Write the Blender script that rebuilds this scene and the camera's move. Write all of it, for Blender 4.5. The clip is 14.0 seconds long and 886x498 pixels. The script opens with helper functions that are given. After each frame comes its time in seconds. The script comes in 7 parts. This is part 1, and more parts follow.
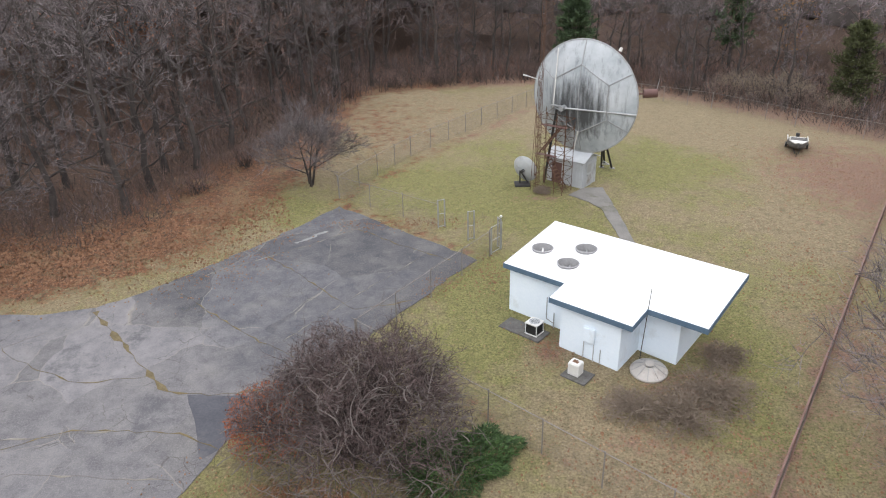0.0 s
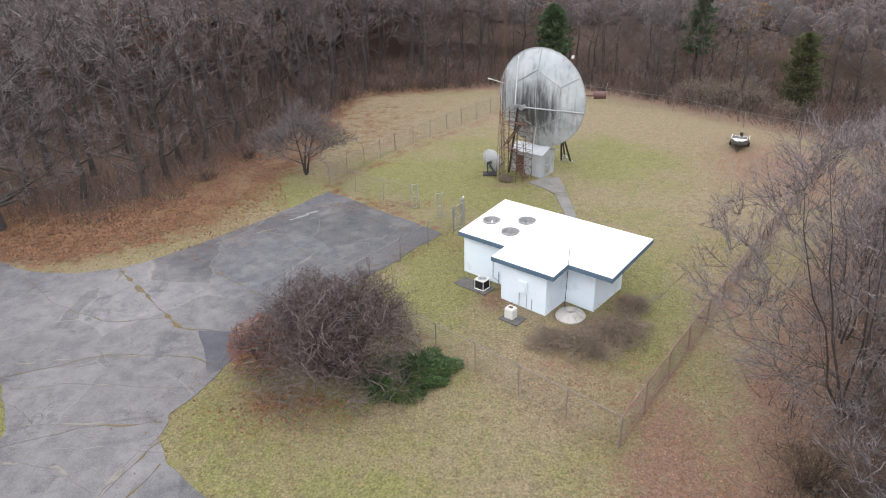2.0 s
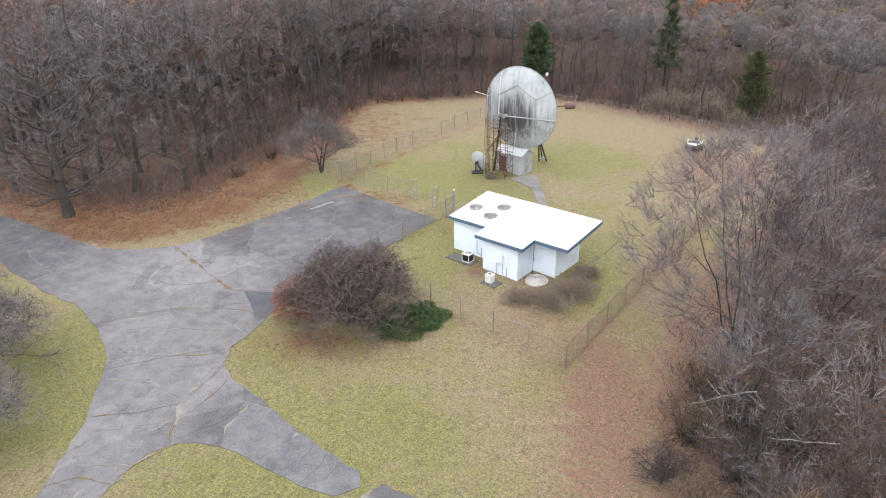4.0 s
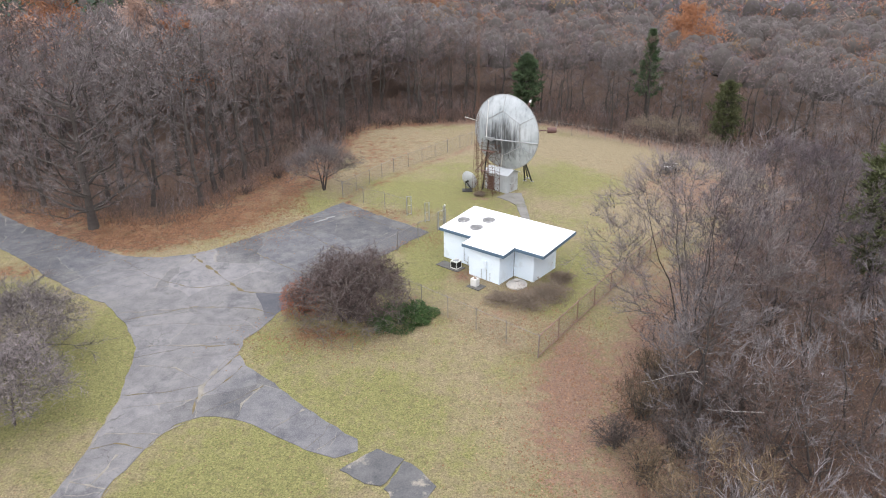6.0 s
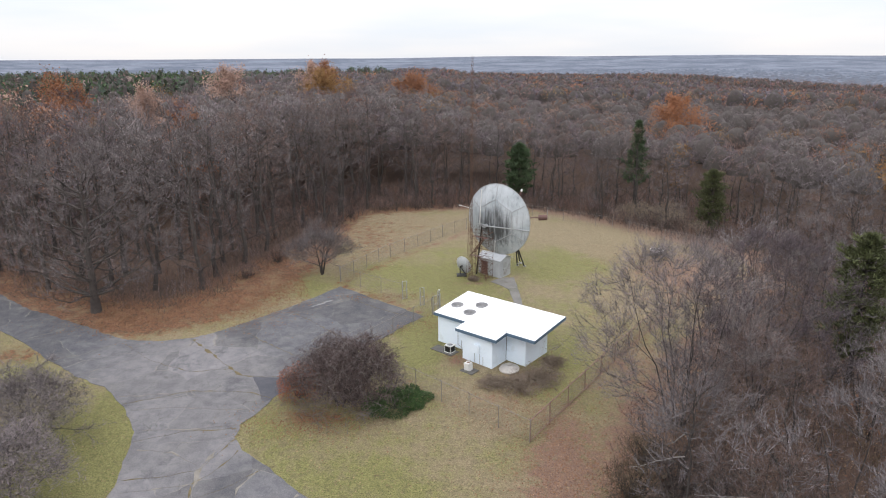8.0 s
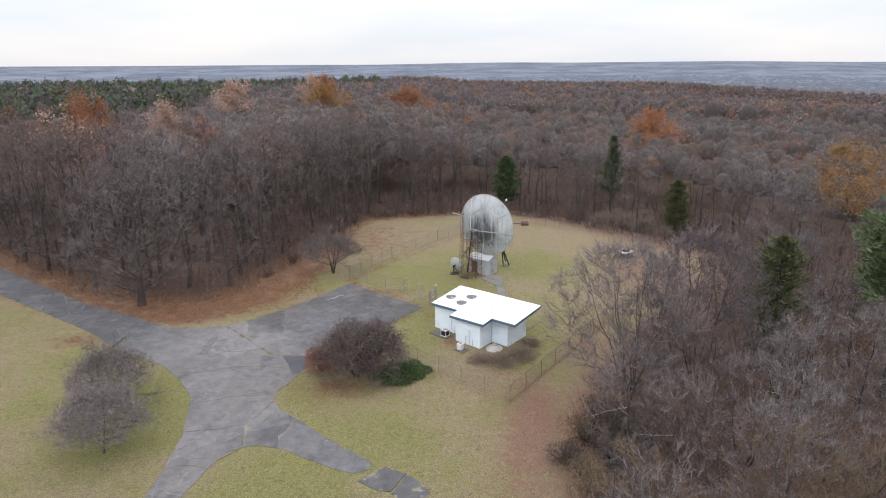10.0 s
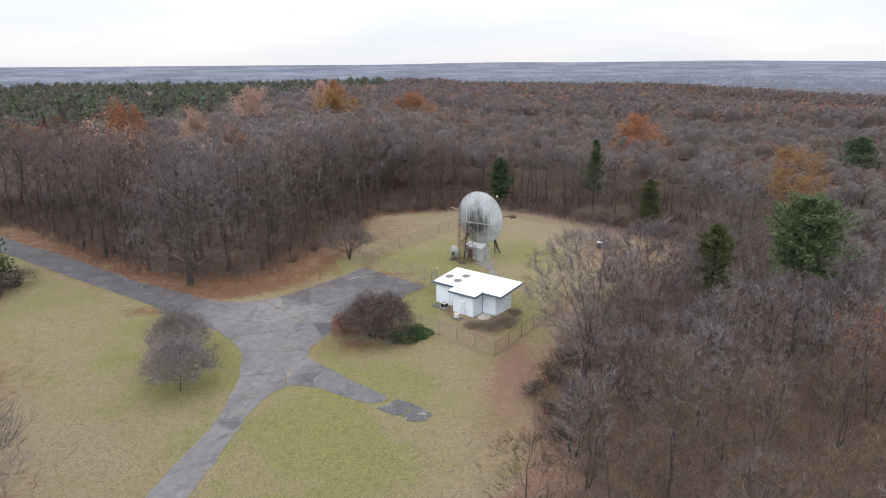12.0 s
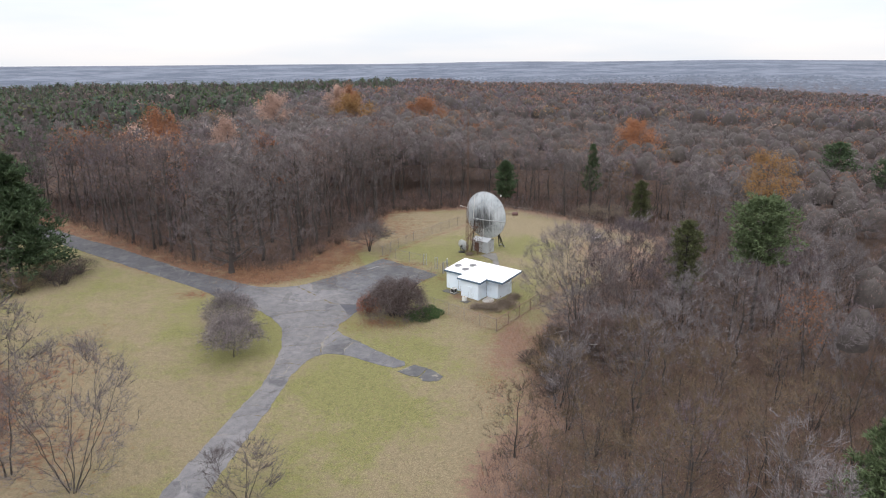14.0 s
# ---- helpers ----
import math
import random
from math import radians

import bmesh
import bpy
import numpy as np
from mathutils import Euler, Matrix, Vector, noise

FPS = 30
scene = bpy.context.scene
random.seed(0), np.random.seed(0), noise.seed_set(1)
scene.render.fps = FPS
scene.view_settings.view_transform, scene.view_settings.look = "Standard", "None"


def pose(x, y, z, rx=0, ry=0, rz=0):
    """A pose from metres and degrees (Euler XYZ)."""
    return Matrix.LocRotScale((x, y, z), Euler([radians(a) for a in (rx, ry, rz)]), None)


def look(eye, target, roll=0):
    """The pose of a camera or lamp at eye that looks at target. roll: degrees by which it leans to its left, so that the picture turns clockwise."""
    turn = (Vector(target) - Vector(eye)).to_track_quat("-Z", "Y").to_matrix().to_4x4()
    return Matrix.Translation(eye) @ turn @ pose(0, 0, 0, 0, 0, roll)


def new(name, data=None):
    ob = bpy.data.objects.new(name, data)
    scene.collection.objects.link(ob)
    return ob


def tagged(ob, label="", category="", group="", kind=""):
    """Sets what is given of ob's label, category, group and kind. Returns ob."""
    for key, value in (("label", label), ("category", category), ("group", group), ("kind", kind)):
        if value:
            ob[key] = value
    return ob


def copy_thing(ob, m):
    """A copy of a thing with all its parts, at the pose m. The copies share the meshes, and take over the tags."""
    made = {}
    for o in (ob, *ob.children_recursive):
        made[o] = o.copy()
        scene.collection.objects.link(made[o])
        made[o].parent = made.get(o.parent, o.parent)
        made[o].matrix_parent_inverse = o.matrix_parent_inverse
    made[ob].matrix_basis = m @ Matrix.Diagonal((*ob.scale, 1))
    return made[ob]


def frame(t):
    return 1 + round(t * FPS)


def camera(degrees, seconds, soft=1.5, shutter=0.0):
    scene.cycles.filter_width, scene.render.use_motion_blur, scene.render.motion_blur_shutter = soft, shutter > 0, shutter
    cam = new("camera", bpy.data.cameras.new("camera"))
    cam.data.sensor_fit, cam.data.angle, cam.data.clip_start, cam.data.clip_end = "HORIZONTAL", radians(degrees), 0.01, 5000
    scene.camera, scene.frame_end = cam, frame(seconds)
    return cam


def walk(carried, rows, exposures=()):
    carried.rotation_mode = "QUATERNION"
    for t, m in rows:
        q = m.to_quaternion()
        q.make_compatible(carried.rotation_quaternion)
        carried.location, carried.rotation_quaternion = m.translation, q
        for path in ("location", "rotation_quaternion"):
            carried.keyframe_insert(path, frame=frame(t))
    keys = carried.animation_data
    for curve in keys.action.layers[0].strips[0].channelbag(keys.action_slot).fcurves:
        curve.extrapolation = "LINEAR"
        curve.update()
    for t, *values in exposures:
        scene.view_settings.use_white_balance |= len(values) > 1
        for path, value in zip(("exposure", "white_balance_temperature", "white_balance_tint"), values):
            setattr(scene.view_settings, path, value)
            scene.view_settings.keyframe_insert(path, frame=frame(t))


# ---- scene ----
cam = camera(66.0, 14.0, soft=1.1)
PATH = [
    (0, (-0.309, 2.11, 20.22), (-0.361, 3.912, 19.356), -1.3),
    (0.5, (0.736, 0.968, 20.412), (0.668, 2.769, 19.545), -1.3),
    (1, (1.914, -0.74, 20.563), (1.842, 1.067, 19.709), -1.2),
    (1.5, (2.291, -3.335, 20.882), (2.223, -1.523, 20.039), -1.1),
    (2, (2.624, -6.194, 21.438), (2.554, -4.383, 20.594), -1.1),
    (2.5, (2.866, -8.763, 22.045), (2.796, -6.952, 21.2), -1.0),
    (3, (3.006, -11.483, 22.975), (2.94, -9.673, 22.127), -1.1),
    (5.5, (3.957, -23.405, 25.416), (3.903, -21.572, 24.619), -0.4),
    (6, (4.234, -23.789, 25.623), (4.176, -21.942, 24.859), -0.6),
    (6.5, (4.282, -24.093, 25.977), (4.227, -22.195, 25.35), -0.5),
    (7, (4.319, -24.523, 26.229), (4.268, -22.62, 25.614), -0.5),
    (7.5, (4.299, -24.93, 26.512), (4.252, -23.006, 25.969), -0.4),
    (8, (4.536, -25.599, 26.826), (4.487, -23.675, 26.282), -0.4),
    (10.5, (4.495, -42.402, 30.642), (4.469, -40.473, 30.115), -0.4),
    (11, (4.576, -46.601, 31.314), (4.548, -44.672, 30.786), -0.4),
    (11.5, (5.032, -50.593, 31.862), (4.995, -48.664, 31.333), -0.4),
    (12, (5.177, -54.473, 32.569), (5.14, -52.545, 32.039), -0.5),
    (12.5, (5.437, -58.178, 33.133), (5.397, -56.25, 32.602), -0.5),
    (13, (5.476, -61.891, 33.94), (5.41, -59.964, 33.408), -0.5),
    (13.5, (5.213, -65.353, 34.82), (5.152, -63.426, 34.288), -0.5),
    (14, (5.417, -68.442, 35.378), (5.352, -66.515, 34.845), -0.5),
]
walk(cam, [(t, look(eye, target, roll)) for t, eye, target, roll in PATH],
     [(0, 0.0), (1.5, 0.08), (3, 0.28), (5.5, 0.4), (6, 0.32), (6.5, 0.1), (7.5, -0.06), (8, -0.1), (10.5, -0.14), (14, -0.09)])

# ---- sky and light ----
world = bpy.data.worlds.new("overcast_sky")
scene.world = world
world.use_nodes = True
wn, wl = world.node_tree.nodes, world.node_tree.links
wn.clear()
w_out, w_bg = wn.new("ShaderNodeOutputWorld"), wn.new("ShaderNodeBackground")
w_sky = wn.new("ShaderNodeTexSky")
w_sky.sky_type, w_sky.sun_disc = "NISHITA", False
w_sky.sun_elevation, w_sky.sun_rotation = radians(48), radians(200)
w_co = wn.new("ShaderNodeTexCoord")
w_sep = wn.new("ShaderNodeSeparateXYZ")
w_ramp = wn.new("ShaderNodeMapRange")          # the cloud deck is brighter towards the zenith
w_ramp.inputs["From Min"].default_value, w_ramp.inputs["From Max"].default_value = 0.0, 1.0
w_ramp.inputs["To Min"].default_value, w_ramp.inputs["To Max"].default_value = 1.0, 2.5
w_map = wn.new("ShaderNodeMapping")
w_map.inputs["Scale"].default_value = (1.0, 1.0, 7.0)
w_noise = wn.new("ShaderNodeTexNoise")
w_noise.inputs["Scale"].default_value, w_noise.inputs["Detail"].default_value = 2.6, 5.0
w_cloud = wn.new("ShaderNodeMapRange")
w_cloud.inputs["From Min"].default_value, w_cloud.inputs["From Max"].default_value = 0.35, 0.7
w_cloud.inputs["To Min"].default_value, w_cloud.inputs["To Max"].default_value = 0.0, 1.0
w_mix = wn.new("ShaderNodeMix")
w_mix.data_type = "RGBA"
w_mix.inputs["A"].default_value, w_mix.inputs["B"].default_value = (0.85, 0.89, 0.965, 1), (1.04, 1.0, 0.995, 1)
w_lum = wn.new("ShaderNodeVectorMath")
w_lum.operation = "SCALE"
w_add = wn.new("ShaderNodeVectorMath")
w_add.operation = "MULTIPLY_ADD"
w_add.inputs[1].default_value = (0.012, 0.012, 0.012)
wl.new(w_co.outputs["Generated"], w_sep.inputs[0])
wl.new(w_sep.outputs["Z"], w_ramp.inputs["Value"])
wl.new(w_co.outputs["Generated"], w_map.inputs["Vector"])
wl.new(w_map.outputs[0], w_noise.inputs["Vector"])
wl.new(w_noise.outputs[0], w_cloud.inputs["Value"])
wl.new(w_cloud.outputs[0], w_mix.inputs["Factor"])
wl.new(w_mix.outputs["Result"], w_lum.inputs[0])
wl.new(w_ramp.outputs[0], w_lum.inputs["Scale"])
wl.new(w_sky.outputs[0], w_add.inputs[0])
wl.new(w_lum.outputs[0], w_add.inputs[2])
wl.new(w_add.outputs[0], w_bg.inputs["Color"])
w_bg.inputs["Strength"].default_value = 1.0
wl.new(w_bg.outputs[0], w_out.inputs[0])

sun = new("sun", bpy.data.lights.new("sun", "SUN"))
sun.data.energy, sun.data.angle, sun.data.color = 0.7, radians(25), (1.0, 0.95, 0.91)
sun.matrix_world = look((-20, -40, 60), (5, 30, 0))


# ---- materials ----
def nodes_of(name):
    m = bpy.data.materials.new(name)
    m.use_nodes = True
    nt = m.node_tree
    return m, nt, nt.nodes["Principled BSDF"]


def node(nt, kind, **values):
    n = nt.nodes.new(kind)
    for key, value in values.items():
        n.inputs[key.replace("_", " ")].default_value = value
    return n


def tex_noise(nt, scale, detail=4.0, rough=0.55, vector=None):
    n = node(nt, "ShaderNodeTexNoise", Scale=scale, Detail=detail, Roughness=rough)
    if vector:
        nt.links.new(vector, n.inputs["Vector"])
    return n.outputs[0]


def ramp(nt, value, a, b, lo=0.0, hi=1.0):
    n = node(nt, "ShaderNodeMapRange", From_Min=a, From_Max=b, To_Min=lo, To_Max=hi)
    nt.links.new(value, n.inputs["Value"])
    return n.outputs[0]


def mixed(nt, f, a, b, blend="MIX"):
    n = nt.nodes.new("ShaderNodeMix")
    n.data_type, n.blend_type = "RGBA", blend
    for socket, v in (("Factor", f), ("A", a), ("B", b)):
        if isinstance(v, (tuple, list)):
            n.inputs[socket].default_value = (*v[:3], 1)
        elif isinstance(v, (int, float)):
            n.inputs[socket].default_value = v
        else:
            nt.links.new(v, n.inputs[socket])
    return n.outputs["Result"]


def calc(nt, op, a, b=0.0):
    n = nt.nodes.new("ShaderNodeMath")
    n.operation = op
    for k, v in enumerate((a, b)):
        if isinstance(v, (int, float)):
            n.inputs[k].default_value = v
        else:
            nt.links.new(v, n.inputs[k])
    return n.outputs[0]


def bumped(nt, bsdf, height, strength, distance):
    b = node(nt, "ShaderNodeBump", Strength=strength, Distance=distance)
    nt.links.new(height, b.inputs["Height"])
    nt.links.new(b.outputs[0], bsdf.inputs["Normal"])


def place_of(nt):
    return nt.nodes.new("ShaderNodeTexCoord").outputs["Object"]


def surface(name, dark, light, big=1.5, fine=25.0, rough=0.8, metal=0.0, bump=0.2, depth=0.01, spread=0.0, stain=None, stain_at=(0.55, 0.75), twiggy=0.0):
    """A surface between two colours at two scales, with relief, an optional stain colour and a spread of brightness from piece to piece."""
    m, nt, bsdf = nodes_of(name)
    co = place_of(nt)
    large, small = tex_noise(nt, big, 5.0, 0.6, co), tex_noise(nt, fine, 3.0, 0.6, co)
    f = ramp(nt, calc(nt, "ADD", calc(nt, "MULTIPLY", large, 0.6), calc(nt, "MULTIPLY", small, 0.4)), 0.3, 0.7)
    col = mixed(nt, f, dark, light)
    if stain:
        col = mixed(nt, ramp(nt, tex_noise(nt, big * 0.7, 6.0, 0.65, co), *stain_at), col, stain)
    if spread:
        info = nt.nodes.new("ShaderNodeObjectInfo")
        hsv = nt.nodes.new("ShaderNodeHueSaturation")
        nt.links.new(ramp(nt, info.outputs["Random"], 0, 1, 1 - spread, 1 + spread), hsv.inputs["Value"])
        nt.links.new(col, hsv.inputs["Color"])
        col = hsv.outputs[0]
    if twiggy:
        geo = nt.nodes.new("ShaderNodeNewGeometry")
        tone = nt.nodes.new("ShaderNodeHueSaturation")
        nt.links.new(ramp(nt, geo.outputs["Random Per Island"], 0, 1, 1 - twiggy, 1 + twiggy), tone.inputs["Value"])
        nt.links.new(col, tone.inputs["Color"])
        col = tone.outputs[0]
    nt.links.new(col, bsdf.inputs["Base Color"])
    bsdf.inputs["Roughness"].default_value, bsdf.inputs["Metallic"].default_value = rough, metal
    bumped(nt, bsdf, small, bump, depth)
    return m


def ground_material():
    m, nt, bsdf = nodes_of("grass_and_leaf_litter")
    co = place_of(nt)
    lit, lush, far = (nt.nodes.new("ShaderNodeAttribute") for _ in range(3))
    lit.attribute_name, lush.attribute_name, far.attribute_name = "litter", "lush", "distance"
    n1, n2, n3 = tex_noise(nt, 0.12, 5, 0.6, co), tex_noise(nt, 0.8, 6, 0.7, co), tex_noise(nt, 8.5, 5, 0.78, co)
    n4 = tex_noise(nt, 2.6, 4, 0.7, co)
    fine = ramp(nt, n3, 0.34, 0.66)
    tuft = tex_noise(nt, 1.9, 5, 0.7, co)
    straw = mixed(nt, fine, (0.11, 0.086, 0.048), (0.36, 0.29, 0.18))
    green = mixed(nt, fine, (0.068, 0.072, 0.022), (0.3, 0.283, 0.105))
    g = calc(nt, "ADD", lush.outputs["Fac"], calc(nt, "ADD", calc(nt, "MULTIPLY", n1, 1.7), calc(nt, "ADD", calc(nt, "MULTIPLY", n2, 0.9), calc(nt, "MULTIPLY", tuft, 0.7))))
    col = mixed(nt, ramp(nt, g, 1.46, 1.9), straw, green)
    col = mixed(nt, ramp(nt, n4, 0.54, 0.7, 0, 0.6), col, (0.105, 0.075, 0.042))
    col = mixed(nt, ramp(nt, tuft, 0.5, 0.3, 0, 0.5), col, (0.075, 0.066, 0.028))
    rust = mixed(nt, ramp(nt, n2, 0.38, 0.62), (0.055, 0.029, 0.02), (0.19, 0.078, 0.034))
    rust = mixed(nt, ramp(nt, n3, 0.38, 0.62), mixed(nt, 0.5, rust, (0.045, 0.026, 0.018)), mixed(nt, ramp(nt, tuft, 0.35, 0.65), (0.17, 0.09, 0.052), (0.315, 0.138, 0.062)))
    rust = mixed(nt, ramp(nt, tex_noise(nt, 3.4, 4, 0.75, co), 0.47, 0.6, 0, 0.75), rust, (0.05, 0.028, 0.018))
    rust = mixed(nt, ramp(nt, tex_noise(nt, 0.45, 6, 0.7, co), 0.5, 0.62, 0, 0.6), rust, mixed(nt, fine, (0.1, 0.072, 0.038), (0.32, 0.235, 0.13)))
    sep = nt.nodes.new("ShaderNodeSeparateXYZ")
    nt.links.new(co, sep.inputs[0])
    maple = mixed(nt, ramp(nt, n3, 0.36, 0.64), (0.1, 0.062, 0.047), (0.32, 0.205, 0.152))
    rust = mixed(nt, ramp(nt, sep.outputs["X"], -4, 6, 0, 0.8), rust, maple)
    f = calc(nt, "ADD", lit.outputs["Fac"], calc(nt, "ADD", calc(nt, "ADD", calc(nt, "MULTIPLY", calc(nt, "SUBTRACT", n2, 0.5), 1.3), calc(nt, "MULTIPLY", calc(nt, "SUBTRACT", tuft, 0.5), 1.0)), calc(nt, "MULTIPLY", calc(nt, "SUBTRACT", n3, 0.5), 1.1)))
    # deep among the trees: dark leaf mould, with the woods' shade put into its colour
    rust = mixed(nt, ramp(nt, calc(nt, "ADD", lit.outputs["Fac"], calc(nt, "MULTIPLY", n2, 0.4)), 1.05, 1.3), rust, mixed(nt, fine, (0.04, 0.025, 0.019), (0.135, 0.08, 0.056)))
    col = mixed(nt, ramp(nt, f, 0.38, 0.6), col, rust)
    # single leaves lying about, more of them where the litter is thicker
    cell = node(nt, "ShaderNodeTexVoronoi", Scale=5.5)
    nt.links.new(co, cell.inputs["Vector"])
    pick = nt.nodes.new("ShaderNodeSeparateColor")
    nt.links.new(cell.outputs["Color"], pick.inputs[0])
    often = ramp(nt, calc(nt, "ADD", lit.outputs["Fac"], calc(nt, "MULTIPLY", n1, 0.35)), 0.1, 0.9, 0.9, 0.45)
    dot = calc(nt, "MULTIPLY", calc(nt, "GREATER_THAN", pick.outputs[0], often), ramp(nt, cell.outputs["Distance"], 0.34, 0.2))
    leafcol = mixed(nt, pick.outputs[1], (0.09, 0.045, 0.025), (0.42, 0.27, 0.16))
    col = mixed(nt, calc(nt, "MULTIPLY", dot, 0.85), col, leafcol)
    # far ground: atmospheric haze painted in as a blue-grey base colour
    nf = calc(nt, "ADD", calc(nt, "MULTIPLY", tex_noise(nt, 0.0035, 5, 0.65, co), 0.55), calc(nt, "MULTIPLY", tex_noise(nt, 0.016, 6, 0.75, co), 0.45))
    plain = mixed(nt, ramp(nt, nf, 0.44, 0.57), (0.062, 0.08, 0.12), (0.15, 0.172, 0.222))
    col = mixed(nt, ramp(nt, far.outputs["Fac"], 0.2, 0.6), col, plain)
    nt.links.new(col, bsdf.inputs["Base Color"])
    bsdf.inputs["Roughness"].default_value = 0.95
    bumped(nt, bsdf, calc(nt, "ADD", n3, tex_noise(nt, 30, 3, 0.7, co)), 0.8, 0.08)
    return m


def wobbled(nt, co, scale, amount):
    """The place, shifted by a noise, so that joints do not run dead straight."""
    wob = node(nt, "ShaderNodeTexNoise", Scale=scale, Detail=4.0)
    nt.links.new(co, wob.inputs["Vector"])
    off = nt.nodes.new("ShaderNodeVectorMath")
    off.operation = "MULTIPLY_ADD"
    off.inputs[1].default_value = (amount, amount, 0)
    nt.links.new(wob.outputs["Color"], off.inputs[0])
    nt.links.new(co, off.inputs[2])
    return off.outputs[0]


def asphalt_material():
    """Old asphalt laid in patches of different ages: pale and worn at the crossing, darker on the lot, the path and the road."""
    m, nt, bsdf = nodes_of("worn_asphalt")
    co = place_of(nt)
    n1, n2, n3 = tex_noise(nt, 0.16, 4, 0.6, co), tex_noise(nt, 0.9, 6, 0.7, co), tex_noise(nt, 14, 4, 0.75, co)
    sep = nt.nodes.new("ShaderNodeSeparateXYZ")
    nt.links.new(co, sep.inputs[0])
    x, y = sep.outputs["X"], sep.outputs["Y"]
    rim = calc(nt, "MULTIPLY", calc(nt, "SUBTRACT", n1, 0.5), 16.0)
    lot = ramp(nt, calc(nt, "ADD", calc(nt, "ADD", x, calc(nt, "MULTIPLY", y, 0.9)), rim), 13.5, 17.0)
    path = calc(nt, "MULTIPLY", ramp(nt, x, -12.8, -11.6), ramp(nt, y, 17.5, 16.5))
    west = ramp(nt, calc(nt, "ADD", x, rim), -24, -32)
    aged = calc(nt, "MAXIMUM", calc(nt, "MULTIPLY", lot, 0.85), calc(nt, "MAXIMUM", calc(nt, "MULTIPLY", path, 0.6), calc(nt, "MULTIPLY", west, 1.0)))
    col = mixed(nt, aged, mixed(nt, ramp(nt, n2, 0.35, 0.65), (0.118, 0.113, 0.122), (0.182, 0.174, 0.18)), mixed(nt, ramp(nt, n2, 0.35, 0.65), (0.046, 0.049, 0.063), (0.098, 0.096, 0.104)))
    # slabs of different age, and the joints between them
    way = wobbled(nt, co, 0.5, 1.3)
    cell = node(nt, "ShaderNodeTexVoronoi", Scale=0.17)
    nt.links.new(way, cell.inputs["Vector"])
    pick = nt.nodes.new("ShaderNodeSeparateColor")
    nt.links.new(cell.outputs["Color"], pick.inputs[0])
    grey = nt.nodes.new("ShaderNodeCombineColor")
    for k in range(3):
        nt.links.new(ramp(nt, pick.outputs[0], 0, 1, 0.74, 1.16), grey.inputs[k])
    col = mixed(nt, 1.0, col, grey.outputs[0], "MULTIPLY")
    # worn pale aggregate and dark tarry stains
    col = mixed(nt, ramp(nt, tex_noise(nt, 0.42, 5, 0.65, co), 0.52, 0.68, 0, 0.36), col, (0.2, 0.19, 0.18))
    col = mixed(nt, ramp(nt, tex_noise(nt, 0.3, 6, 0.7, way), 0.56, 0.66, 0, 0.75), col, (0.062, 0.062, 0.072))
    col = mixed(nt, ramp(nt, tex_noise(nt, 2.3, 4, 0.75, co), 0.6, 0.72, 0, 0.55), col, (0.055, 0.05, 0.046))
    col = mixed(nt, ramp(nt, n3, 0.5, 0.75, 0, 0.5), col, (0.27, 0.26, 0.25))
    col = mixed(nt, ramp(nt, n3, 0.46, 0.25, 0, 0.5), col, (0.045, 0.045, 0.05))
    for scale, wide, tone, lo, hi, vec in ((0.17, 0.006, (0.24, 0.22, 0.19), 0.47, 0.57, way), (0.36, 0.008, (0.05, 0.046, 0.04), 0.49, 0.58, wobbled(nt, co, 0.8, 1.2)), (0.8, 0.014, (0.055, 0.05, 0.04), 0.58, 0.66, wobbled(nt, co, 1.1, 0.8))):
        v = node(nt, "ShaderNodeTexVoronoi", Scale=scale)
        v.feature = "DISTANCE_TO_EDGE"
        nt.links.new(vec, v.inputs["Vector"])
        crack = calc(nt, "MULTIPLY", ramp(nt, v.outputs["Distance"], 0.0, wide, 1, 0), ramp(nt, tex_noise(nt, 0.35, 3, 0.6, co), lo, hi))
        col = mixed(nt, calc(nt, "MULTIPLY", crack, 0.7), col, tone)
    nt.links.new(col, bsdf.inputs["Base Color"])
    bsdf.inputs["Roughness"].default_value = 0.85
    bumped(nt, bsdf, n3, 0.4, 0.02)
    return m


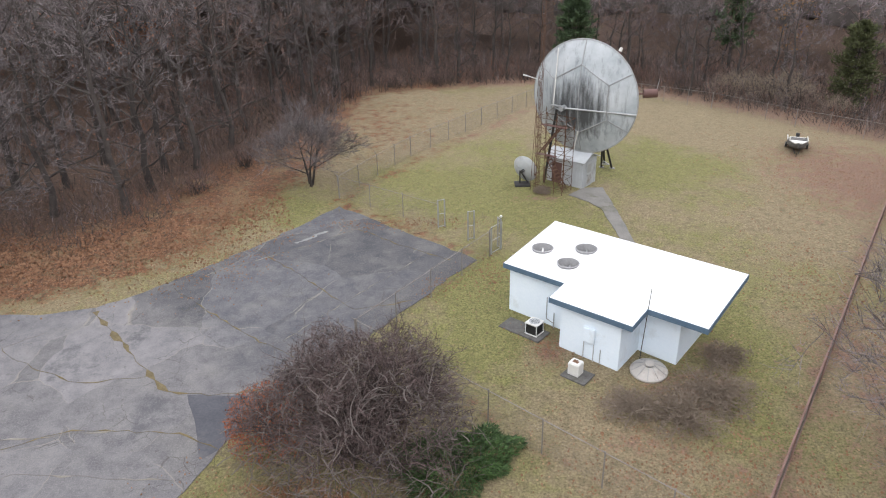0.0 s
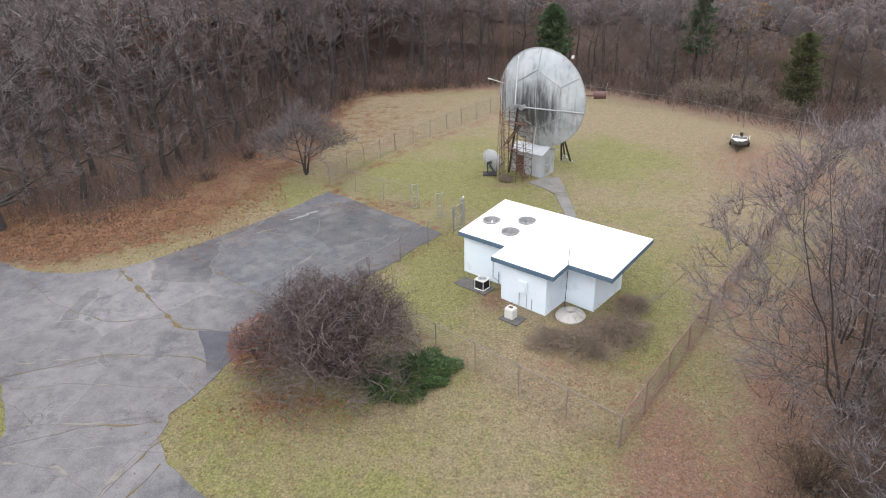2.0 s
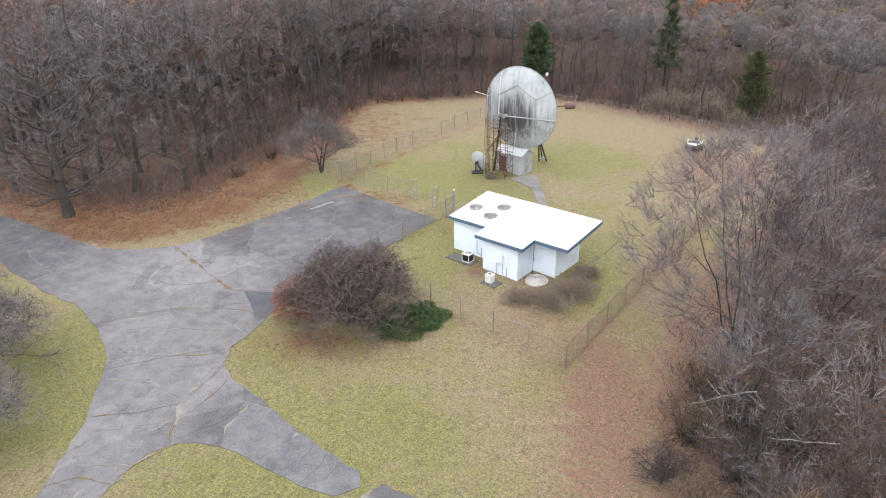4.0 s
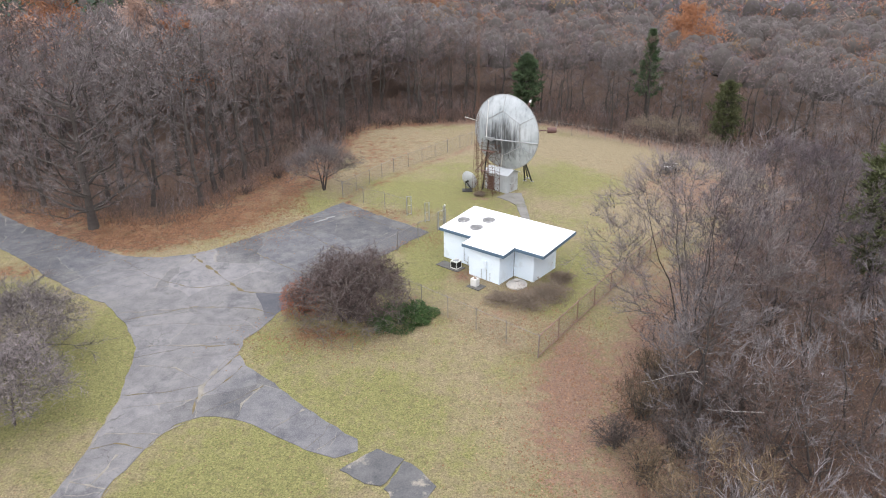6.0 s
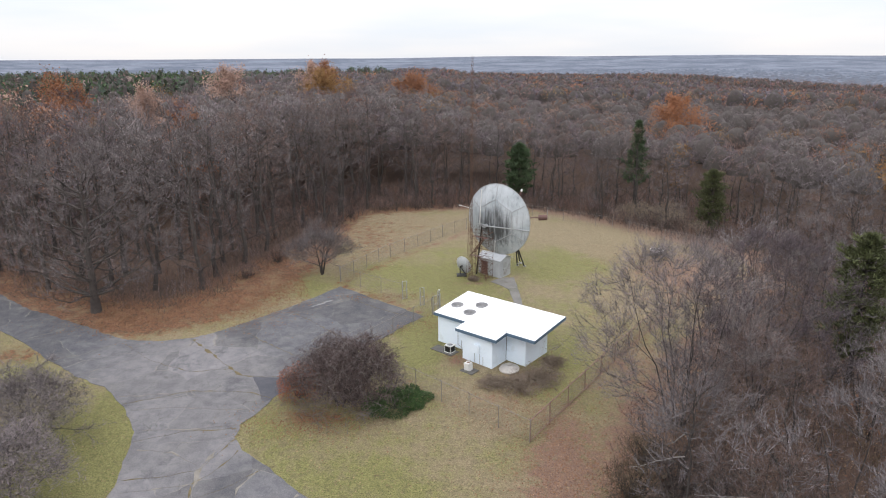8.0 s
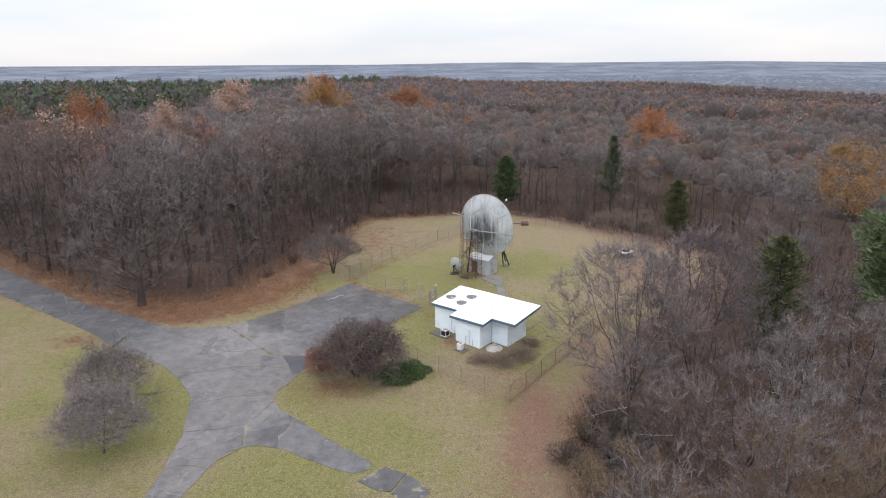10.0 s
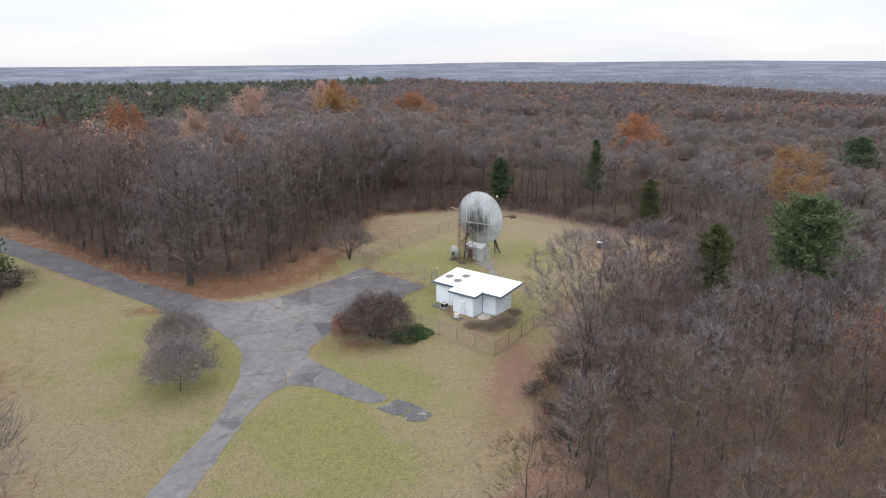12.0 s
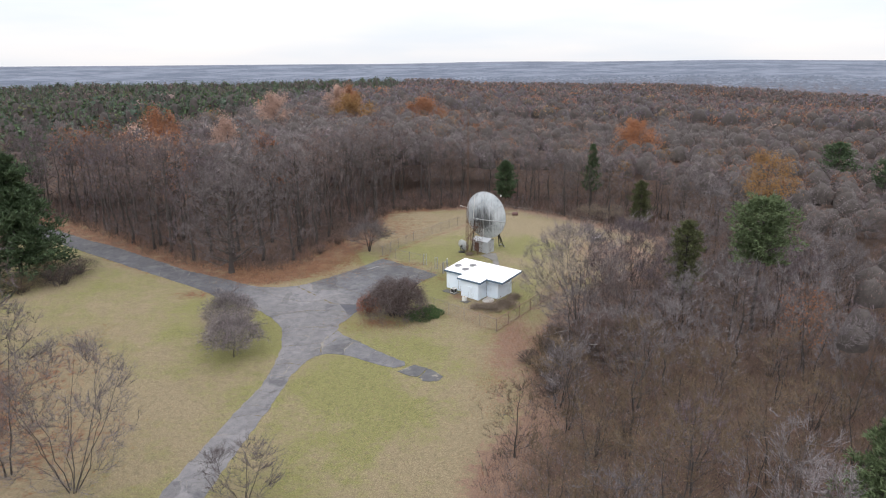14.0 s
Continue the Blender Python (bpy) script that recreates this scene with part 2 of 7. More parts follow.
def panel_material():
    """Weathered galvanised sheet with dark streaks of algae that run down it."""
    m, nt, bsdf = nodes_of("weathered_dish_panel")
    co = place_of(nt)
    mp = node(nt, "ShaderNodeMapping", Scale=(1.9, 1.9, 0.22))
    nt.links.new(co, mp.inputs["Vector"])
    streak = tex_noise(nt, 1.6, 5, 0.65, mp.outputs[0])
    blot, grain = tex_noise(nt, 0.55, 5, 0.6, co), tex_noise(nt, 14, 4, 0.7, co)
    sep = nt.nodes.new("ShaderNodeSeparateXYZ")
    nt.links.new(co, sep.inputs[0])
    low = ramp(nt, sep.outputs["Z"], 3.4, -1.2)
    r2 = calc(nt, "ADD", calc(nt, "POWER", sep.outputs["X"], 2.0), calc(nt, "POWER", calc(nt, "ADD", sep.outputs["Z"], 0.5), 2.0))
    middle = ramp(nt, r2, 1.5, 9.0, 1, 0)
    col = mixed(nt, ramp(nt, blot, 0.35, 0.65), (0.35, 0.385, 0.41), (0.52, 0.55, 0.575))
    f = calc(nt, "ADD", calc(nt, "MULTIPLY", streak, 0.8), calc(nt, "MULTIPLY", grain, 0.25))
    f = calc(nt, "ADD", f, calc(nt, "MULTIPLY", middle, calc(nt, "ADD", 0.12, calc(nt, "MULTIPLY", low, 0.22))))
    col = mixed(nt, ramp(nt, f, 0.55, 0.86, 0, 0.92), col, (0.045, 0.047, 0.05))
    nt.links.new(col, bsdf.inputs["Base Color"])
    bsdf.inputs["Roughness"].default_value, bsdf.inputs["Metallic"].default_value = 0.55, 0.15
    bumped(nt, bsdf, grain, 0.15, 0.01)
    return m


GROUND, ASPHALT, PANEL = ground_material(), asphalt_material(), panel_material()
ROOF_WHITE = surface("white_roof_membrane", (0.8, 0.81, 0.82), (0.88, 0.88, 0.88), 0.4, 6, 0.6, bump=0.1)
WALL_WHITE = surface("whitewashed_block", (0.7, 0.8, 0.9), (0.8, 0.88, 0.96), 0.5, 9, 0.85, bump=0.3, stain=(0.5, 0.53, 0.55), stain_at=(0.58, 0.8))
TRIM_BLUE = surface("faded_blue_trim", (0.07, 0.12, 0.18), (0.11, 0.17, 0.24), 0.8, 12, 0.6)
STEEL = surface("galvanised_steel", (0.3, 0.31, 0.32), (0.45, 0.46, 0.47), 1.2, 20, 0.5, 0.5, stain=(0.2, 0.15, 0.11))
RUST = surface("rusty_steel", (0.075, 0.04, 0.025), (0.16, 0.085, 0.055), 1.5, 18, 0.85, 0.1)
DARK_STEEL = surface("dark_painted_steel", (0.02, 0.02, 0.022), (0.05, 0.048, 0.046), 1.5, 18, 0.6, 0.2)
PAINT_WHITE = surface("white_enamel", (0.6, 0.6, 0.58), (0.76, 0.76, 0.74), 2, 20, 0.45, stain=(0.3, 0.25, 0.2), stain_at=(0.6, 0.8))
SHED_GREY = surface("grey_metal_siding", (0.36, 0.38, 0.4), (0.5, 0.52, 0.54), 0.9, 14, 0.6, 0.1, stain=(0.22, 0.2, 0.19))
CONCRETE = surface("grey_concrete", (0.2, 0.195, 0.19), (0.33, 0.325, 0.315), 0.8, 14, 0.9, bump=0.4, stain=(0.12, 0.12, 0.08))
WALK_GREY = surface("mossy_walk_concrete", (0.12, 0.115, 0.108), (0.235, 0.225, 0.21), 0.9, 12, 0.95, bump=0.4, stain=(0.085, 0.08, 0.05))
HULL = surface("grimy_grey_hull", (0.04, 0.042, 0.04), (0.16, 0.16, 0.155), 1.2, 9, 0.6, stain=(0.03, 0.035, 0.02))
OLD_PAD = surface("mossy_old_concrete", (0.055, 0.052, 0.05), (0.16, 0.155, 0.15), 1.2, 12, 0.95, bump=0.5, stain=(0.05, 0.05, 0.03))
CONE_GREY = surface("dull_aluminium_cone", (0.4, 0.375, 0.35), (0.53, 0.5, 0.475), 1.5, 18, 0.55, 0.2, stain=(0.24, 0.2, 0.17))
POST = surface("dull_fence_pipe", (0.17, 0.15, 0.14), (0.3, 0.28, 0.265), 1.2, 20, 0.6, 0.3, stain=(0.14, 0.09, 0.06))
RUST_PIPE = surface("rust_brown_fence_pipe", (0.15, 0.085, 0.07), (0.3, 0.19, 0.165), 1.2, 20, 0.8, 0.1, stain=(0.1, 0.06, 0.045))
WIRE = surface("rusted_chain_link", (0.16, 0.135, 0.115), (0.27, 0.24, 0.21), 1, 15, 0.7, 0.3)
GLASS = surface("dark_glazing", (0.012, 0.014, 0.018), (0.03, 0.034, 0.04), 1, 9, 0.12)
BOARD = surface("brown_board", (0.12, 0.06, 0.035), (0.2, 0.11, 0.065), 2, 20, 0.8)
BLACK = surface("black_louvre", (0.012, 0.012, 0.013), (0.03, 0.03, 0.03), 2, 15, 0.6)
RED_TANK = surface("oxide_red_tank", (0.09, 0.045, 0.04), (0.15, 0.08, 0.07), 2, 15, 0.7)
BARK = surface("grey_brown_bark", (0.026, 0.021, 0.02), (0.085, 0.072, 0.066), 1.2, 14, 0.95, bump=0.6, depth=0.03, spread=0.2)
LIMB_PALE = surface("pale_lichened_bark", (0.11, 0.098, 0.094), (0.3, 0.275, 0.265), 0.7, 10, 0.95, bump=0.4, spread=0.25)
LIMB_GREY = surface("grey_brown_branches", (0.055, 0.046, 0.043), (0.15, 0.13, 0.122), 0.5, 8, 0.95, bump=0.4, spread=0.2)
TWIG_GREY = surface("grey_twigs", (0.09, 0.077, 0.078), (0.215, 0.185, 0.188), 0.5, 8, 0.95, spread=0.3, twiggy=0.55)
TWIG_PURPLE = surface("purplish_twigs", (0.078, 0.06, 0.067), (0.17, 0.135, 0.15), 0.5, 8, 0.95, spread=0.3, twiggy=0.55)
TWIG_SILVER = surface("silvery_twigs", (0.1, 0.088, 0.092), (0.225, 0.2, 0.208), 0.5, 8, 0.95, spread=0.3, twiggy=0.5)
TWIG_BROWN = surface("brown_twigs", (0.086, 0.057, 0.049), (0.186, 0.126, 0.109), 0.5, 8, 0.95, spread=0.3, twiggy=0.55)
TWIG_OCHRE = surface("ochre_twigs", (0.075, 0.052, 0.034), (0.175, 0.127, 0.08), 0.5, 8, 0.95, spread=0.3, twiggy=0.55)
TWIG_DARK = surface("dark_bramble_canes", (0.04, 0.03, 0.027), (0.115, 0.088, 0.08), 0.5, 8, 0.95, twiggy=0.55)
TWIG_SHRUB = surface("purple_brown_canes", (0.045, 0.031, 0.03), (0.135, 0.097, 0.093), 0.5, 8, 0.95, twiggy=0.6)
TWIG_PALE = surface("pale_twigs", (0.22, 0.2, 0.19), (0.36, 0.33, 0.31), 0.5, 8, 0.95, spread=0.3, twiggy=0.55)
LEAF_RUST = surface("rust_oak_leaves", (0.17, 0.068, 0.03), (0.31, 0.13, 0.06), 0.5, 6, 0.9, spread=0.15)
LEAF_DULL = surface("withered_brown_leaves", (0.11, 0.052, 0.034), (0.23, 0.115, 0.075), 0.6, 6, 0.9, spread=0.2)
# far twigs and needles: the air's haze is put in as a bluer tone
FAR_GREY = surface("hazed_grey_twigs", (0.1, 0.087, 0.1), (0.19, 0.167, 0.192), 0.05, 0.6, 0.95, twiggy=0.45)
FAR_LILAC = surface("hazed_purplish_twigs", (0.102, 0.084, 0.108), (0.185, 0.155, 0.196), 0.05, 0.6, 0.95, twiggy=0.45)
FAR_BROWN = surface("hazed_brown_twigs", (0.13, 0.092, 0.084), (0.22, 0.162, 0.15), 0.05, 0.6, 0.95, twiggy=0.45)
FAR_PINE = surface("hazed_pine_needles", (0.034, 0.055, 0.04), (0.078, 0.108, 0.075), 0.05, 0.6, 0.9, twiggy=0.4)
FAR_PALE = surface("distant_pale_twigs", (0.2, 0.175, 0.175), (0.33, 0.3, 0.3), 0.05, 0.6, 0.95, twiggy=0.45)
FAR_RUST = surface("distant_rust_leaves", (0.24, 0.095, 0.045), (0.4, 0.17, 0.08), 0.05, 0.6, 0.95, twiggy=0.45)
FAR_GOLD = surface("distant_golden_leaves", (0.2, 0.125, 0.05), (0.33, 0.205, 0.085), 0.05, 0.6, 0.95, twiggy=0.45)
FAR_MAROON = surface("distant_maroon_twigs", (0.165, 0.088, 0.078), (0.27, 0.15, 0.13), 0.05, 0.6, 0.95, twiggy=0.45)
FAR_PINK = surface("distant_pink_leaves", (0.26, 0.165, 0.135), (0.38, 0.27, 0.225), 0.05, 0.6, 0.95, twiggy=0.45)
LEAF_GOLD = surface("golden_leaves", (0.15, 0.078, 0.024), (0.27, 0.145, 0.05), 0.5, 6, 0.9, spread=0.1)
LEAF_PINK = surface("faded_pink_leaves", (0.26, 0.16, 0.125), (0.42, 0.28, 0.22), 0.5, 6, 0.9, spread=0.1)
LEAF_RED = surface("red_leaves", (0.2, 0.04, 0.028), (0.3, 0.125, 0.055), 0.9, 7, 0.9)
NEEDLE = surface("pine_needles", (0.026, 0.05, 0.022), (0.085, 0.13, 0.058), 0.7, 6, 0.8, spread=0.15, twiggy=0.45)
NEEDLE_LIGHT = surface("light_pine_needles", (0.042, 0.066, 0.027), (0.125, 0.165, 0.075), 0.7, 6, 0.8, spread=0.15, twiggy=0.45)
NEEDLE_OLIVE = surface("olive_needles", (0.045, 0.055, 0.02), (0.1, 0.11, 0.045), 0.7, 6, 0.8, spread=0.15, twiggy=0.45)
YEW = surface("yew_needles", (0.018, 0.042, 0.012), (0.072, 0.135, 0.036), 1.2, 9, 0.75, twiggy=0.5)
DEAD_BRUSH = surface("dead_brush", (0.13, 0.1, 0.076), (0.28, 0.225, 0.178), 1, 9, 0.95)
FALLEN = surface("fallen_leaves", (0.13, 0.06, 0.03), (0.3, 0.17, 0.1), 0.8, 5, 0.9)
SEAM = surface("pale_seam_filler", (0.13, 0.118, 0.1), (0.27, 0.25, 0.22), 1.2, 14, 0.95)
CANE = surface("pale_grey_canes", (0.07, 0.058, 0.054), (0.235, 0.2, 0.185), 0.9, 8, 0.95)
CRACK_GRASS = surface("dead_grass_in_cracks", (0.07, 0.055, 0.028), (0.19, 0.15, 0.08), 1.5, 14, 0.95)
DARK_PATCH = surface("dark_broken_asphalt", (0.045, 0.046, 0.053), (0.13, 0.127, 0.13), 0.9, 9, 0.9, bump=0.5, stain=(0.27, 0.24, 0.2), stain_at=(0.54, 0.64))
DARK_ASPHALT = surface("dark_blue_grey_asphalt", (0.04, 0.042, 0.055), (0.095, 0.095, 0.108), 0.5, 9, 0.88, bump=0.4, stain=(0.14, 0.135, 0.135))
WELL_GREY = surface("grey_vent_lining", (0.24, 0.24, 0.245), (0.42, 0.42, 0.43), 1.5, 9, 0.7)
BOWL = surface("pale_grey_bowl", (0.36, 0.38, 0.4), (0.5, 0.52, 0.54), 1.5, 9, 0.5, 0.1, stain=(0.2, 0.2, 0.2))
ROOF_PATCH = surface("pale_tar_patch", (0.13, 0.135, 0.14), (0.32, 0.32, 0.31), 0.8, 9, 0.8)


# ---- building blocks ----
def part(name, bm, material, parent, label=""):
    """Links a bmesh as one mesh object under a thing or a part."""
    me = bpy.data.meshes.new(name)
    bm.to_mesh(me)
    bm.free()
    return part_mesh(name, me, material, parent, label)


def part_mesh(name, me, material, parent, label=""):
    if material and not me.materials:
        me.materials.append(material)
    ob = new(name, me)
    ob.parent = parent
    if label:
        ob["label"] = label
    return ob


def empty(name, m=Matrix(), **tags):
    ob = new(name)
    ob.matrix_basis = m
    ob.empty_display_size = 0.3
    return tagged(ob, **tags)


def box(bm, lo, hi, m=Matrix(), bevel=0.0):
    made = bmesh.ops.create_cube(bm, size=1.0)
    size = [b - a for a, b in zip(lo, hi)]
    mid = [(a + b) / 2 for a, b in zip(lo, hi)]
    bmesh.ops.transform(bm, matrix=m @ Matrix.Translation(mid) @ Matrix.Diagonal((*size, 1)), verts=made["verts"])
    if bevel:
        edges = list({e for v in made["verts"] for e in v.link_edges})
        bmesh.ops.bevel(bm, geom=edges, offset=bevel, segments=2, affect="EDGES", profile=0.5)
    return bm


def a_box(lo, hi, m=Matrix(), bevel=0.0):
    return box(bmesh.new(), lo, hi, m, bevel)


def rod(bm, a, b, r, n=8, r2=None):
    a, b = Vector(a), Vector(b)
    turn = (b - a).to_track_quat("Z", "Y").to_matrix().to_4x4()
    made = bmesh.ops.create_cone(bm, cap_ends=True, segments=n, radius1=r, radius2=r if r2 is None else r2, depth=(b - a).length)
    bmesh.ops.transform(bm, matrix=Matrix.Translation((a + b) / 2) @ turn, verts=made["verts"])
    return bm


def a_rod(a, b, r, n=8, r2=None):
    return rod(bmesh.new(), a, b, r, n, r2)


def lathe(profile, n=32):
    """A turned solid round z from (radius, height) pairs."""
    bm = bmesh.new()
    rings = [[bm.verts.new((r * math.cos(2 * math.pi * k / n), r * math.sin(2 * math.pi * k / n), z)) for k in range(n)] for r, z in profile]
    for a, b in zip(rings, rings[1:]):
        for k in range(n):
            bm.faces.new((a[k], a[(k + 1) % n], b[(k + 1) % n], b[k]))
    bm.faces.new(rings[0][::-1])
    bm.faces.new(rings[-1])
    return bm


def mesh_np(name, verts, tris, materials, index=None):
    me = bpy.data.meshes.new(name)
    verts, tris = np.asarray(verts, np.float32), np.asarray(tris, np.int32)
    me.vertices.add(len(verts))
    me.vertices.foreach_set("co", verts.ravel())
    me.loops.add(3 * len(tris))
    me.loops.foreach_set("vertex_index", tris.ravel())
    me.polygons.add(len(tris))
    me.polygons.foreach_set("loop_start", np.arange(0, 3 * len(tris), 3, dtype=np.int32))
    for m in materials:
        me.materials.append(m)
    if index is not None:
        me.polygons.foreach_set("material_index", np.asarray(index, np.int32))
    me.update(calc_edges=True)
    return me


# ---- the lie of the land ----
def smooth(a, b, v):
    t = np.clip((np.asarray(v, float) - a) / (b - a), 0, 1)
    return t * t * (3 - 2 * t)


def land(x, y):
    """The height of the ground: a gentle fall towards the road, a rise at the dish, valleys and hills far off."""
    x, y = np.asarray(x, float), np.asarray(y, float)
    south = np.where(y > 3, -0.047 * (33 - y), -1.41 - 0.012 * np.minimum(3 - y, 90))
    north = 0.03 * np.clip(y - 33, 0, 27) * np.clip((28 - x) / 18, 0, 1)
    z = np.where(y < 33, south, north)
    r, side = np.hypot(x, y - 40), smooth(-0.15, 0.55, x / (np.hypot(x, y - 40) + 1))
    turn = x / (r + 1)
    z = z - smooth(150, 650, r) * (5 + 6 * side + 11 * smooth(0.28, 0.62, turn)) - smooth(700, 1600, r) * (32 - 12 * side)
    z = z + 2.5 * np.sin(x / 310 + 1) * np.sin(y / 270 + 2) * smooth(800, 2000, r)
    ridge = 54 + 2 * np.sin(x / 700 + 0.6) + 1.5 * np.sin(x / 230)
    return z + ridge * smooth(2300, 4600, r)


def land_at(x, y):
    return float(land(x, y))


CLEARING = np.array([(-95, 84), (-80, 76), (-55, 54.5), (-44, 47), (-36, 44.5), (-28.5, 43), (-24, 47), (-17, 66), (-12.5, 89), (-3, 92), (6, 93.5), (18, 94),
                     (29.5, 85.5), (37, 75.5), (44, 66), (44, 58), (38, 50), (31, 41), (24, 31), (18, 22.5), (15, 14), (13.6, 4), (12.4, -4), (9.0, -9), (7.0, -15), (6.5, -30), (6.5, -80),
                     (-40, -80), (-45, -30), (-42, -8), (-50, 4), (-68, 20), (-80, 34), (-88, 50), (-112, 70)], float)


def beyond_clearing(x, y):
    """Metres from the clearing's edge: positive among the trees, negative in the open."""
    x, y = np.atleast_1d(np.asarray(x, float)), np.atleast_1d(np.asarray(y, float))
    best, inside = np.full(x.shape, 1e9), np.zeros(x.shape, bool)
    for (ax, ay), (bx, by) in zip(CLEARING, np.roll(CLEARING, -1, 0)):
        ex, ey = bx - ax, by - ay
        t = np.clip(((x - ax) * ex + (y - ay) * ey) / (ex * ex + ey * ey), 0, 1)
        best = np.minimum(best, np.hypot(x - ax - t * ex, y - ay - t * ey))
        cross = (ay > y) != (by > y)
        inside ^= cross & (x < (bx - ax) * (y - ay) / (by - ay + 1e-12) + ax)
    return np.where(inside, -best, best)


def blob(x, y, cx, cy, rx, ry):
    return np.exp(-((x - cx) / rx) ** 2 - ((y - cy) / ry) ** 2)


def axis(lo, hi, step, end):
    out, v, s = list(np.arange(lo, hi + 0.01, step)), hi, step
    up, down = [], []
    while v < end:
        s *= 1.16
        v += s
        up.append(min(v, end))
    v, s = lo, step
    while v > -end:
        s *= 1.16
        v -= s
        down.append(max(v, -end))
    return np.array(down[::-1] + out + up)


def build_ground():
    xs, ys = axis(-76, 62, 1.0, 4900), axis(-42, 102, 1.0, 4900)
    gx, gy = np.meshgrid(xs, ys)
    x, y = gx.ravel(), gy.ravel()
    w, d = len(xs), beyond_clearing(gx.ravel(), gy.ravel())
    i = (np.arange(len(ys) - 1)[:, None] * w + np.arange(w - 1)[None]).ravel()
    tris = np.concatenate([np.stack([i, i + 1, i + w + 1], 1), np.stack([i, i + w + 1, i + w], 1)])
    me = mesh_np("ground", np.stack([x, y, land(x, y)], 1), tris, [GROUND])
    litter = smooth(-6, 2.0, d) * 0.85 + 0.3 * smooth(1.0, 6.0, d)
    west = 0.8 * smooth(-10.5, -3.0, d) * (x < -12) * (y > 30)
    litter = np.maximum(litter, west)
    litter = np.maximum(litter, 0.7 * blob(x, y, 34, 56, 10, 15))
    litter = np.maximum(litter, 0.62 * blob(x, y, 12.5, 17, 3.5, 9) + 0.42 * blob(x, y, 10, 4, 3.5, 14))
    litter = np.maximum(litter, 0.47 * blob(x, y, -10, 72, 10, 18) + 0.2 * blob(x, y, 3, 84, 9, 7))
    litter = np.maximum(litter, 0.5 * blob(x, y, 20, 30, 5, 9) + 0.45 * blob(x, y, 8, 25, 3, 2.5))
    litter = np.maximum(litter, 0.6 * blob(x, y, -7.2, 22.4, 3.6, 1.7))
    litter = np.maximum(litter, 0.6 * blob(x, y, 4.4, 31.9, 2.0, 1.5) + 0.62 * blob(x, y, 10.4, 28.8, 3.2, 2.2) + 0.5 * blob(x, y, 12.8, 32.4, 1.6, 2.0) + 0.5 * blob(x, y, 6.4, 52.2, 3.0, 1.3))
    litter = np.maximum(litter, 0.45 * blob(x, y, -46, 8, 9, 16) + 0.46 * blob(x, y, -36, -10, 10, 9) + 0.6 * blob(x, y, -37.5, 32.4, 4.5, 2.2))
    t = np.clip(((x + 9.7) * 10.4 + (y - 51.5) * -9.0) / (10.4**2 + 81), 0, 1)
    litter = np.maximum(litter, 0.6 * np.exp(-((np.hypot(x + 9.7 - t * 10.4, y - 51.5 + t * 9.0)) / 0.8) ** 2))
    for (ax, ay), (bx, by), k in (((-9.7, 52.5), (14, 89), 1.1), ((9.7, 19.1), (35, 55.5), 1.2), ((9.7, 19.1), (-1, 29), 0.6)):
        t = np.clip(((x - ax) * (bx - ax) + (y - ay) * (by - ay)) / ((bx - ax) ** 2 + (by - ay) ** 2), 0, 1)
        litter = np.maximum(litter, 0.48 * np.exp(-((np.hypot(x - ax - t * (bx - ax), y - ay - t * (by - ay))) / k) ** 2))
    lush = 0.6 * blob(x, y, 1, 37, 3, 6) + 0.6 * blob(x, y, 16, 62, 7, 8) + 0.45 * blob(x, y, 2, 54, 7, 7) + 0.4 * blob(x, y, -6, 12, 7, 5)
    lush = lush + 0.45 * blob(x, y, -23, 18, 5, 8) + 0.3 * blob(x, y, -7, 0, 8, 9) + 0.3 * blob(x, y, -13, 51, 3, 3) + 0.25 * blob(x, y, 14, 33, 3, 6)
    lush = lush - 0.6 * blob(x, y, -40, -4, 13, 17) - 0.4 * blob(x, y, 7, -12, 5, 14) + 0.3 * blob(x, y, -32, 16, 6, 8)
    lush = lush - 0.55 * blob(x, y, 28, 74, 14, 12) - 0.3 * blob(x, y, 24, 48, 7, 10) - 0.3 * blob(x, y, 10, 76, 12, 9) - 0.35 * blob(x, y, -8, 80, 10, 14) - 0.25 * blob(x, y, 6, 24, 6, 4)
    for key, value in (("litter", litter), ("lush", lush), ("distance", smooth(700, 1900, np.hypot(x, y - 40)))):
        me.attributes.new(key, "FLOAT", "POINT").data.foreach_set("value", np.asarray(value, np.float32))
    me.polygons.foreach_set("use_smooth", np.ones(len(me.polygons), bool))
    ob = new("ground", me)
    return tagged(ob, "rough winter lawn with rust-brown leaf litter under the woods", "ground", kind="structure")


build_ground()


